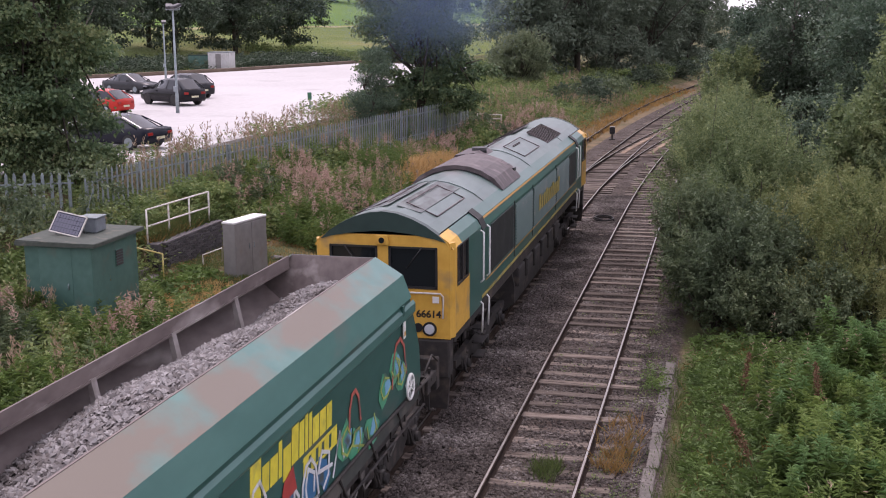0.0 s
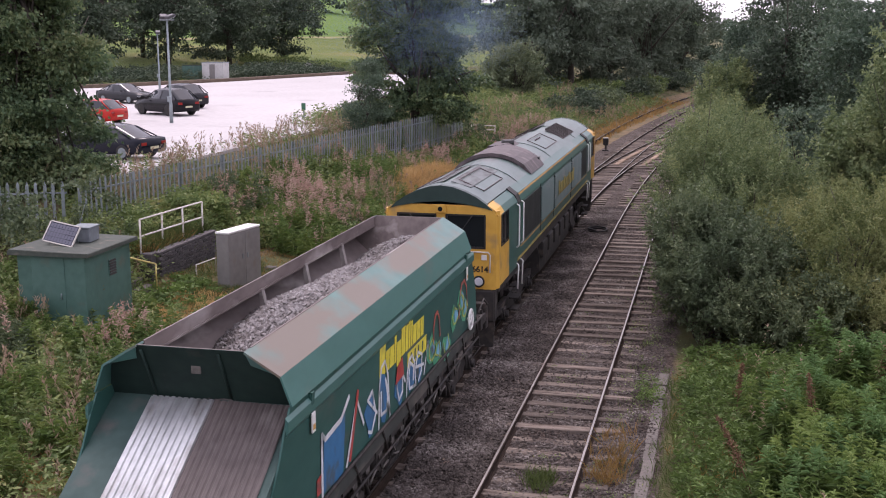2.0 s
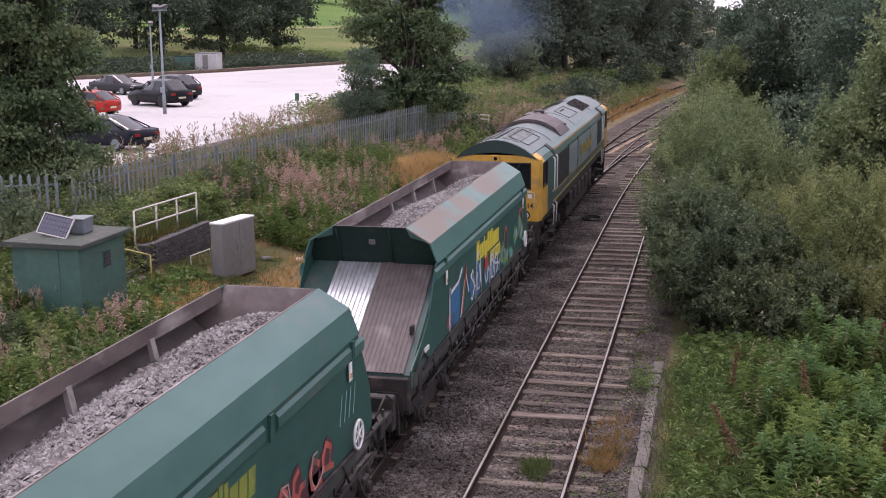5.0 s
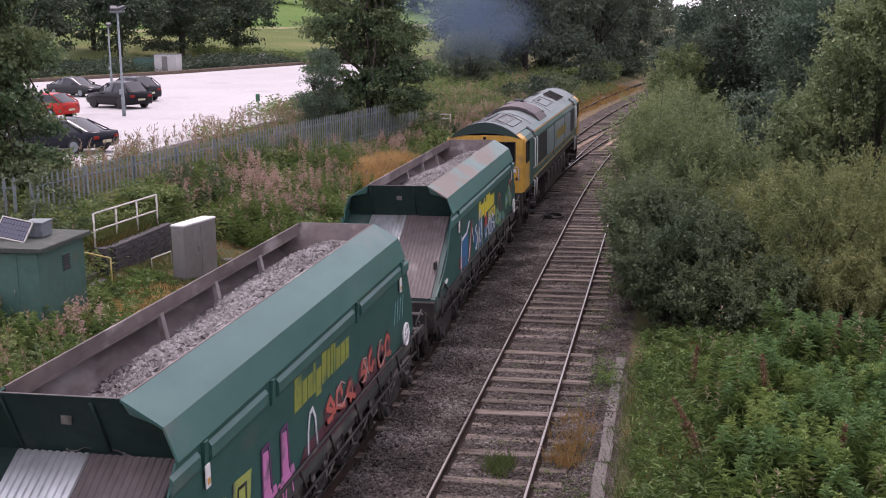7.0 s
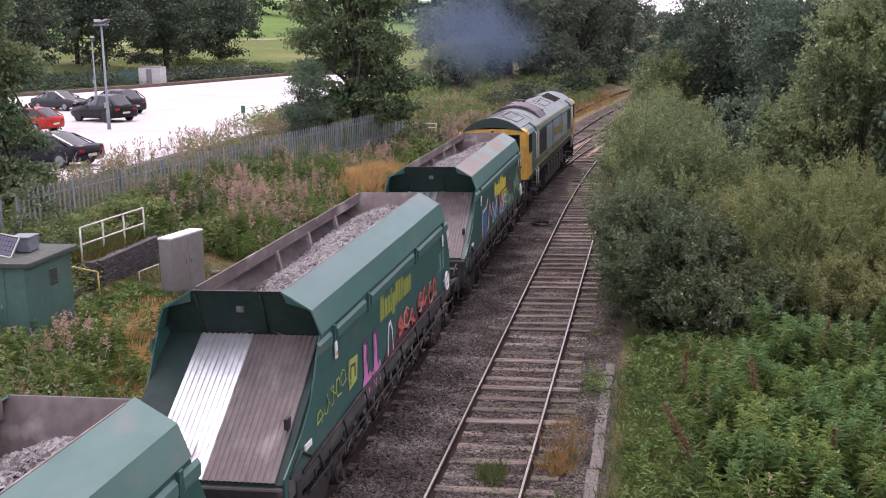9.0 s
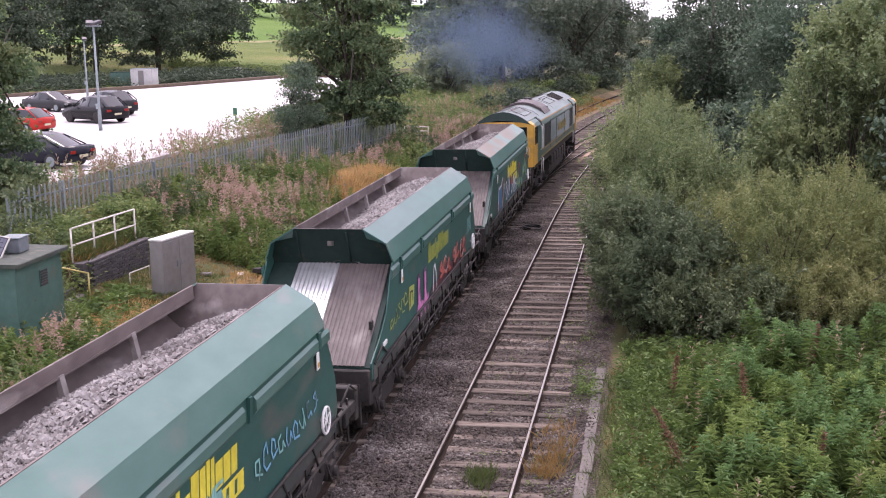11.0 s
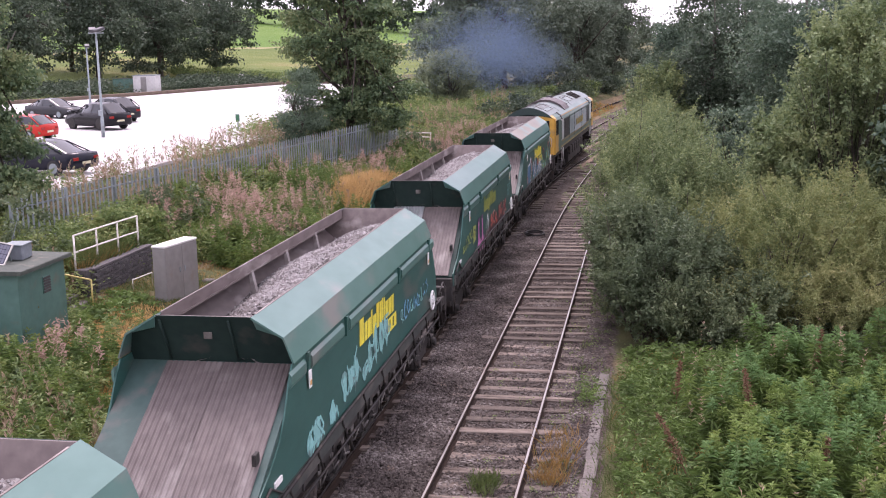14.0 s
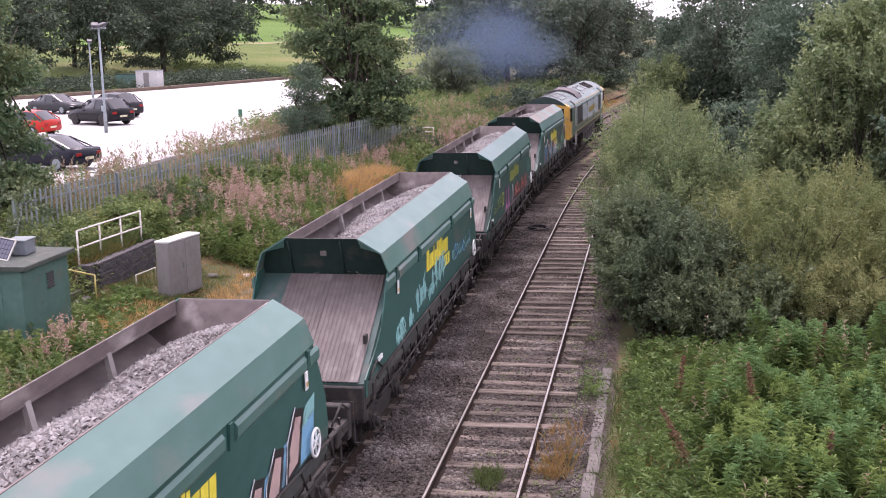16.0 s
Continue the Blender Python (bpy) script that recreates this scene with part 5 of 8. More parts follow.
    for s in (-1, 1):
        for k in range(12):
            box(bm, -0.36, 0.36, 4.35 + k * 0.24, 4.40 + k * 0.24, 0.03, 0.05, m=pose(s * 0.52, 0, 3.835, 0, s * 25, 0))
            part("radiator_bar", bm, CHASSIS, t)
            bm = bmesh.new()
    bm.free()
    bm = bmesh.new()
    for s in (-1, 1):
        for (y0, y1) in ((0.4, 3.0), (-9.6, -7.2)):
            m4 = pose(s * 0.5, 0, 3.845, 0, s * 23, 0)
            for a, b, c, d in ((-0.33, 0.33, y0, y0 + 0.025), (-0.33, 0.33, y1 - 0.025, y1), (-0.33, -0.31, y0, y1), (0.31, 0.33, y0, y1)):
                box(bm, a, b, c, d, 0.0, 0.022, m=m4)
            part("roof_hatch", bm, SOOT, t)
            bm = bmesh.new()
        for k in range(4):
            tube(bm, [(s * 0.35, 1.2 + 0.3 * k, 3.87), (s * 0.35, 1.2 + 0.3 * k, 3.94)], 0.03, 8)
            part("lifting_eye", bm, SOOT, t)
            bm = bmesh.new()
    bm.free()
    bm = bmesh.new()
    for s in (-1, 1):
        box(bm, -0.25, 0.25, -9.9, -6.6, 0.0, 0.012, m=pose(s * 0.32, 0, 3.90, 0, s * 16, 0))
    part("walkway_patch", bm, SOOT_PATCH, t, "sooty worn strips along the roof")
    return t


LOCO_DARK = surface("locomotive_dark_green", (0.01, 0.03, 0.026), (0.018, 0.045, 0.038), 0.45, 0, 6, 0.8, bump=0.05)
DULL_GOLD = surface("faded_gold", (0.28, 0.22, 0.05), (0.42, 0.34, 0.09), 0.5, 0, 9, 1.2, (0.15, 0.15, 0.1), 0.6, 0.05)
SOOT_PATCH = surface("streaked_soot", (0.07, 0.085, 0.085), (0.15, 0.18, 0.175), 0.6, 0, 6, 1.6, (0.04, 0.045, 0.045), 0.52, 0.1, (1, 0.3, 1))
WHEELS = []
LOCO = locomotive(WHEELS)
WAGONS = [
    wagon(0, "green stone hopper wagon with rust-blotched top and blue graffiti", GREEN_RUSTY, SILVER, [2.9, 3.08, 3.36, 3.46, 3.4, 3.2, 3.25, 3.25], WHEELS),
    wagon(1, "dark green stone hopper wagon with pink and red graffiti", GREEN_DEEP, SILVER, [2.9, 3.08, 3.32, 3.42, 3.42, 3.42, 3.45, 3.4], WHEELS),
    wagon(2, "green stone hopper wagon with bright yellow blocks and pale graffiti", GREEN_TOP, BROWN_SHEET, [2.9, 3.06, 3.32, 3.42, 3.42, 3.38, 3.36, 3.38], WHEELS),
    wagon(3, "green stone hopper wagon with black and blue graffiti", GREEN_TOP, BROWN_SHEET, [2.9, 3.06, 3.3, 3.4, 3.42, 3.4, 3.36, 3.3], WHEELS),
]
# distance gone by the train at each half second
RUN = [(0, 0.0), (0.5, 1.30), (1, 2.60), (1.5, 3.89), (2, 5.15), (2.5, 6.41), (3, 7.69), (3.5, 8.97), (4, 10.26), (6.5, 16.87), (7, 18.21), (7.5, 19.56),
       (8, 20.91), (8.5, 22.26), (9, 23.62), (11.5, 30.58), (12, 32.0), (12.5, 33.41), (13, 34.83), (13.5, 36.25), (14, 37.68), (14.5, 39.11), (15, 40.53), (15.5, 41.94), (16, 43.35)]


def gone(t):
    return float(np.interp(t, [q[0] for q in RUN], [q[1] for q in RUN]))


def on_line(y, half):
    """Pose of a vehicle whose bogies sit on the running line."""
    a, b = track_a(y - half), track_a(y + half)
    za, zb = sag(y - half), sag(y + half)
    return pose((a + b) / 2, y, (za + zb) / 2, math.degrees(math.atan2(zb - za, 2 * half)), 0, math.degrees(math.atan2(a - b, 2 * half)))


def motions():
    places = [(LOCO, 30.65, 6.6)] + [(w, 12.215 - 15.1 * k, 4.9) for k, w in enumerate(WAGONS)]
    for ob, y0, half in places:
        walk(ob, [(t, on_line(y0 + s, half)) for t, s in RUN])
    walk(SMOKE, [(t, pose(*p)) for t, p in ((0, (-15.0, 60, 8.0, 0, 0, 0)), (2, (-14.8, 62, 7.6, 0, 0, 4)), (4, (-14.2, 66, 7.4, 0, 0, 8)), (7, (-12.4, 74, 7.3, 0, 0, 14)), (9, (-11.6, 78, 6.7, 0, 0, 18)), (12.5, (-10.4, 84, 6.1, 0, 0, 25)), (16, (-10.8, 88, 6.2, 0, 0, 32)))])
    for w, y, r in WHEELS:
        walk(w, [(k * 0.2, pose(0, y, r, -math.degrees(gone(k * 0.2) / r), 0, 0)) for k in range(81)])


# ---------------------------------------------------------------- lineside things
def relay_hut():
    t = thing("relay_hut", "green-painted lineside hut with lichened flat roof", "hut", m=pose(-15.18, 25.1, 0.2, 0, 0, 1))
    bm = bmesh.new()
    box(bm, -0.88, 0.88, -1.12, 1.12, 0, 2.02, 0.015)
    for x in (-0.3, 0.3):
        box(bm, x - 0.012, x + 0.012, -1.132, -1.118, 0.1, 1.98)
    part("wall", bm, HUT_GREEN, t)
    bm = bmesh.new()
    prism(bm, [(-1.02, 2.02), (1.02, 2.02), (1.02, 2.09), (-1.02, 2.13)], 'y', -1.25, 1.25)
    part("roof", bm, HUT_ROOF, t)
    bm = bmesh.new()
    for z in (2.03,):
        box(bm, -1.04, 1.04, -1.27, -1.25, z - 0.03, z + 0.07)
        box(bm, 1.02, 1.04, -1.25, 1.25, z - 0.03, z + 0.05)
    part("roof_edge", bm, HUT_ROOF, t)
    bm = bmesh.new()
    box(bm, 0.88, 0.9, -0.02, 0.34, 1.3, 1.72, 0.004)
    v = part("vent", bm, HUT_GREEN, t)
    for k in range(6):
        bm = bmesh.new()
        prism(bm, [(0.9, 1.33 + k * 0.065), (0.925, 1.325 + k * 0.065), (0.9, 1.37 + k * 0.065)], 'y', 0.0, 0.32)
        part("vent_slat", bm, CHASSIS, v)
    bm = bmesh.new()
    box(bm, -0.5, 0.35, -1.135, -1.118, 0.05, 1.95, 0.004)
    d = part("door", bm, HUT_GREEN, t)
    bm = bmesh.new()
    tube(bm, [(0.25, -1.15, 0.95), (0.25, -1.17, 1.1)], 0.015, 6)
    part("door_handle", bm, GALV, d)
    p = thing("solar_panel", "tilted solar panel in a pale frame on the hut roof", "solar panel", m=pose(-15.3, 24.75, 2.58, 55, 9, -4))
    bm = bmesh.new()
    box(bm, -0.4, 0.4, -0.26, 0.26, -0.012, 0.012)
    part("panel_back", bm, SOLAR, p)
    for i in range(9):
        for j in range(4):
            bm = bmesh.new()
            box(bm, -0.37 + i * 0.083, -0.30 + i * 0.083, -0.235 + j * 0.119, -0.13 + j * 0.119, 0.012, 0.016)
            part("cell", bm, SOLAR_CELL, p)
    bm = bmesh.new()
    for a in ((-0.42, 0.42, -0.28, -0.255), (-0.42, 0.42, 0.255, 0.28), (-0.42, -0.395, -0.28, 0.28), (0.395, 0.42, -0.28, 0.28)):
        box(bm, *a, -0.02, 0.022)
    part("frame", bm, CREAM, p)
    bm = bmesh.new()
    for x in (-0.3, 0.3):
        tube(bm, [(x, 0.2, -0.02), (x, -0.05, -0.42)], 0.014, 6)
        tube(bm, [(x, -0.26, -0.02), (x, -0.24, -0.2)], 0.014, 6)
    part("bracket", bm, GALV, p)
    b = thing("battery_box", "small grey metal box on the hut roof", "box", m=pose(-15.05, 25.4, 2.31, 0, 0, 6))
    bm = bmesh.new()
    box(bm, -0.24, 0.24, -0.28, 0.28, 0, 0.34, 0.02)
    part("body", bm, GREY_BLUE, b)
    bm = bmesh.new()
    box(bm, -0.26, 0.26, -0.3, 0.3, 0.34, 0.38, 0.01)
    part("lid", bm, GALV, b)
    a = thing("aerial", "thin whip aerial on the hut roof", "aerial", m=pose(-15.6, 25.9, 2.3))
    bm = bmesh.new()
    tube(bm, [(0, 0, 0), (0.3, 0.1, 1.0)], [0.012, 0.006], 6)
    part("rod", bm, GALV, a)


SOLAR_CELL = plain("blue_grey_solar_cell", (0.11, 0.115, 0.15), 0.2)
GREY_BLUE = surface("blue_grey_box_paint", (0.13, 0.15, 0.17), (0.2, 0.225, 0.24), 0.5, 0, 8, 1, bump=0.05)


def cabinet():
    t = thing("equipment_cabinet", "grey steel lineside cabinet with a whitened top", "cabinet", m=pose(-13.3, 30.7, 0.15, 0, 0, -11))
    bm = bmesh.new()
    box(bm, -0.21, 0.21, -0.8, 0.8, 0, 1.6, 0.012)
    part("body", bm, GREY_BOX, t)
    bm = bmesh.new()
    box(bm, -0.225, 0.225, -0.82, 0.82, 1.6, 1.66, 0.012)
    part("top", bm, WHITE, t, "whitened top")
    for y in (-0.41, 0.41):
        bm = bmesh.new()
        box(bm, 0.212, 0.222, y - 0.38, y + 0.38, 0.06, 1.55, 0.004)
        d = part("door", bm, GREY_BOX, t)
        bm = bmesh.new()
        box(bm, 0.222, 0.24, y * 0.3 - 0.015, y * 0.3 + 0.015, 0.8, 0.95)
        part("handle", bm, GALV, d)


def white_rails():
    t = thing("handrail", "weathered white tubular handrail above the brick wall", "handrail")
    pts = [(-15.62, 29.25), (-15.55, 30.45), (-15.48, 31.65), (-15.4, 32.85)]
    for x, y in pts:
        bm = bmesh.new()
        tube(bm, [(x, y, 1.0), (x, y, 2.2)], 0.028, 8)
        part("post", bm, CREAM, t)
    for z in (2.2, 1.72):
        bm = bmesh.new()
        tube(bm, [(x, y, z) for x, y in pts], 0.026, 8)
        part("rail", bm, CREAM, t)
    t = thing("step_rail", "yellow-painted handrail beside concrete steps", "handrail")
    bm = bmesh.new()
    tube(bm, [(-15.6, 27.5, 1.55), (-15.2, 28.0, 1.35), (-14.85, 28.6, 1.1)], 0.024, 8)
    part("rail", bm, STEP_YELLOW, t)
    for x, y, z in ((-14.85, 28.6, 1.1), (-15.6, 27.5, 1.55)):
        bm = bmesh.new()
        tube(bm, [(x, y, 0.3), (x, y, z)], 0.024, 8)
        part("post", bm, STEP_YELLOW, t)
    t = thing("steps", "worn concrete steps up the bank", "steps")
    for k in range(4):
        bm = bmesh.new()
        box(bm, -15.35 - k * 0.3, -15.05 - k * 0.3, 27.9, 28.8, 0.1, 0.48 + 0.18 * k, 0.015)
        part("step", bm, CONCRETE, t)
    t = thing("low_hoop", "low white tubular hoop by the wall", "hoop")
    bm = bmesh.new()
    tube(bm, [(-14.75, 30.9, 0.2), (-14.75, 30.9, 0.62), (-14.5, 31.7, 0.68), (-14.5, 31.7, 0.25)], 0.02, 8)
    part("bar", bm, CREAM, t)
    t = thing("far_hoop", "low white tubular rail in long grass", "hoop")
    bm = bmesh.new()
    tube(bm, [(-15.3, 77.3, 0.3), (-15.3, 77.3, 0.95), (-13.97, 77.5, 0.95), (-13.97, 77.5, 0.3)], 0.03, 8)
    part("bar", bm, CREAM, t)
    bm = bmesh.new()
    tube(bm, [(-15.3, 77.3, 0.7), (-13.97, 77.5, 0.7)], 0.025, 8)
    part("mid_bar", bm, CREAM, t)


STEP_YELLOW = surface("faded_yellow_paint", (0.42, 0.34, 0.1), (0.6, 0.5, 0.2), 0.6, 0, 12, 2, (0.25, 0.2, 0.12), 0.64, 0.1)


def lamp_post(x, y, h, label, heads):
    t = thing("lamp_post", label, "lamp post", "car park lamp posts", pose(x, y, 2.14))
    bm = bmesh.new()
    tube(bm, [(0, 0, 0), (0, 0, 1.1), (0, 0, 1.2), (0, 0, h)], [0.11, 0.10, 0.075, 0.055], 12)
    part("column", bm, GALV, t)
    bm = bmesh.new()
    box(bm, -0.14, 0.1, -0.14, -0.04, 1.25, 1.55, 0.01)
    part("switch_box", bm, GALV, t)
    bm = bmesh.new()
    box(bm, -0.45 if heads > 1 else -0.1, 0.45 if heads > 1 else 0.1, -0.04, 0.04, h - 0.05, h + 0.05, 0.01)
    part("crossbar", bm, GALV, t)
    for k in range(heads):
        bm = bmesh.new()
        dx = (k - (heads - 1) / 2) * 0.55
        m4 = pose(dx, -0.12 if k % 2 else 0.12, h + 0.1, 18, 0, -25 if k % 2 else 30)
        box(bm, -0.2, 0.2, -0.28, 0.28, 0, 0.17, 0.03, m=m4)
        lamp = part("floodlight", bm, LAMP_GREY, t)
        bm = bmesh.new()
        box(bm, -0.17, 0.17, -0.24, 0.24, -0.012, 0.0, m=m4)
        part("glass", bm, LENS, lamp)


LAMP_GREY = plain("dark_lamp_housing", (0.05, 0.05, 0.055), 0.5)


def palisade():
    runs = [((-24.0, 28.6), (-18.9, 31.0)), ((-18.55, 31.3), (-15.4, 56.3)), ((-15.35, 56.5), (-14.3, 66.0))]
    me = None
    for (xa, ya), (xb, yb) in runs:
        t = thing("palisade_fence", "grey galvanised palisade fence with pointed pales", "fence", "lineside fence panels")
        d = Vector((xb - xa, yb - ya))
        n = int(d.length / 0.25)
        rz = math.degrees(math.atan2(d.y, d.x))
        for k in range(n):
            p = Vector((xa, ya)) + d * ((k + 0.5) / n)
            if me is None:
                bm = bmesh.new()
                prism(bm, [(-0.05, 0.0), (-0.016, 0.022), (0.016, 0.022), (0.05, 0.0), (0.045, -0.008), (-0.045, -0.008)], 'z', 0.0, 1.68)
                top = [v for v in bm.verts if v.co.z > 1]
                tip = bm.verts.new((0, 0.004, 1.8))
                for f in [f for f in bm.faces if all(v in top for v in f.verts)]:
                    loop = list(f.verts)
                    bm.faces.remove(f)
                    for i in range(len(loop)):
                        bm.faces.new((loop[i], loop[(i + 1) % len(loop)], tip))
                ob = part("pale", bm, GALV, t)
                me = ob.data
            else:
                ob = new("pale", me)
                ob.parent = t
            z = float(height(p.x, p.y))
            ob.matrix_basis = pose(p.x, p.y, 1.2 + 0.25 * (0 if ya < 56 else 1) * 0 + 0.004 * math.sin(k * 1.7), 0, random.uniform(-0.8, 0.8), rz)
        m4 = Matrix.Translation((xa, ya, 1.2)) @ Matrix.Rotation(radians(rz), 4, 'Z')
        for z in (0.35, 1.4):
            bm = bmesh.new()
            box(bm, 0, d.length, 0.022, 0.062, z, z + 0.05, m=m4)
            part("rail", bm, GALV, t)
        for k in range(int(d.length / 2.75) + 1):
            bm = bmesh.new()
            q = min(k * 2.75, d.length - 0.05)
            box(bm, q - 0.03, q + 0.03, 0.064, 0.16, -0.8, 1.72, m=m4)
            part("post", bm, GALV, t)


def car(colour, label, x, y, heading, kind):
    """A parked car, front along its own +y."""
    t = thing("parked_car", label, "car", "cars parked beyond the fence", pose(x, y, 2.16, 0, 0, heading))
    suv, hatch = kind == "suv", kind == "hatch"
    L, W, Ht, belt = (2.32, 0.94, 1.68, 1.05) if suv else (2.0, 0.88, 1.45, 0.93) if hatch else (2.35, 0.91, 1.42, 0.90)
    paint = plain("car_paint", colour, 0.22)
    paint.node_tree.nodes["Principled BSDF"].inputs["Specular IOR Level"].default_value = 0.18
    sec = [(-L, 0.45, belt * 0.86), (-L * 0.97, 0.28, belt * 0.97), (-L * 0.8, 0.25, belt), (-L * 0.3, 0.22, belt), (L * 0.3, 0.22, belt * 0.99), (L * 0.45, 0.22, belt * 0.97), (L * 0.85, 0.25, belt * 0.82), (L * 0.97, 0.3, belt * 0.68), (L, 0.42, belt * 0.6)]
    bm = bmesh.new()
    rings = []
    for i, (yy, z0, z1) in enumerate(sec):
        k = 0.86 if i in (0, len(sec) - 1) else 0.95 if i in (1, len(sec) - 2) else 1.0
        w = W * k
        rings.append([bm.verts.new(p) for p in ((-w * 0.9, yy, z0), (-w, yy, z0 + 0.14), (-w, yy, z1 * 0.72), (-w * 0.93, yy, z1), (0, yy, z1 + 0.03), (w * 0.93, yy, z1), (w, yy, z1 * 0.72), (w, yy, z0 + 0.14), (w * 0.9, yy, z0))])
    n = len(rings[0])
    for a, b in zip(rings, rings[1:]):
        for i in range(n):
            bm.faces.new((a[i], b[i], b[(i + 1) % n], a[(i + 1) % n]))
    bm.faces.new(rings[0]), bm.faces.new(rings[-1][::-1])
    bmesh.ops.recalc_face_normals(bm, faces=bm.faces[:])
    part("body", bm, paint, t, smooth=True)
    y0, y1 = (-L * 0.95, L * 0.46) if suv or hatch else (-L * 0.78, L * 0.47)
    r0, r1 = (-L * 0.62, L * 0.06) if suv or hatch else (-L * 0.36, L * 0.06)
    mid = (r0 + r1) / 2
    sill = [(y0, belt - 0.01, belt, 0.9), (r0, belt - 0.01, Ht - 0.05, 1.0), (mid, belt - 0.01, Ht + 0.015, 1.0), (r1, belt - 0.01, Ht - 0.03, 1.0), (y1, belt - 0.03, belt - 0.02, 0.9)]
    rings = [[(-W * 0.93 * k, yy, zb), (-W * 0.72 * k, yy, zt - 0.12 * (zt - zb)), (-W * 0.5, yy, zt), (0, yy, zt + 0.02), (W * 0.5, yy, zt), (W * 0.72 * k, yy, zt - 0.12 * (zt - zb)), (W * 0.93 * k, yy, zb)] for yy, zb, zt, k in sill]
    for name, pick, mat in (("window_glass", lambda i, j: i in (0, 3) or j in (0, 5), CAR_GLASS), ("roof", lambda i, j: i in (1, 2) and 0 < j < 5, paint)):
        bm = bmesh.new()
        vs = [[bm.verts.new(q) for q in ring] for ring in rings]
        for i in range(4):
            for j in range(6):
                if pick(i, j):
                    bm.faces.new((vs[i][j], vs[i + 1][j], vs[i + 1][j + 1], vs[i][j + 1]))
        bmesh.ops.delete(bm, geom=[q for q in bm.verts if not q.link_faces], context='VERTS')
        bmesh.ops.recalc_face_normals(bm, faces=bm.faces[:])
        part(name, bm, mat, t, "dark tinted windows" if mat is CAR_GLASS else "", smooth=True)
    for s in (-1, 1):
        for (ya, yb) in ((y0 + 0.02, r0 - 0.02), (y1 - 0.02, r1 + 0.02), ((y0 + y1) / 2 + 0.05, (r0 + r1) / 2)):
            bm = bmesh.new()
            tube(bm, [(s * W * 0.92, ya, belt), (s * W * 0.72, yb, Ht - 0.11)], 0.032, 6)
            part("pillar", bm, paint, t)
        for yy in (-L * 0.6, L * 0.63):
            bm = bmesh.new()
            r = 0.37 if suv else 0.32
            tube(bm, [(s * (W - 0.2), yy, r), (s * (W + 0.012), yy, r)], r, 20)
            wh = part("wheel", bm, RUBBER, t)
            bm = bmesh.new()
            tube(bm, [(s * (W + 0.012), yy, r), (s * (W + 0.022), yy, r)], r * 0.66, 16)
            part("rim", bm, CHASSIS if suv else GALV, wh)
        bm = bmesh.new()
        box(bm, min(s * W * 0.5, s * W * 0.86), max(s * W * 0.5, s * W * 0.86), -L - 0.01, -L * 0.95, belt * 0.68, belt * 0.84, 0.02)
        part("tail_light", bm, TAIL, t, "red tail light")
        bm = bmesh.new()
        box(bm, min(s * W * 0.55, s * W * 0.88), max(s * W * 0.55, s * W * 0.88), L * 0.93, L * 1.0, belt * 0.5, belt * 0.66, 0.02)
        part("headlight", bm, LENS, t)
        bm = bmesh.new()
        box(bm, min(s * W, s * (W + 0.16)), max(s * W, s * (W + 0.16)), L * 0.3, L * 0.36, belt * 0.98, belt * 0.98 + 0.12, 0.02)
        part("door_mirror", bm, paint, t)
    bm = bmesh.new()
    box(bm, -0.26, 0.26, -L - 0.02, -L + 0.01, belt * 0.5, belt * 0.5 + 0.11)
    part("plate", bm, PLATE, t)


CAR_GLASS = plain("tinted_car_glass", (0.03, 0.035, 0.04), 0.06)
TAIL = plain("red_lamp_plastic", (0.25, 0.015, 0.012), 0.2)
PLATE = plain("pale_yellow_plate", (0.55, 0.52, 0.36), 0.5)


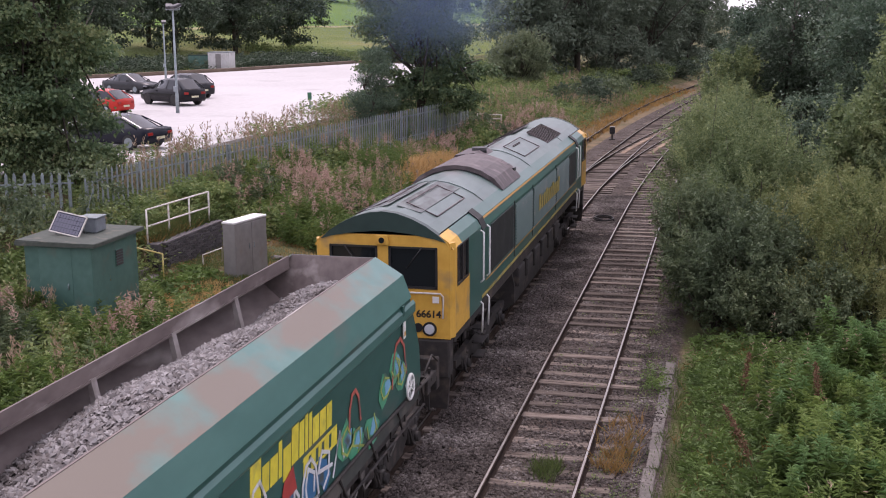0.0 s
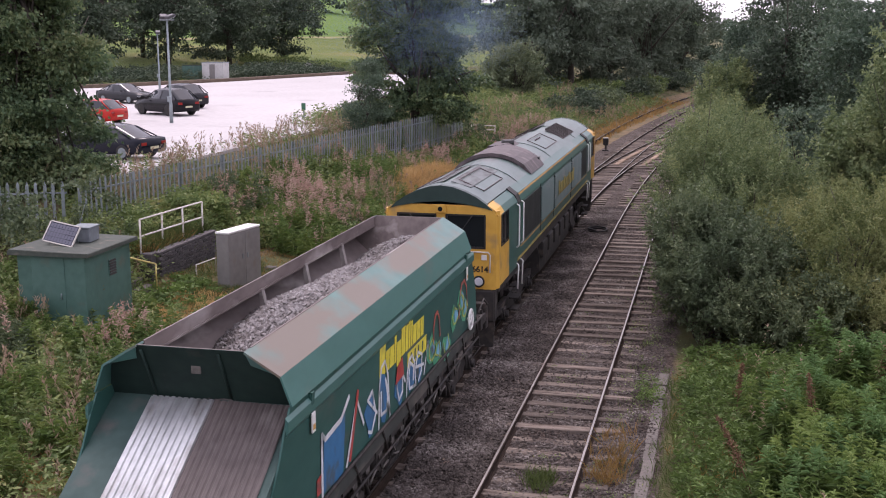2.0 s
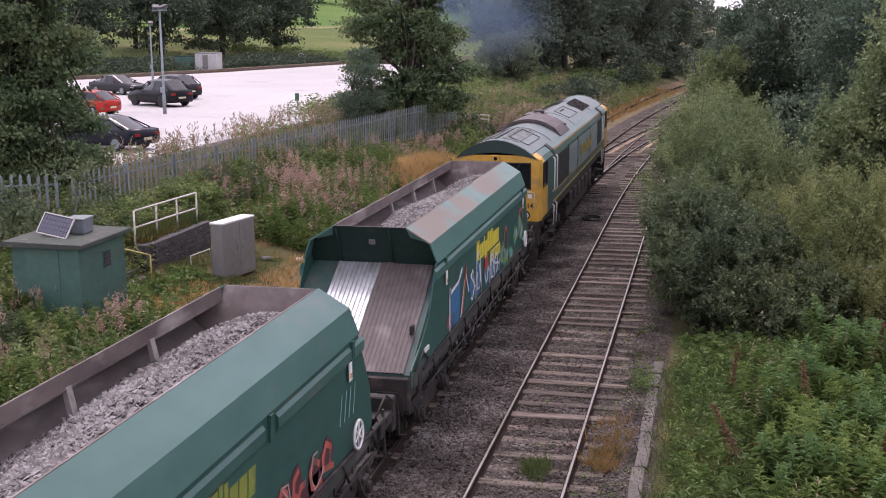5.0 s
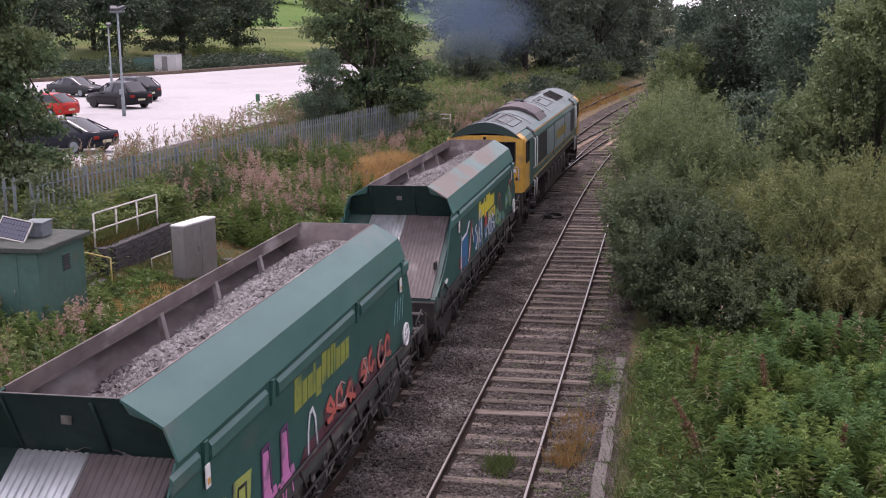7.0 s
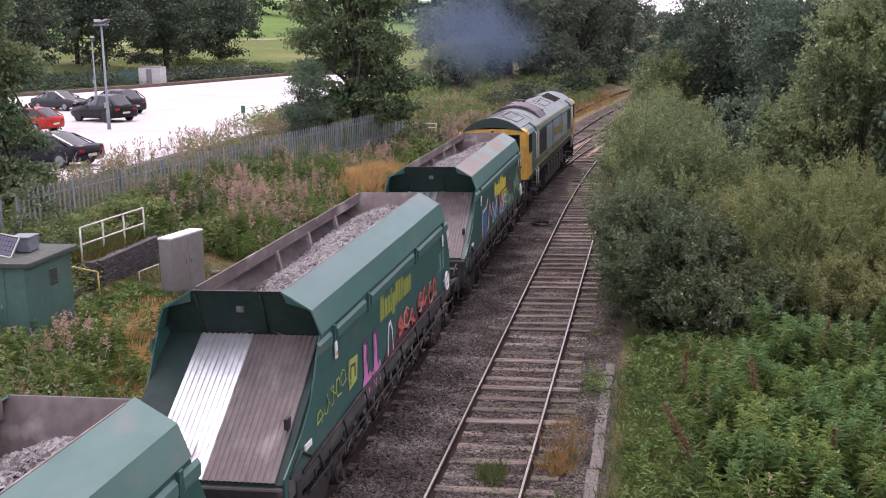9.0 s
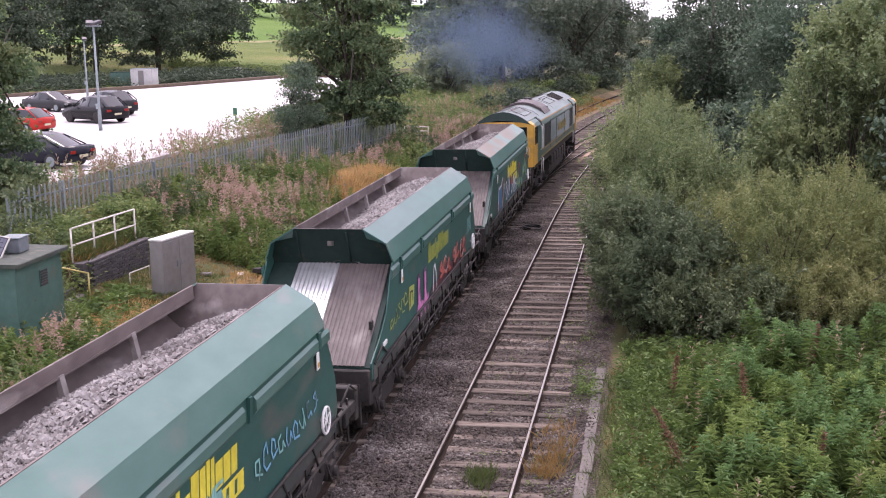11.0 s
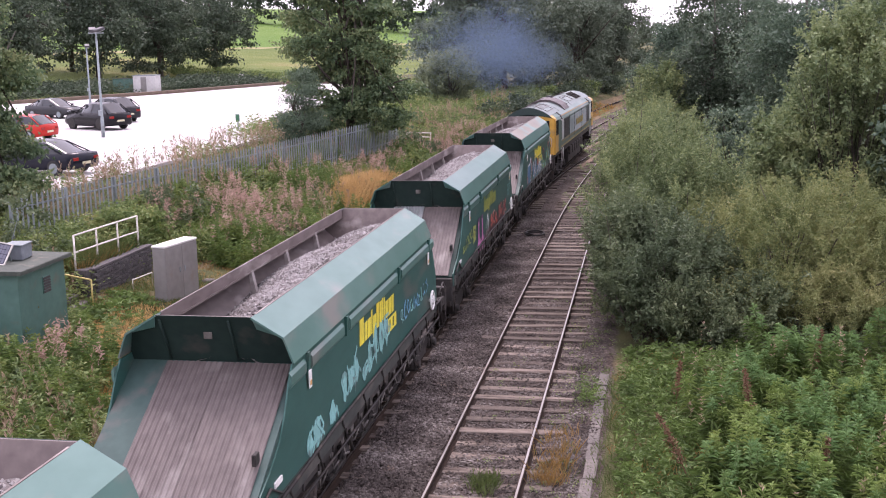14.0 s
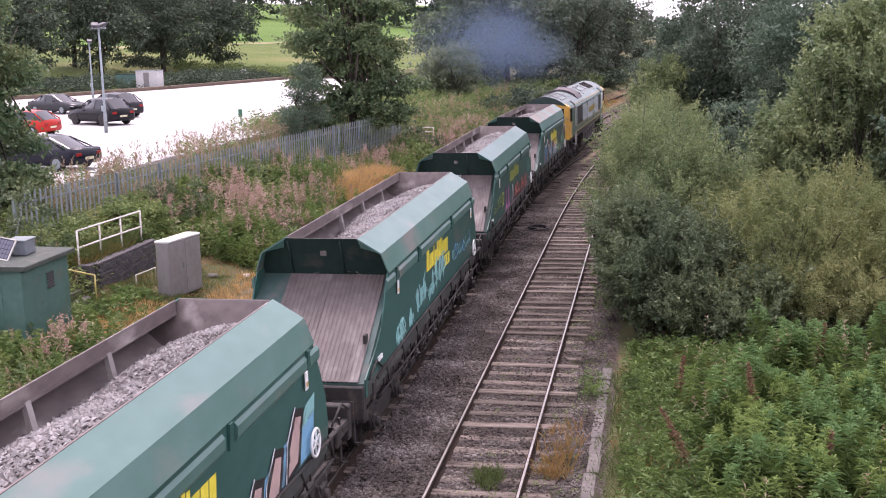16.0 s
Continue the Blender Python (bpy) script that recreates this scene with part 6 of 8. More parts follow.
def shed():
    t = thing("storage_shed", "small pale grey metal shed at the car park edge", "shed", m=pose(-52.6, 117, 2.16, 0, 0, 4))
    bm = bmesh.new()
    box(bm, -1.2, 1.2, -0.9, 0.9, 0, 1.9, 0.02)
    part("wall", bm, SHED_WHITE, t)
    for k in range(7):
        bm = bmesh.new()
        box(bm, -1.15 + k * 0.38, -1.1 + k * 0.38, -0.915, -0.9, 0.05, 1.85)
        part("wall_rib", bm, SHED_WHITE, t)
    bm = bmesh.new()
    box(bm, -1.25, 1.25, -0.95, 0.95, 1.9, 1.97, 0.01)
    part("roof", bm, GALV, t)
    bm = bmesh.new()
    box(bm, -0.35, 0.25, -0.93, -0.9, 0.05, 1.75)
    part("door", bm, GREY_BOX, t)
    t = thing("skip_container", "dark green metal container beside the shed", "container", m=pose(-55.3, 118, 2.16, 0, 0, 4))
    bm = bmesh.new()
    prism(bm, [(-1.3, 0.1), (-1.3, 1.55), (1.3, 1.55), (1.3, 0.1)], 'y', -0.8, 0.8)
    part("body", bm, HUT_GREEN, t)
    for k in range(5):
        bm = bmesh.new()
        box(bm, -1.2 + k * 0.55, -1.1 + k * 0.55, -0.83, -0.8, 0.1, 1.5)
        part("rib", bm, HUT_GREEN, t)
    bm = bmesh.new()
    box(bm, -1.33, 1.33, -0.83, 0.83, 1.55, 1.6, 0.01)
    part("lid", bm, DARK_GREEN, t)
    t = thing("notice_post", "small green notice on a short post", "sign", m=pose(-24.4, 66.9, 2.1))
    bm = bmesh.new()
    box(bm, -0.04, 0.04, -0.04, 0.04, 0, 0.9)
    part("post", bm, GALV, t)
    bm = bmesh.new()
    box(bm, -0.13, 0.13, -0.07, -0.041, 0.55, 1.0, 0.01)
    part("board", bm, SIGN_GREEN, t)
    t = thing("white_sign", "small white and blue sign at the field edge", "sign", m=pose(-50.2, 139.5, 2.16))
    bm = bmesh.new()
    box(bm, -0.4, 0.4, -0.03, 0.03, 0.4, 1.3, 0.02)
    part("board", bm, WHITE, t)
    bm = bmesh.new()
    box(bm, -0.3, 0.3, -0.04, -0.031, 0.5, 0.85)
    part("blue_field", bm, SIGN_BLUE, t)
    bm = bmesh.new()
    box(bm, -0.05, 0.05, -0.03, 0.03, 0, 0.4)
    part("post", bm, GALV, t)


SIGN_GREEN = plain("green_sign_paint", (0.02, 0.12, 0.06), 0.4)
SIGN_BLUE = plain("blue_sign_paint", (0.04, 0.15, 0.35), 0.4)


def dwarf_signal():
    t = thing("ground_signal", "small black ground signal beside the line", "signal", m=pose(-6.75, 74, -0.15))
    bm = bmesh.new()
    box(bm, -0.06, 0.06, -0.06, 0.06, 0, 0.35)
    box(bm, -0.2, 0.2, -0.2, 0.2, 0, 0.06)
    part("stand", bm, CHASSIS, t)
    bm = bmesh.new()
    box(bm, -0.17, 0.17, -0.1, 0.1, 0.35, 0.8, 0.03)
    h = part("head", bm, BLACK, t)
    for x, z in ((-0.07, 0.48), (0.07, 0.48), (0.07, 0.66)):
        bm = bmesh.new()
        tube(bm, [(x, -0.1, z), (x, -0.16, z)], 0.05, 12)
        part("lens_hood", bm, CHASSIS, h)
    bm = bmesh.new()
    box(bm, -0.16, 0.16, -0.08, 0.08, 0.802, 0.84)
    part("cap", bm, CREAM, t)


def trough_and_odds():
    rng = random.Random(4)
    t = thing("cable_trough", "weathered concrete cable trough lids beside the line", "cable trough", kind="structure")
    me = None
    for k in range(24):
        if me is None:
            bm = bmesh.new()
            box(bm, -0.11, 0.11, -0.44, 0.44, -0.12, 0.0, 0.012)
            ob = part("trough_lid", bm, CONCRETE, t)
            me = ob.data
        else:
            ob = new("trough_lid", me)
            ob.parent = t
        y = 4.0 + k * 0.905
        ob.matrix_basis = pose(-1.1 + 0.008 * y + rng.uniform(-0.02, 0.02), y, -0.11 + rng.uniform(-0.03, 0.02), rng.uniform(-1.2, 1.2), rng.uniform(-2, 2), rng.uniform(-1.5, 1.5))
    for x, y, sx, sy, sz, rz, m in ((-13.1, 32.6, 0.2, 0.15, 0.09, 20, CONCRETE), (-12.3, 33.4, 0.14, 0.11, 0.07, 60, WHITE), (-14.0, 31.9, 0.5, 0.3, 0.05, 10, CONCRETE),
                                    (-11.6, 26.6, 0.22, 0.12, 0.06, -30, WHITE), (-4.45, 19.0, 0.14, 0.2, 0.04, 15, PLANK), (-4.5, 16.2, 0.12, 0.22, 0.04, 70, PLANK), (-4.4, 24.1, 0.1, 0.2, 0.04, 35, PLANK)):
        stone = thing("rubble_piece", "pale broken lump of concrete" if m is WHITE else "flat broken slab lying on the ground", "rubble", "rubble by the line")
        bm = bmesh.new()
        bmesh.ops.create_icosphere(bm, subdivisions=2, radius=1.0)
        for v in bm.verts:
            v.co += Vector([noise.noise(v.co * 1.7 + Vector((x, y, i))) * 0.35 for i in range(3)])
            v.co = Vector((v.co.x * sx, v.co.y * sy, v.co.z * sz))
        part("lump", bm, m, stone)
        stone.matrix_basis = pose(x, y, float(height(x, y)) + sz * 0.4, 0, 0, rz)
    t = thing("cable_coil", "dark cut timber and cable lying by the rail", "debris", m=pose(-4.2, 43.4, -0.1))
    bm = bmesh.new()
    tube(bm, [(0.35 * math.cos(a), 0.5 * math.sin(a), 0.03 + 0.01 * a) for a in np.linspace(0, 11, 40)], 0.03, 6)
    part("loop", bm, RUBBER, t)
    # dark timbers stacked at the foot of the bank
    for k in range(4):
        t = thing("old_sleeper", "dark discarded timber lying in dry grass", "timber", "discarded timbers", pose(-11.4 - 0.2 * k, 34.2 + 0.9 * k, 0.18 + 0.05 * (k % 2), 0, 3, 62 + 9 * k))
        bm = bmesh.new()
        box(bm, -0.9, 0.9, -0.12, 0.12, -0.07, 0.07, 0.015)
        part("timber", bm, CHASSIS, t)
    t = thing("barrier_frame", "low white tubular frame standing in bank weeds", "barrier", m=pose(-14.0, 70.4, float(height(-14.0, 70.4)), 0, 0, -12))
    for z in (1.05, 1.3):
        bm = bmesh.new()
        tube(bm, [(-0.85, 0, z), (0.85, 0, z)], 0.035, 8)
        part("bar", bm, CREAM, t)
    for x in (-0.8, 0.8):
        bm = bmesh.new()
        tube(bm, [(x, 0, -0.1), (x, 0, 1.33)], 0.035, 8)
        part("post", bm, CREAM, t)
    t = thing("white_boulder", "pale block in the scrub beside the far line", "rubble", m=pose(-9.2, 122, 0.2))
    bm = bmesh.new()
    bmesh.ops.create_icosphere(bm, subdivisions=2, radius=0.8)
    for v in bm.verts:
        v.co += v.co * noise.noise(v.co * 1.3) * 0.4
    part("block", bm, WHITE, t)


MORTAR_DARK = surface('sooty_mortar', (0.07, 0.065, 0.06), (0.13, 0.12, 0.115), 0.9, 0, 25, 2, bump=0.4)


def brick_wall():
    t = thing("retaining_wall", "dark brick retaining wall with grey joints", "wall", kind="structure")
    bm = bmesh.new()
    box(bm, -15.42, -15.215, 29.42, 33.3, -0.1, 1.17)
    box(bm, -15.6, -15.42, 29.42, 29.6, -0.1, 1.17)
    part("mortar_core", bm, MORTAR_DARK, t)
    bm = bmesh.new()
    box(bm, -15.45, -15.16, 29.42, 33.3, 1.174, 1.25, 0.012)
    part("coping", bm, BRICK, t, "dark brick coping")
    bm = bmesh.new()
    box(bm, -0.05, 0.05, -0.107, 0.107, -0.0325, 0.0325, 0.006)
    first = part("brick", bm, BRICK, t)
    me, rng = first.data, random.Random(2)
    todo = []
    for c in range(16):
        z = 0.0 + c * 0.075
        for k in range(17):
            y = 29.53 + k * 0.225 + (0.112 if c % 2 else 0)
            if y < 33.2:
                todo.append(pose(-15.2 + rng.uniform(-0.006, 0.006), y, z, 0, 0, rng.uniform(-1, 1)))
    for i, m in enumerate(todo[:290]):
        ob = first if i == 0 else new("brick", me)
        ob.parent = t
        ob.matrix_basis = m
    p = thing("brick_pier", "dark brick pier at the wall's end", "pier", kind="structure")
    bm = bmesh.new()
    box(bm, -15.6, -15.25, 29.12, 29.40, -0.1, 1.25, 0.01)
    part("core", bm, BRICK, p)


relay_hut()
cabinet()
white_rails()
lamp_post(-30.75, 62, 5.9, "tall grey lamp post with twin floodlights", 2)
lamp_post(-48.1, 95, 5.0, "slender grey lamp post with one small lamp", 1)
palisade()
car((0.012, 0.014, 0.022), "dark blue saloon car parked behind weeds", -24.9, 44.4, 78, "saloon")
car((0.42, 0.03, 0.02), "bright red hatchback parked under the trees", -34.9, 60.3, 82, "hatch")
car((0.012, 0.012, 0.014), "black sport utility car parked on pale ground", -34.2, 68.4, 62, "suv")
car((0.02, 0.021, 0.024), "dark grey sport utility car parked behind another", -36.5, 74.8, 62, "suv")
car((0.035, 0.037, 0.04), "dark grey saloon car parked near the edge", -43.0, 79.3, -112, "saloon")
car((0.6, 0.6, 0.6), "white hatchback half hidden by a tree", -29.5, 47.8, 80, "hatch")
shed()
dwarf_signal()
trough_and_odds()
brick_wall()


# ---------------------------------------------------------------- trees, bushes and weeds
def crown_points(lobes, count, clump, rng, shell=0.5):
    """Leaf places for a crown: boughs over the lobes (x, y, z, rx, ry, rz), sprays over each bough, leaves in each spray."""
    lobes = np.array(lobes, float)
    wt = (lobes[:, 3] * lobes[:, 4] * lobes[:, 5]) ** (2 / 3)
    nb = 15 * len(lobes)
    of = rng.choice(len(lobes), nb, p=wt / wt.sum())
    bd = unit(rng.normal(size=(nb, 3)))
    bc = lobes[of, :3] + bd * lobes[of, 3:] * rng.uniform(0.55, 0.92, (nb, 1))
    br = lobes[of, 3:] * rng.uniform(0.26, 0.46, (nb, 1)) * np.array([1, 1, 0.75])
    per = 26
    n = max(1, count // per)
    pick = rng.choice(nb, n)
    d = unit(rng.normal(size=(n, 3)) + bd[pick] * 0.5 + np.array([0, 0, 0.4]))
    c = bc[pick] + d * br[pick] * (shell + (1.05 - shell) * rng.random((n, 1)) ** 0.6)
    spread = clump * rng.uniform(0.45, 1.2, (n, 1, 1))
    q = c[:, None] + rng.normal(size=(n, per, 3)) * spread * np.array([1, 1, 0.42])
    out = d[:, None] * 0.7 + rng.normal(size=(n, per, 3)) * 0.7 + np.array([0, 0, 0.1])
    return q.reshape(-1, 3), out.reshape(-1, 3)


def tree(name, label, x, y, lobes, leaf, count, size, mat, seed, clump=0.4, trunk=0.2, category="tree", group="", droop=0.25, base=None):
    """Tapered trunk and limbs under a crown of many separate leaves. Lobes are relative to the foot."""
    rng = np.random.default_rng(seed)
    z = float(height(x, y)) if base is None else base
    t = thing(name, label, category, group, pose(x, y, z))
    bm = bmesh.new()
    top = max(l[2] for l in lobes)
    wob = [(rng.uniform(-0.15, 0.15) * k, rng.uniform(-0.15, 0.15) * k, top * k / 4) for k in range(5)]
    wob[0] = (0, 0, -0.2)
    tube(bm, wob, [trunk * (1.15 - 0.2 * k) for k in range(5)], 8)
    for l in lobes:
        for _ in range(3):
            s = wob[rng.integers(1, 4)]
            e = np.array(l[:3]) + rng.normal(size=3) * np.array(l[3:]) * 0.45
            mid = (np.array(s) + e) / 2 + rng.normal(size=3) * 0.15
            tube(bm, [s, tuple(mid), tuple(e)], [trunk * 0.42, trunk * 0.26, trunk * 0.07], 6)
    part("trunk", bm, BARK, t)
    p, d = crown_points(lobes, count, clump, rng)
    v, f = leaves(p, d, size[0], size[1], rng, droop)
    soup("crown", v, f, [mat], t)
    return t


def willow_bush(label, x, y, lobes, stems, per, size, mat, seed, lean=0.35, category="bush"):
    """A bush of upright shoots, each set with narrow leaves, over bare lower stems."""
    rng = np.random.default_rng(seed)
    z = float(height(x, y))
    t = thing("willow_bush", label, category, "willow scrub beside the line", pose(x, y, z))
    lob = np.array(lobes, float)
    wt = (lob[:, 3] * lob[:, 4] * lob[:, 5]) ** (2 / 3)
    fan = 8                        # shoots spring in fans from boughs, with gaps between
    nb = stems // fan
    of = rng.choice(len(lob), nb, p=wt / wt.sum())
    bd = unit(rng.normal(size=(nb, 3)) + np.array([0, 0, 0.25]))
    root = lob[of, :3] + bd * lob[of, 3:] * rng.uniform(0.3, 0.9, (nb, 1)) ** 0.7
    axis = unit(bd * (0.3 + lean) + np.array([0, 0, 0.95]) + rng.normal(0, 0.16, (nb, 3)))
    pick = np.repeat(of, fan)
    stems = nb * fan
    grow = unit(np.repeat(axis, fan, 0) + rng.normal(0, 0.3, (stems, 3)))
    ln = rng.uniform(0.35, 1.0, (stems, 1)) * (0.4 + 0.22 * lob[pick, 5:6])
    ln = ln * np.where(rng.random((stems, 1)) < 0.12, 1.7, 1.0)     # a few leading shoots stand clear
    tip = np.repeat(root, fan, 0) + rng.normal(0, 0.09, (stems, 3)) + grow * ln
    u = rng.random((stems, per, 1)) ** 1.25
    c = tip[:, None] - grow[:, None] * ln[:, None] * u + rng.normal(size=(stems, per, 3)) * 0.03
    way = grow[:, None] * 0.6 + rng.normal(size=(stems, per, 3)) * 0.55
    v, f = leaves(c.reshape(-1, 3), way.reshape(-1, 3), size[0], size[1], rng, 0.2)
    soup("leafage", v, f, [mat], t)
    bm = bmesh.new()
    for i in range(0, stems, max(1, stems // 70)):
        l = lob[pick[i]]
        root = np.array([l[0] * 0.5 + rng.normal(0, 0.3), l[1] * 0.5 + rng.normal(0, 0.4), -0.1])
        mid = (root + tip[i]) / 2 + np.array([rng.normal(0, 0.15), rng.normal(0, 0.15), 0.25])
        tube(bm, [tuple(root), tuple(mid), tuple(tip[i])], [0.03, 0.018, 0.006], 5)
    part("stem_growth", bm, BARK, t)
    return t


def weeds(name, label, count, region, tall, per, size, mat, seed, spread=0.12, up=0.55, hug=1.0):
    """Stand of leafy stems over a region of the ground. region(rng, n) gives x, y."""
    rng = np.random.default_rng(seed)
    x, y = region(rng, count)
    k = len(x)
    h = tall * rng.uniform(0.55, 1.2, k)
    z = height(x, y)
    lean = rng.normal(0, 0.12, (k, 2))
    u = rng.random((k, per)) ** hug
    c = np.stack([x[:, None] + lean[:, :1] * u * h[:, None] + rng.normal(0, spread, (k, per)) * (1.1 - u * 0.8), y[:, None] + lean[:, 1:] * u * h[:, None] + rng.normal(0, spread, (k, per)) * (1.1 - u * 0.8), z[:, None] + u * h[:, None]], -1)
    a = rng.uniform(0, 6.283, (k, per))
    way = np.stack([np.cos(a), np.sin(a), np.full_like(a, up) + rng.normal(0, 0.25, a.shape)], -1)
    v, f = leaves(c.reshape(-1, 3), way.reshape(-1, 3), size[0], size[1], rng, 0.2)
    ob = soup(name, v, f, [mat])
    return tagged(ob, label, "plants", kind="stuff")


def blades(name, label, count, region, tall, width, mat, seed, tuft=6):
    rng = np.random.default_rng(seed)
    x, y = region(rng, count)
    x, y = np.repeat(x, tuft) + rng.normal(0, 0.07, len(x) * tuft), np.repeat(y, tuft) + rng.normal(0, 0.07, len(y) * tuft)
    c = np.stack([x, y, height(x, y) - 0.02], -1)
    way = np.stack([rng.normal(0, 0.35, len(x)), rng.normal(0, 0.35, len(x)), np.ones(len(x))], -1)
    v, f = leaves(c, way, tall, width, rng, 0.12)
    ob = soup(name, v, f, [mat])
    return tagged(ob, label, "grass", kind="stuff")


def area(xa, xb, ya, yb, bias=1.0, patch=0.0, scale=0.5, seed=0, curve=True, trodden=True):
    """A region that follows the line's curve, thinned into patches."""
    def pick(rng, n):
        y = ya + (yb - ya) * rng.random(n) ** bias
        x = rng.uniform(xa, xb, n)
        if patch:
            keep = np.sin(x * scale * 1.7 + seed) * np.sin(y * scale + seed * 2.1) + 0.5 * np.sin(x * scale * 3.1 - y * scale * 2.3 + seed) > patch - 0.5
            x, y = x[keep], y[keep]
        if curve:
            x = x + np.where(y < 160, 0.0008 * np.clip(y - 43, 0, None) ** 2, 0.0008 * 117 ** 2 + 0.187 * (y - 160))
        if trodden:      # the trodden patch before the wall and cabinet stays short
            keep = ~((x > -15.15) & (x < -10.4) & (y > 27.2) & (y < 35.2))
            keep &= ~((x > -14.2) & (x < -10.6) & (y > 22.5) & (y < 27.3) & (np.sin(x * 2.1) + np.sin(y * 1.7) > -0.6))
            x, y = x[keep], y[keep]
        return x, y
    return pick


def clumps(xa, xb, ya, yb, n):
    """Plants gathered in groups with dark gaps between."""
    def pick(rng, count):
        cx, cy = rng.uniform(xa, xb, n), rng.uniform(ya, yb, n)
        k = rng.integers(0, n, count)
        return cx[k] + rng.normal(0, 0.19, count), cy[k] + rng.normal(0, 0.19, count)
    return pick


def herb_stems(x, y, z, h, per, leaf, rng):
    """Upright stems with arching leaves set round them in a spiral, shorter and steeper to the tip."""
    k = len(x)
    lean = rng.normal(0, 0.1, (k, 2))
    u = 1 - (np.arange(per) / (per - 1))[None] ** 1.35 * np.ones((k, 1)) * 0.92
    a = np.arange(per)[None] * 2.4 + rng.uniform(0, 6.28, (k, 1)) + rng.normal(0, 0.25, (k, per))
    c = np.stack([x[:, None] + lean[:, :1] * u * h[:, None], y[:, None] + lean[:, 1:] * u * h[:, None], z[:, None] + u * h[:, None]], -1)
    way = np.stack([np.cos(a), np.sin(a), 0.12 + 1.5 * np.clip(u - 0.55, 0, 1) ** 1.5 * 2.2 + rng.normal(0, 0.1, a.shape)], -1)
    ln = (leaf[0] * (1 - 0.5 * u ** 5)).reshape(-1)
    v, f = leaves(c.reshape(-1, 3), way.reshape(-1, 3), ln, leaf[1] * (1 - 0.2 * u).reshape(-1), rng, 0.42, 0.12)
    sv = []
    for d in (0.0, 2.1, 4.2):
        sv.append(np.stack([x + 0.006 * math.cos(d), y + 0.006 * math.sin(d), z - 0.03], -1))
        sv.append(np.stack([x + lean[:, 0] * h + 0.003 * math.cos(d), y + lean[:, 1] * h + 0.003 * math.sin(d), z + h], -1))
    sv = np.stack(sv, 1).reshape(-1, 3)
    q = (np.arange(k) * 6)[:, None]
    sf = np.concatenate([q + np.array([w]) for w in ((0, 2, 3), (0, 3, 1), (2, 4, 5), (2, 5, 3), (4, 0, 1), (4, 1, 5))], 1).reshape(-1, 3)
    tip = np.stack([x + lean[:, 0] * h, y + lean[:, 1] * h, z + h], -1)
    index = np.concatenate([np.repeat((u > 0.78).ravel().astype(np.int32), 2), np.zeros(len(sf), np.int32)])
    return join([(v, f), (sv, sf)]), tip, index


def willowherb(label, count, region, tall, mat, seed, leaf=(0.22, 0.04), per=44, young=None):
    rng = np.random.default_rng(seed)
    x, y = region(rng, count)
    swell = 1 + 0.3 * np.sin(x * 1.5 + seed) * np.sin(y * 1.1 + 2 * seed)
    (v, f), _, index = herb_stems(x, y, height(x, y), tall * swell * rng.uniform(0.75, 1.2, len(x)), per, leaf, rng)
    tagged(soup("willowherb_stand", v, f, [mat, young or mat], index=index), label, "plants", kind="stuff")


def dead_dock(x, y, dx, dy, h, seed):
    """A dead dock: one leaning stem, its upper part thick with brown seed."""
    rng = np.random.default_rng(seed)
    t = thing("dead_dock", "leaning dead dock stem thick with brown seed", "plant", "dead docks in the willowherb", pose(x, y, float(height(x, y))))
    end = np.array([dx * h, dy * h, h])
    bm = bmesh.new()
    tube(bm, [(0, 0, -0.05), tuple(end * 0.5 + np.array([0, 0, 0.05])), tuple(end)], [0.012, 0.009, 0.004], 6)
    part("stem", bm, FROND, t)
    u = 0.35 + 0.65 * rng.random(420)
    q = end[None] * u[:, None] + np.array([0, 0, 0.05]) * np.sin(u * 3.1)[:, None] + rng.normal(0, 1, (420, 3)) * (0.05 * (1.25 - u))[:, None]
    v, f = leaves(q, rng.normal(size=q.shape) + end * 0.7, 0.055, 0.026, rng)
    tagged(soup("seed_spike", v, f, [FROND], t), "brown dried seed spike", kind="stuff")


def bank_shrub(x, y, r, h, pink, mat, seed):
    """A mound of leafy stems, domed, with drifts of pinkish seed down at some tips."""
    rng = np.random.default_rng(seed)
    label = "tall green willowherb clump with pinkish seed heads" if pink > 0.3 else "rounded leafy green clump on the bank"
    t = thing("willowherb_clump", label, "plant", "willowherb clumps on the bank", pose(x, y, float(height(x, y))))
    k = int(70 * r * r)
    a, d = rng.uniform(0, 6.283, k), np.sqrt(rng.random(k))
    px, py = r * d * np.cos(a), 1.25 * r * d * np.sin(a)
    hh = h * (1 - 0.6 * d ** 2.5) * rng.uniform(0.72, 1.15, k)
    (v, f), tip, index = herb_stems(px, py, height(px + x, py + y) - float(height(x, y)), hh, 34, (0.2, 0.045), rng)
    soup("leafage", v, f, [mat, LEAF_LIME if mat is WEED_GREEN else mat], t, index=index)
    keep = rng.random(k) < pink * (0.55 + 0.45 * np.sin(a + seed))
    if keep.sum() > 3:
        n = 44
        q = np.repeat(tip[keep], n, 0) + rng.normal(0, 1, (keep.sum() * n, 3)) * np.array([0.03, 0.03, 0.16]) + np.array([0, 0, 0.12])
        v, f = leaves(q, rng.normal(size=q.shape) * np.array([1, 1, 0.6]) + np.array([0, 0, 0.7]), 0.11, 0.034, rng)
        tagged(soup("seed_down", v, f, [SEED], t), "pinkish brown seed heads", kind="stuff")


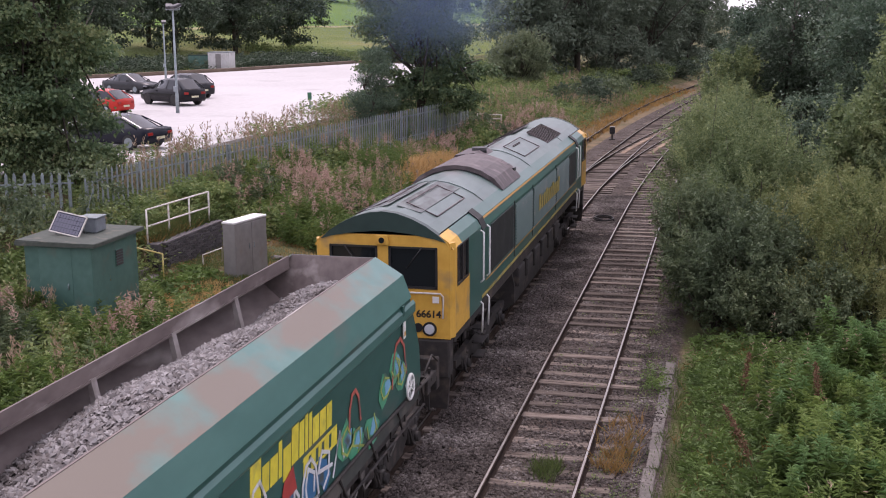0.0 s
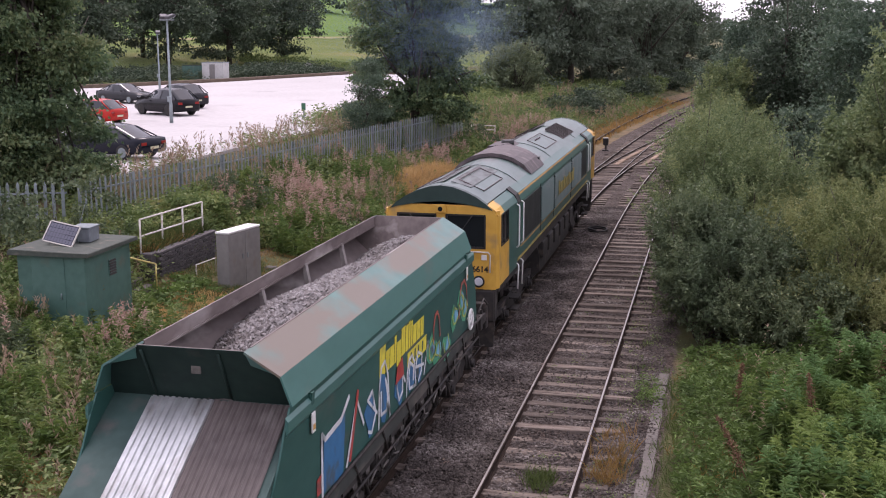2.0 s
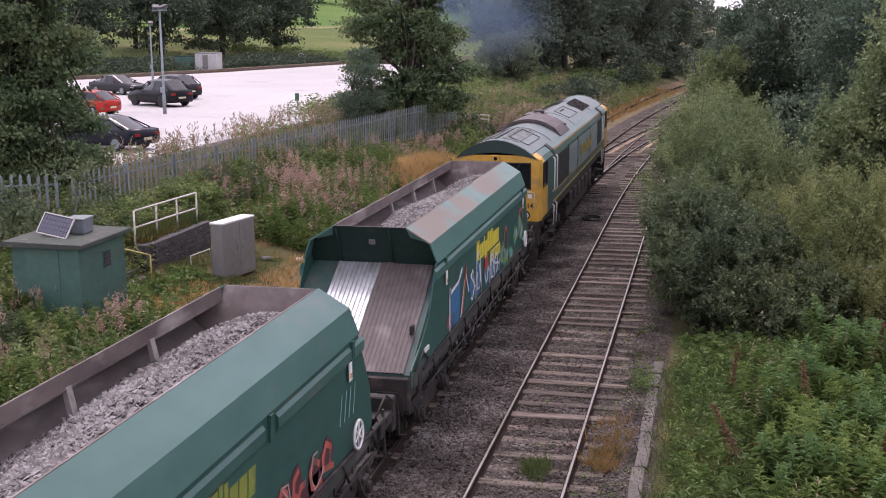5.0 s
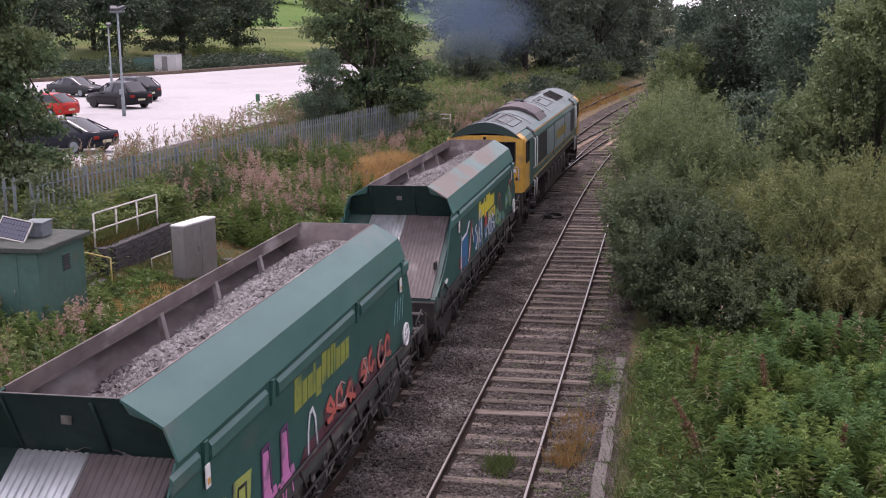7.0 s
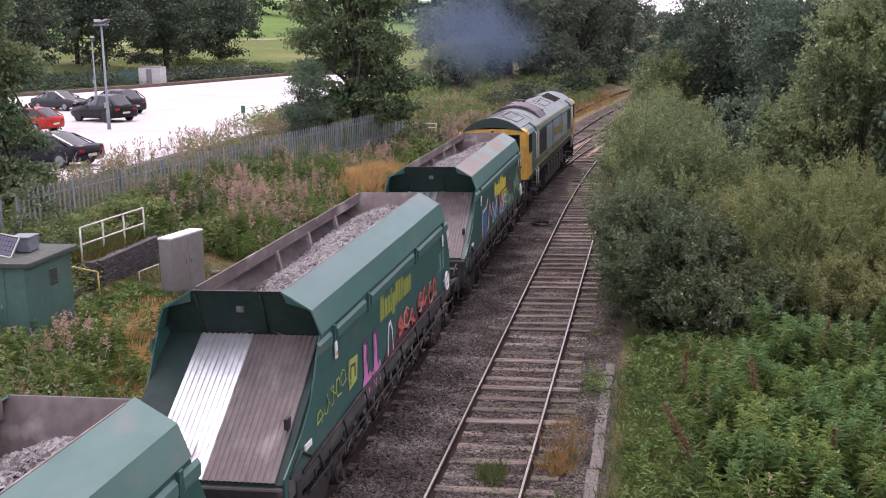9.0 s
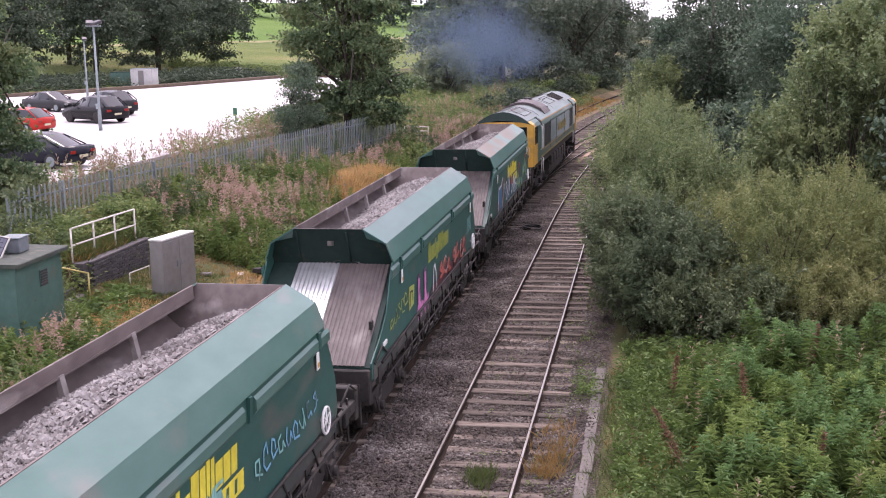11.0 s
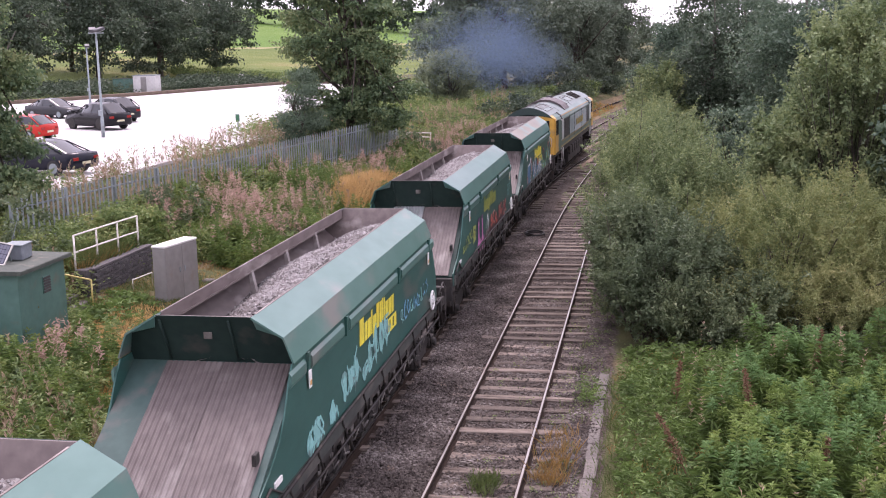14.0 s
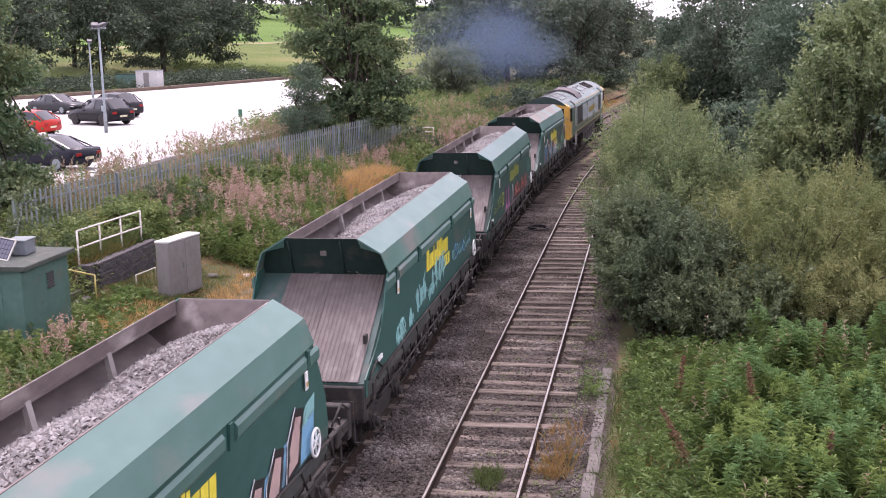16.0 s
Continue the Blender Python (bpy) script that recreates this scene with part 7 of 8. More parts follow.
BOUGHS = [(-1.9, 0, 1.8, 1.5, 1.5, 0.75), (1.9, -0.4, 1.9, 1.6, 1.5, 0.7), (0.2, -0.8, 2.7, 1.5, 1.4, 0.7), (2.2, 0.4, 3.5, 1.5, 1.5, 0.65), (-2.3, 0.3, 3.8, 1.5, 1.5, 0.75),
          (0.0, 0.9, 4.3, 1.7, 1.7, 0.8), (1.7, -0.6, 5.3, 1.5, 1.5, 0.7), (-1.9, -0.5, 5.7, 1.6, 1.5, 0.8), (0.3, -0.6, 6.5, 1.5, 1.4, 0.8), (-2.4, 0.6, 7.4, 1.5, 1.5, 0.8),
          (1.0, 0.3, 7.9, 1.5, 1.5, 0.8), (-0.9, -0.4, 8.8, 1.6, 1.6, 0.9), (0.4, 0.4, 10.0, 1.4, 1.4, 0.9), (-1.6, 0.2, 10.6, 1.4, 1.4, 0.9), (-0.4, 0, 11.8, 1.2, 1.2, 0.9)]


def planting():
    # left side, in front of and behind the fence
    tree("sycamore_tree", "dark leafy sycamore beside the palisade fence", -22.5, 34.6, [(1.5 * math.cos(2.4 * k) * (1.25 - 0.04 * k) - 0.15, 1.6 * math.sin(2.4 * k), 0.7 + 0.48 * k, 1.4, 1.4, 0.72) for k in range(21)] + [(0.6, -1.0, 1.1, 1.2, 1.1, 0.9)], None, 84000, (0.15, 0.12), LEAF_SYCAMORE, 21, 0.26, 0.22)
    tree("sycamore_tree", "broad dark sycamore at the fence's far end", -16.2, 62.5, BOUGHS, None, 46000, (0.19, 0.15), LEAF_SYCAMORE, 22, 0.26, 0.24)
    tree("alder_tree", "grey-green young tree beside the fence", -17.5, 57.0, [(0, 0, 2.4, 1.1, 1.1, 1.7), (0.3, 0, 3.6, 0.8, 0.8, 1.1)], None, 9000, (0.12, 0.06), LEAF_BLUISH, 23, 0.22, 0.08)
    willow_bush("rounded pale green willow bush beyond the fence", -17.0, 99, [(0, 0, 2.0, 2.6, 2.4, 2.4), (-1.2, 0, 1.5, 1.6, 1.6, 1.6)], 1300, 26, (0.22, 0.08), LEAF_PALE, 24, 0.5)
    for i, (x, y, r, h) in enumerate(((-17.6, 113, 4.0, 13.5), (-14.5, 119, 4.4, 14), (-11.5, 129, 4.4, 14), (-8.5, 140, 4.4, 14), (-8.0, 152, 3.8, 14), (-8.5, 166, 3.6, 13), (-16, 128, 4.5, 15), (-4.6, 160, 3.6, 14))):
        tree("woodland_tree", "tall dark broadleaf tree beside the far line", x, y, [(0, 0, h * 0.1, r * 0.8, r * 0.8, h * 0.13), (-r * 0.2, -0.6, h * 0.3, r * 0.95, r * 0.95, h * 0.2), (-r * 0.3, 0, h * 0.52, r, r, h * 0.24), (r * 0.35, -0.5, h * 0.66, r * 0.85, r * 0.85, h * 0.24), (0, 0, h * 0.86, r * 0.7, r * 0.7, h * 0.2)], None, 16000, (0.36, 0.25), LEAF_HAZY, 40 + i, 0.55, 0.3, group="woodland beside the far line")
    for i, (x, y, r, h) in enumerate(((-72, 108, 5, 12), (-67.5, 117, 5, 13), (-64, 129, 5.2, 13), (-60.5, 139, 5, 12), (-57, 149, 4.6, 11.5), (-78, 101, 5.2, 13), (-84, 112, 5.5, 15), (-78, 124, 5.5, 16), (-72, 138, 5.5, 16), (-66, 152, 5.5, 15))):
        tree("parkland_tree", "dark spreading tree behind the car park", x, y, [(-r * 0.2, 0, h * 0.17, r * 0.75, r * 0.75, h * 0.1), (r * 0.2, 0, h * 0.38, r * 0.9, r * 0.9, h * 0.17), (-r * 0.35, 0, h * 0.56, r * 0.9, r * 0.9, h * 0.24), (r * 0.35, 0, h * 0.52, r * 0.85, r * 0.85, h * 0.24), (0, 0, h * 0.8, r * 0.75, r * 0.75, h * 0.2)], None, 13000, (0.36, 0.25), LEAF_DARK, 60 + i, 0.5, 0.3, group="trees behind the car park")
    ridge_wood()
    # right side of the line
    willow_bush("tall grey-green willow bush overhanging the line", 0.45, 34.0, [(0, 0.5, 2.0, 2.3, 3.9, 2.5), (-0.6, -3.2, 1.2, 1.1, 2.2, 1.7), (-0.5, 3.0, 2.6, 1.7, 2.2, 2.2), (0.9, -1.2, 2.0, 1.8, 2.4, 2.1)], 4600, 34, (0.095, 0.032), LEAF_WILLOW, 31)
    willow_bush("dense olive willow bush turning yellow", 3.4, 29.8, [(0, 0, 1.4, 2.3, 2.6, 2.0), (-1.6, 0.6, 1.1, 1.2, 1.6, 1.6), (1.6, 1.0, 1.6, 1.6, 2.0, 1.9), (0.3, -1.5, 0.7, 2.2, 1.5, 0.9), (-1.5, -1.1, 0.7, 1.1, 1.4, 0.8), (2.2, -0.9, 0.9, 1.5, 1.6, 1.1)], 5400, 34, (0.085, 0.026), LEAF_OLIVE, 32)
    willow_bush("tall fresh green willow at the wood's edge", 5.8, 38.0, [(0.2, 0, 3.4, 2.4, 2.6, 3.0), (-1.2, 0.5, 2.4, 1.5, 1.8, 2.2), (0.7, -1, 5.6, 2.0, 2.0, 2.3)], 3000, 26, (0.15, 0.075), LEAF_SUNNY, 33)
    willow_bush("dark drooping alder bush shading the cess", 0.4, 28.8, [(0, 0, 1.5, 1.5, 1.8, 1.1), (-0.7, 1.6, 1.9, 1.2, 1.6, 1.0), (0.9, 0.4, 1.5, 1.3, 1.4, 1.0), (-0.7, -0.3, 1.0, 0.8, 1.2, 0.8), (0.7, -1.1, 0.75, 1.1, 1.0, 0.7), (1.9, -1.3, 0.8, 1.2, 1.0, 0.75)], 3100, 28, (0.1, 0.045), LEAF_DEEP, 36, 0.55)
    willow_bush("slender feathery willow at the curve", 0.1, 56.0, [(0, 0, 2.6, 1.5, 2.0, 2.5), (0.4, 0.6, 4.4, 1.2, 1.4, 1.7)], 1500, 24, (0.15, 0.065), LEAF_WILLOW, 37, 0.35)
    tree("alder_tree", "bluish green alder in the scrub", 2.9, 41.5, [(0, 0, 2.0, 1.7, 1.9, 2.0), (0.4, 0, 3.4, 1.3, 1.3, 1.5)], None, 15000, (0.11, 0.065), LEAF_BLUISH, 35, 0.22, 0.1)
    for i, (x, y, r, h, m) in enumerate(((2.9, 58.5, 2.9, 9.4, LEAF_DARK), (7.0, 54, 3.2, 10.5, LEAF_BLUISH), (10.6, 48, 3.2, 11, LEAF_BLUISH), (8.6, 41, 2.8, 9, LEAF_WILLOW), (1.7, 72, 2.1, 8.0, LEAF_BLUISH), (5.5, 66, 3.4, 10.5, LEAF_BLUISH),
                                         (8.5, 84, 3.6, 8.0, LEAF_DARK), (10, 100, 4, 10, LEAF_BLUISH), (4.6, 84, 2.3, 5.5, LEAF_WILLOW), (13, 118, 4, 10, LEAF_DARK), (17, 138, 4.5, 10, LEAF_DARK), (12, 62, 3.6, 11, LEAF_DARK), (24, 165, 5, 10, LEAF_BLUISH), (9.5, 34.5, 2.6, 8, LEAF_BLUISH))):
        tree("scrub_tree", "dense broadleaf tree in lineside scrub", x, y, [(0, 0, h * 0.25, r * 0.9, r, h * 0.24), (-r * 0.3, 0.3, h * 0.5, r * 0.95, r * 0.95, h * 0.26), (r * 0.35, -0.4, h * 0.62, r * 0.85, r * 0.85, h * 0.26), (0, 0, h * 0.82, r * 0.7, r * 0.7, h * 0.2)], None, 24000 if y < 75 else 11000, (0.17, 0.11) if y < 75 else (0.28, 0.18), m, 80 + i, 0.33, 0.16, group="scrub trees along the line")
    for i, (x, y) in enumerate(((3.0, 172), (7.5, 180), (12.0, 190), (-1.5, 178), (16.0, 186))):
        tree("hedge_tree", "low rounded tree closing the far curve", x, y, [(0, 0, 1.2, 3.2, 3.0, 1.6), (0.8, 0, 3.0, 2.6, 2.6, 2.0)], None, 4200, (0.36, 0.24), LEAF_DARK if i % 2 else LEAF_WILLOW, 170 + i, 0.5, 0.14, group="low trees closing the far curve")
    willow_bush("feathery pale bush beside the second line", 0.3, 46.5, [(0, 0, 1.9, 1.5, 3.0, 2.3), (0.3, 5.5, 1.9, 1.5, 2.6, 2.6), (1.3, 1.5, 2.0, 1.6, 2.2, 2.2)], 1700, 24, (0.14, 0.06), LEAF_WILLOW, 34, 0.5)
    for i, (x, y, rx, rz) in enumerate(((-16.6, 38, 1.1, 1.0), (-15.4, 44.5, 1.3, 1.1), (-14.8, 50.5, 1.4, 1.2), (-13.4, 55.5, 1.3, 0.9), (-13.6, 42.0, 1.0, 0.8), (-16.4, 34.6, 0.9, 0.8), (-18.2, 29.2, 1.5, 2.0), (-18.8, 24.5, 1.5, 1.1), (-12.9, 60.5, 1.6, 1.2), (-14.5, 66, 1.8, 1.3), (-13.5, 74, 1.8, 1.2), (-12.8, 84, 1.9, 1.2), (-11.9, 94, 2.0, 1.3), (-15.0, 36.2, 0.8, 0.7))):
        tree("bramble_bush", "tangled low green bramble on the bank", x, y, [(0, 0, rz * 0.5, rx, rx * 1.2, rz * 0.7), (rx * 0.5, rx * 0.6, rz * 0.35, rx * 0.7, rx * 0.8, rz * 0.5), (-rx * 0.4, -rx * 0.7, rz * 0.4, rx * 0.7, rx * 0.8, rz * 0.6)], None, 3600, (0.15, 0.075) if y < 60 else (0.22, 0.11), WEED_GREEN if i % 3 else LEAF_DEEP, 130 + i, 0.16, 0.03, "bush", "brambles on the bank")
    for i in range(8):
        y = 96 + 8 * i
        tree("verge_bush", "dark tangled bush at the wood's foot", -12.6 + 0.0009 * (y - 60) ** 2 + 0.7 * math.sin(i * 2.3), y, [(0, 0, 0.9, 2.0, 2.2, 1.0), (0.7, 1.2, 1.3 + 0.3 * math.sin(i), 1.4, 1.5, 0.9)], None, 3200, (0.26, 0.15), (LEAF_DARK, LEAF_DEEP, WEED_GREEN)[i % 3], 230 + i, 0.3, 0.05, "bush", "bushes at the wood's foot")
    weeds("undergrowth", "dark low undergrowth beneath the willow bushes", 450, area(0.2, 7.5, 26.5, 33), 0.4, 24, (0.14, 0.05), LEAF_DEEP, 150, 0.14)
    weeds("undergrowth", "low mixed weeds under the willowherb", 1300, area(-0.3, 8.2, 12, 25.5), 0.3, 18, (0.13, 0.045), LEAF_FRESH, 153, 0.16)
    weeds("undergrowth", "rough undergrowth beside the second line", 1300, area(-0.9, 5, 30, 62), 0.6, 20, (0.16, 0.06), LEAF_BLUISH, 151, 0.16)
    weeds("parkland_undergrowth", "shaded scrub beneath the trees behind the car park", 1500, lambda r, n: (lambda q, w: (-64 + q * 20 - w * 8, 92 + q * 46 + w * 3))(r.random(n), r.random(n)), 1.0, 22, (0.36, 0.13), LEAF_DARK, 152, 0.45)
    # tall willowherb and grasses by the near line
    willowherb("blue-green willowherb with broad arching leaves", 430, clumps(0.9, 8.2, 15.5, 23.5, 80), 1.0, LEAF_FRESH, 91, (0.24, 0.042), 60, TIP_FRESH)
    willowherb("blue-green willowherb before the olive bush", 110, clumps(2.6, 8.4, 23.5, 26.6, 26), 1.0, LEAF_FRESH, 87, (0.24, 0.042), 60, TIP_FRESH)
    willowherb("yellow-green willowherb with arching leaves", 420, clumps(0.9, 8.2, 11, 22, 70), 0.95, LEAF_LIME, 90, (0.22, 0.036), 60, TIP_LIME)
    willowherb("low blue-green willowherb under the taller stems", 260, area(0.5, 8.0, 11, 25), 0.5, LEAF_FRESH, 88, (0.22, 0.045), 30)
    for i, (x, y, dx, dy, h) in enumerate(((0.85, 18.2, -0.55, 0.55, 1.15), (4.9, 18.4, 0.35, 0.5, 1.5), (4.5, 20.6, 0.45, 0.3, 1.6), (1.9, 20.4, -0.1, 0.3, 1.25), (2.6, 17.2, 0.1, 0.1, 1.2), (0.6, 22.6, 0.1, 0.3, 1.0), (3.3, 23.4, 0.15, 0.1, 1.3), (5.4, 23.0, -0.2, 0.2, 1.5))):
        dead_dock(x, y, dx, dy, h, 400 + i)
    weeds("willowherb_stand", "low weeds at the foot of the dark bush", 200, area(-0.5, 2.8, 23.5, 27.0), 0.4, 26, (0.15, 0.04), LEAF_FRESH, 154, 0.1, 0.5)
    weeds("willowherb_stand", "low young willowherb at the stand's edge", 420, area(-0.45, 1.6, 12, 24.5), 0.45, 26, (0.16, 0.036), LEAF_FRESH, 92, 0.07, 0.5)
    weeds("seed_heads", "pinkish seed heads among the willowherb", 150, area(0.4, 8.0, 13, 26, 1.0, 0.6, 0.9, 2), 1.5, 14, (0.1, 0.02), WEED_PINK, 93, 0.03, 0.9, 0.3)
    blades("verge_grass", "rough mixed grass beside the trough", 1200, area(-0.8, 2.2, 8, 25), 0.27, 0.014, GRASS_GREEN, 94, 7)
    blades("dry_verge_grass", "bleached dry grass beside the trough", 420, area(-0.7, 2.6, 10, 27, 1, 0.5, 1.1, 4), 0.33, 0.012, GRASS_DRY, 95, 7)
    blades("track_tuft", "green grass tuft growing between the rails", 26, lambda r, n: (-2.68 + r.normal(0, 0.12, n), 18.4 + r.normal(0, 0.2, n)), 0.3, 0.012, GRASS_GREEN, 96, 14)
    blades("track_tuft", "orange dry grass tuft beside the rail", 34, lambda r, n: (-1.52 + r.normal(0, 0.16, n), 19.6 + r.normal(0, 0.7, n)), 0.4, 0.010, GRASS_DRY, 97, 12)
    weeds("track_weeds", "small green weeds in the ballast", 36, lambda r, n: (-1.15 + r.normal(0, 0.22, n), 23.6 + r.normal(0, 0.5, n)), 0.28, 18, (0.07, 0.03), LEAF_FRESH, 98, 0.09)
    weeds("track_weeds", "low green weeds along the cess", 170, area(-1.9, -0.7, 12, 34, 1, 0.25, 1.0, 6), 0.13, 12, (0.06, 0.022), WEED_GREEN, 155, 0.12)
    blades("cess_grass", "thin dry grass along the cess", 260, area(-1.8, -0.7, 12, 32, 1, 0.3, 0.9, 2), 0.18, 0.01, GRASS_GREEN, 156, 6)
    weeds("track_weeds", "scattered weeds between the sleepers", 110, area(-3.4, -0.9, 12, 34, 1, 0.3, 1.3, 3), 0.1, 10, (0.05, 0.02), WEED_GREEN, 99, 0.08)
    # the bank on the left
    weeds("bank_weeds", "tangled green weeds on the bank", 5200, area(-21, -9.4, 9, 36, 1.0, 0.05, 0.7, 1), 0.6, 22, (0.16, 0.055), WEED_GREEN, 101, 0.13)
    weeds("bank_willowherb", "willowherb gone to pinkish seed on the bank", 800, area(-19, -9.8, 10, 29, 1.0, 0.35, 0.9, 5), 0.95, 24, (0.15, 0.026), WEED_PINK, 102, 0.045, 2.0, 0.5)
    weeds("bank_willowherb", "brown and pink seeding willowherb along the fence", 520, area(-17.2, -11.2, 33.5, 60, 1.0, 0.42, 0.6, 3), 1.2, 24, (0.2, 0.03), WEED_PINK, 103, 0.05, 2.2, 0.6)
    weeds("bank_weeds", "leafy green weeds below the fence", 6500, area(-17.6, -10.0, 33.6, 75, 1.0, 0.15, 0.5, 6), 0.75, 24, (0.19, 0.075), WEED_GREEN, 104, 0.16)
    weeds("bank_weeds", "rough greenery along the far verge", 4200, area(-24, -10.8, 62, 125, 1.0), 0.9, 18, (0.24, 0.07), WEED_GREEN, 105, 0.22)
    weeds("bank_willowherb", "pale seeding stems along the far verge", 900, area(-17, -10.5, 66, 112, 1.0, 0.3, 0.3, 8), 1.2, 16, (0.28, 0.04), WEED_PINK, 106, 0.08, 2.0, 0.5)
    weeds("fence_weeds", "tall brown weeds behind the fence", 950, area(-21.6, -18.0, 33, 74, 1.0, 0.1, 0.6, 2, False), 1.0, 18, (0.22, 0.032), WEED_PINK, 107, 0.05, 2.2, 0.6)
    weeds("fence_weeds", "green weeds behind the fence", 1000, area(-21.8, -17.4, 33, 74, 1.0, 0.1, 0.6, 4, False), 0.65, 16, (0.16, 0.06), WEED_GREEN, 108, 0.15)
    blades("dry_grass", "orange dead grass on the bank top", 1700, lambda r, n: (-12.55 + r.normal(0, 0.42, n), 50.0 + r.normal(0, 1.6, n)), 1.25, 0.04, GRASS_STRAW, 109, 9)
    blades("dry_grass", "straw-coloured dead grass down the bank", 1500, area(-12.9, -10.6, 35, 48, 1.0, 0.25, 0.7, 7), 0.5, 0.026, GRASS_STRAW, 118, 8)
    for i, (x, y, r, h, k) in enumerate(((-13.0, 36.2, 1.2, 1.5, 0.5), (-13.9, 37.9, 1.2, 1.6, 0.9), (-14.9, 39.8, 1.3, 1.5, 0.9), (-12.8, 39.0, 0.9, 1.1, 0.4), (-14.0, 41.9, 1.2, 1.3, 0.8), (-13.3, 44.2, 1.0, 1.2, 0.5), (-14.4, 47.6, 1.6, 1.75, 0.1),
                                         (-13.5, 46.3, 1.0, 1.2, 0.2), (-14.5, 51.4, 1.3, 1.6, 0.3), (-13.7, 54.4, 1.3, 1.4, 0.7), (-16.1, 42.8, 1.1, 1.2, 0.7), (-16.0, 37.3, 1.0, 1.1, 0.4), (-16.2, 48.6, 1.1, 1.2, 0.6), (-12.9, 58.2, 1.3, 1.4, 0.6),
                                         (-13.3, 63.5, 1.5, 1.5, 0.3), (-11.9, 66.5, 1.4, 1.3, 0.8), (-12.6, 71.5, 1.6, 1.4, 0.4), (-11.6, 78, 1.7, 1.4, 0.7), (-12.4, 23.0, 1.0, 0.9, 0.3), (-15.4, 21.4, 1.2, 1.1, 0.6), (-11.7, 34.6, 0.7, 0.8, 0.2))):
        bank_shrub(x, y, r, h, k, (LEAF_LIME, WEED_GREEN, LEAF_FRESH, LEAF_DEEP)[i % 4], 300 + i)
    blades("dry_grass", "dry brown grass along the foot of the bank", 4200, area(-11.8, -8.7, 16, 62, 1.0, 0.1, 0.8, 3), 0.3, 0.022, GRASS_DRY, 110, 7)
    blades("dry_grass", "dry brown grass along the far verge", 1400, area(-12.5, -9.0, 60, 130, 1.0), 0.4, 0.05, GRASS_DRY, 111, 6)
    blades("bank_grass", "green grass on the bank", 5200, area(-20, -9.5, 12, 60, 1.0, 0.05, 0.5, 9), 0.36, 0.026, GRASS_GREEN, 112, 7)
    blades("dry_grass", "straw-coloured grass along the cabinet and bank foot", 900, area(-12.4, -9.6, 21, 35, 1.0, 0.15, 0.9, 2, trodden=False), 0.26, 0.02, GRASS_STRAW, 119, 8)
    blades("dry_grass", "flattened straw-coloured grass beside the hut", 1900, area(-14.3, -10.4, 21.5, 29.0, 1.0, 0.0, 0.8, 5, trodden=False), 0.2, 0.02, GRASS_STRAW, 120, 8)
    blades("wall_top_grass", "rough grass along the top of the wall", 520, lambda r, n: (r.uniform(-16.4, -15.48, n), r.uniform(29.4, 33.3, n)), 0.62, 0.016, GRASS_GREEN, 121, 9)
    blades("wall_top_grass", "dry grass along the top of the wall", 240, lambda r, n: (r.uniform(-16.2, -15.48, n), r.uniform(29.4, 33.3, n)), 0.5, 0.014, GRASS_DRY, 122, 9)
    blades("trodden_grass", "short dry trodden grass before the wall", 1500, area(-15.1, -10.4, 22.5, 35.5, trodden=False), 0.14, 0.012, GRASS_DRY, 114, 7)
    blades("trodden_grass", "short green grass before the wall", 900, area(-15.1, -12.6, 27.2, 33.0, trodden=False), 0.17, 0.012, GRASS_GREEN, 115, 7)
    willowherb("tall green willowherb on the bank", 800, clumps(-17.2, -11.0, 34.5, 62, 110), 0.95, LEAF_LIME, 116)
    willowherb("tall green weeds on the near bank", 700, clumps(-19.5, -10.6, 13, 26.5, 120), 0.7, LEAF_LIME, 117)
    weeds("dock_plants", "broad-leaved dark green weeds before the brick wall", 55, area(-15.0, -13.4, 27.2, 29.8, 1.0, trodden=False), 0.2, 16, (0.22, 0.08), LEAF_FRESH, 113, 0.12)


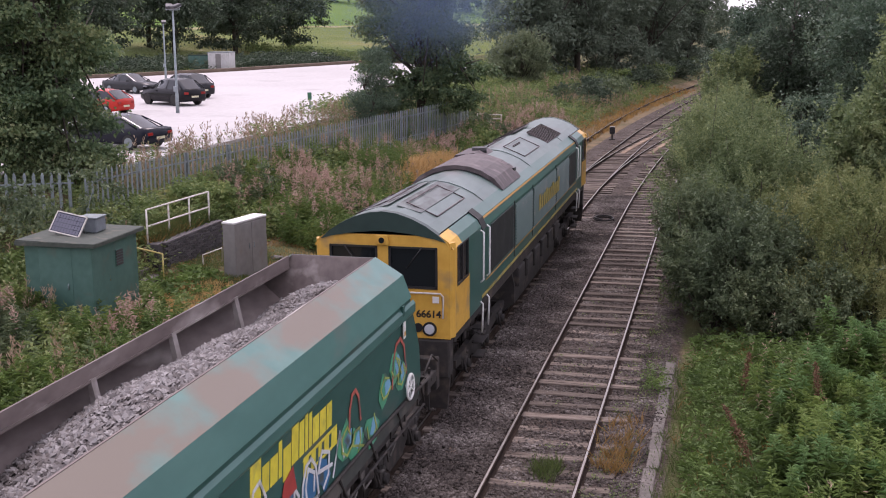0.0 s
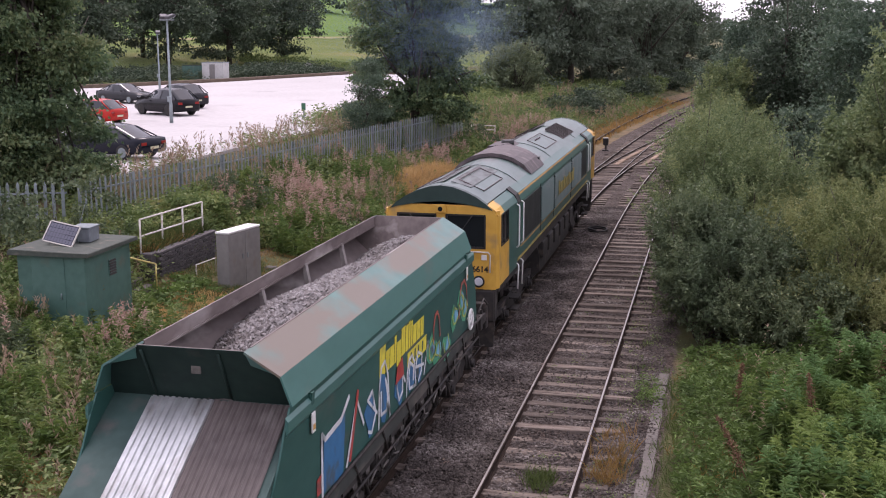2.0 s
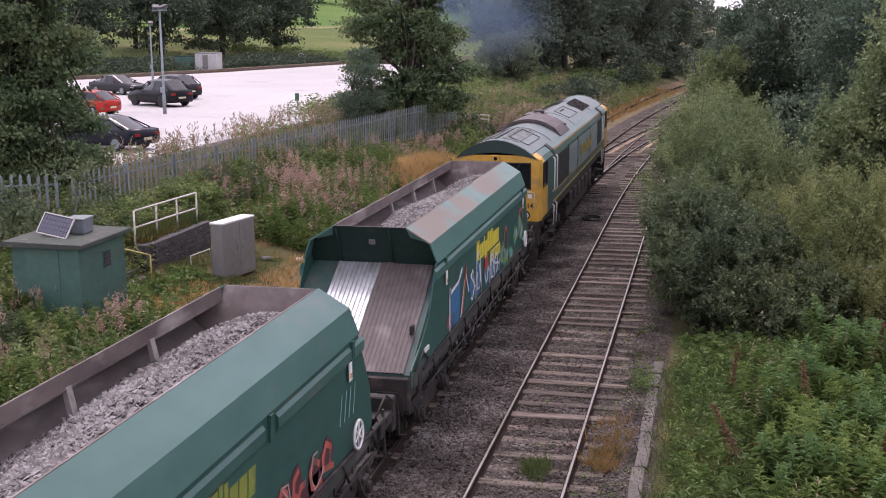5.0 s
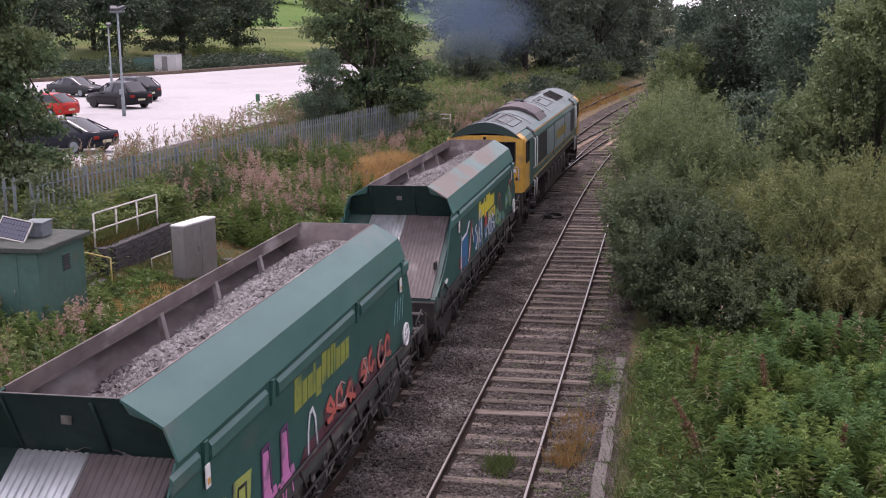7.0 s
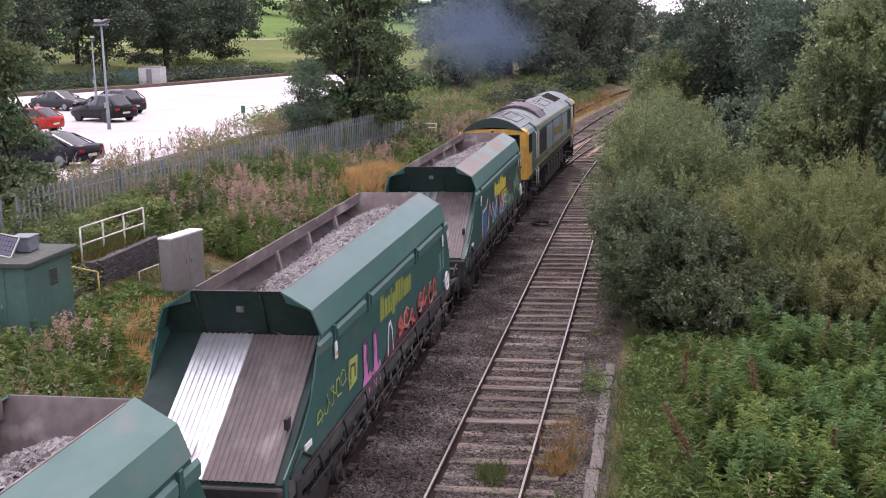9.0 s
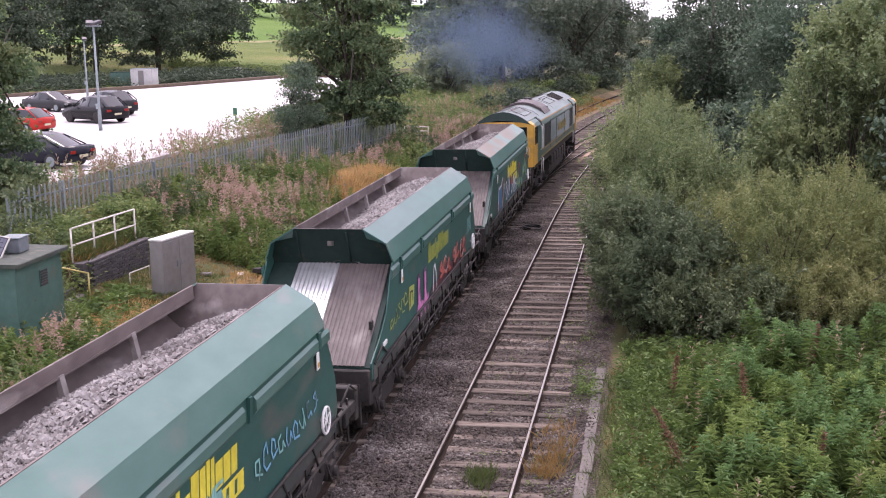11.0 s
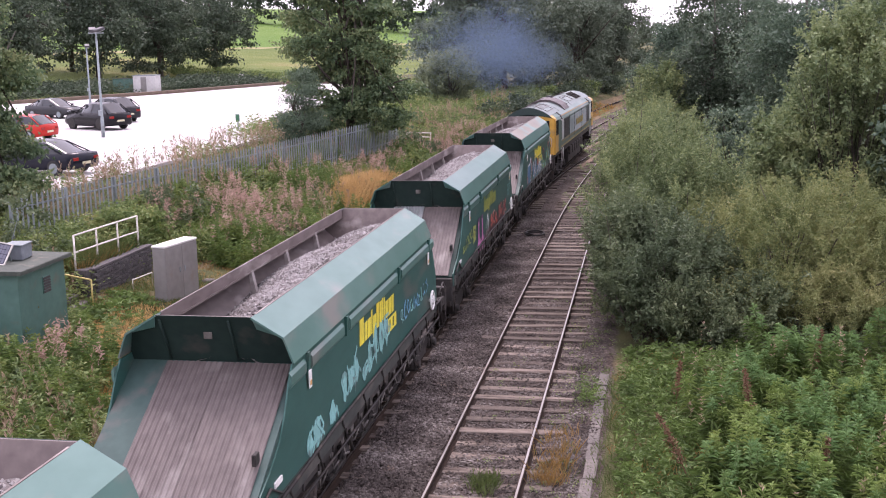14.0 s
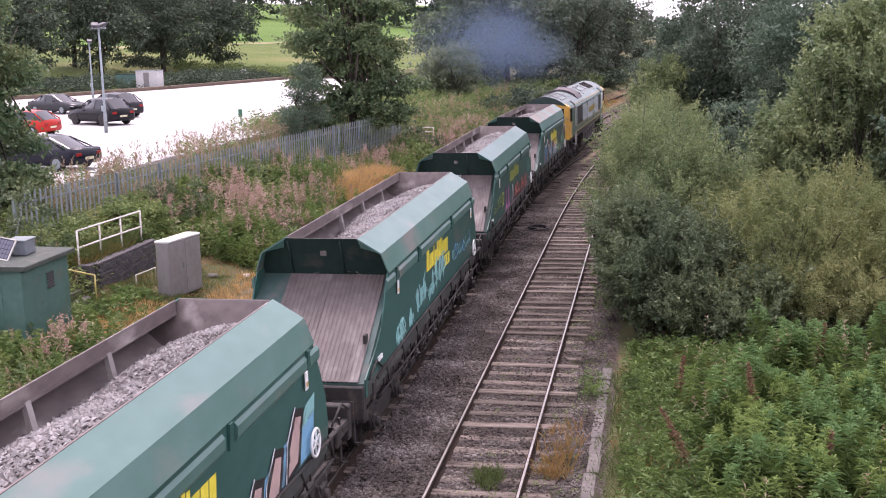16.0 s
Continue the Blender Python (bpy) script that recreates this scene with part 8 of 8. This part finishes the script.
def ridge_wood():
    """The far wood along the hilltop, past counting."""
    rng = np.random.default_rng(7)
    chunks = []
    for i in range(34):
        x = -190 + i * 5.2 + rng.uniform(-2, 2)
        y = 335 + rng.uniform(-8, 14) + max(0, (x + 60)) * 0.6
        z = float(height(x, y))
        p, d = crown_points([(x, y, z + 4, 5, 5, 5), (x + 1, y, z + 9, 4.5, 4.5, 4.5), (x - 1, y, z + 13, 3.5, 3.5, 3.5)], 1300, 1.0, rng)
        chunks.append(leaves(p, d, 1.0, 0.7, rng))
    v, f = join(chunks)
    tagged(soup("far_wood", v, f, [LEAF_DARK]), "dark wood along the top of the field", "wood", kind="stuff")
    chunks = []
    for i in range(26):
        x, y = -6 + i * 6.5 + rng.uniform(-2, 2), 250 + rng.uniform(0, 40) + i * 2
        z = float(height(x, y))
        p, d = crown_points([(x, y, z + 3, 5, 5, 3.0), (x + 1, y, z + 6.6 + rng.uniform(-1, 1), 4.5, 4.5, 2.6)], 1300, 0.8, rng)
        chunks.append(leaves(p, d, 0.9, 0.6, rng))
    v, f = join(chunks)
    # hedgerow wears the haze-paled leaf colour
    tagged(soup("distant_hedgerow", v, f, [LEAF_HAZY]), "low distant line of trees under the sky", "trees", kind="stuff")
    rough = []
    for i in range(150):
        x = rng.uniform(-62, -22)
        y = 143 + rng.uniform(0, 5) - (max(0, x + 38)) * 1.6
        z = float(height(x, y))
        p, d = crown_points([(x, y, z + 0.3, 1.4, 1.2, 0.7)], 160, 0.3, rng)
        rough.append(leaves(p, d, 0.3, 0.12, rng))
    v, f = join(rough)
    tagged(soup("field_edge_scrub", v, f, [WEED_GREEN]), "rough grass and scrub at the field edge", "scrub", kind="stuff")


planting()


# ---------------------------------------------------------------- exhaust haze
def smoke_cloud():
    """Drifting smoke as puffs of fine motes, thick at the heart and thinning outwards."""
    t = thing("exhaust_smoke", "thin blue exhaust smoke drifting over the bank", "smoke")
    rng = np.random.default_rng(17)
    for i, (x, y, z, r, k) in enumerate(((0, 0, 0, 1.45, 90000), (-2.0, 1.0, 0.9, 1.6, 34000), (1.5, -1.0, -0.8, 1.1, 26000), (-0.5, 0.6, 1.9, 1.6, 26000), (-4.0, 2.0, 0.6, 1.7, 13000))):
        p = rng.normal(size=(k, 3)) * r * np.array([1, 1, 0.72])
        swirl = np.stack([np.sin(p[:, 1] * 0.9 + i), np.sin(p[:, 2] * 1.1 + 2 * i), np.sin(p[:, 0] * 1.0)], 1) * 0.5
        v, f = leaves(p + swirl, rng.normal(size=(k, 3)), 0.026, 0.018, rng)
        ob = soup("puff", v, f, [MOTES], t)
        ob.location = (x, y, z)
    return t


MOTES = foliage("blue_grey_soot_motes", [(0.17, 0.25, 0.36), (0.19, 0.275, 0.39), (0.21, 0.3, 0.42)], 1.0, 0.5, 0.5, 1.0)
SMOKE = smoke_cloud()


motions()
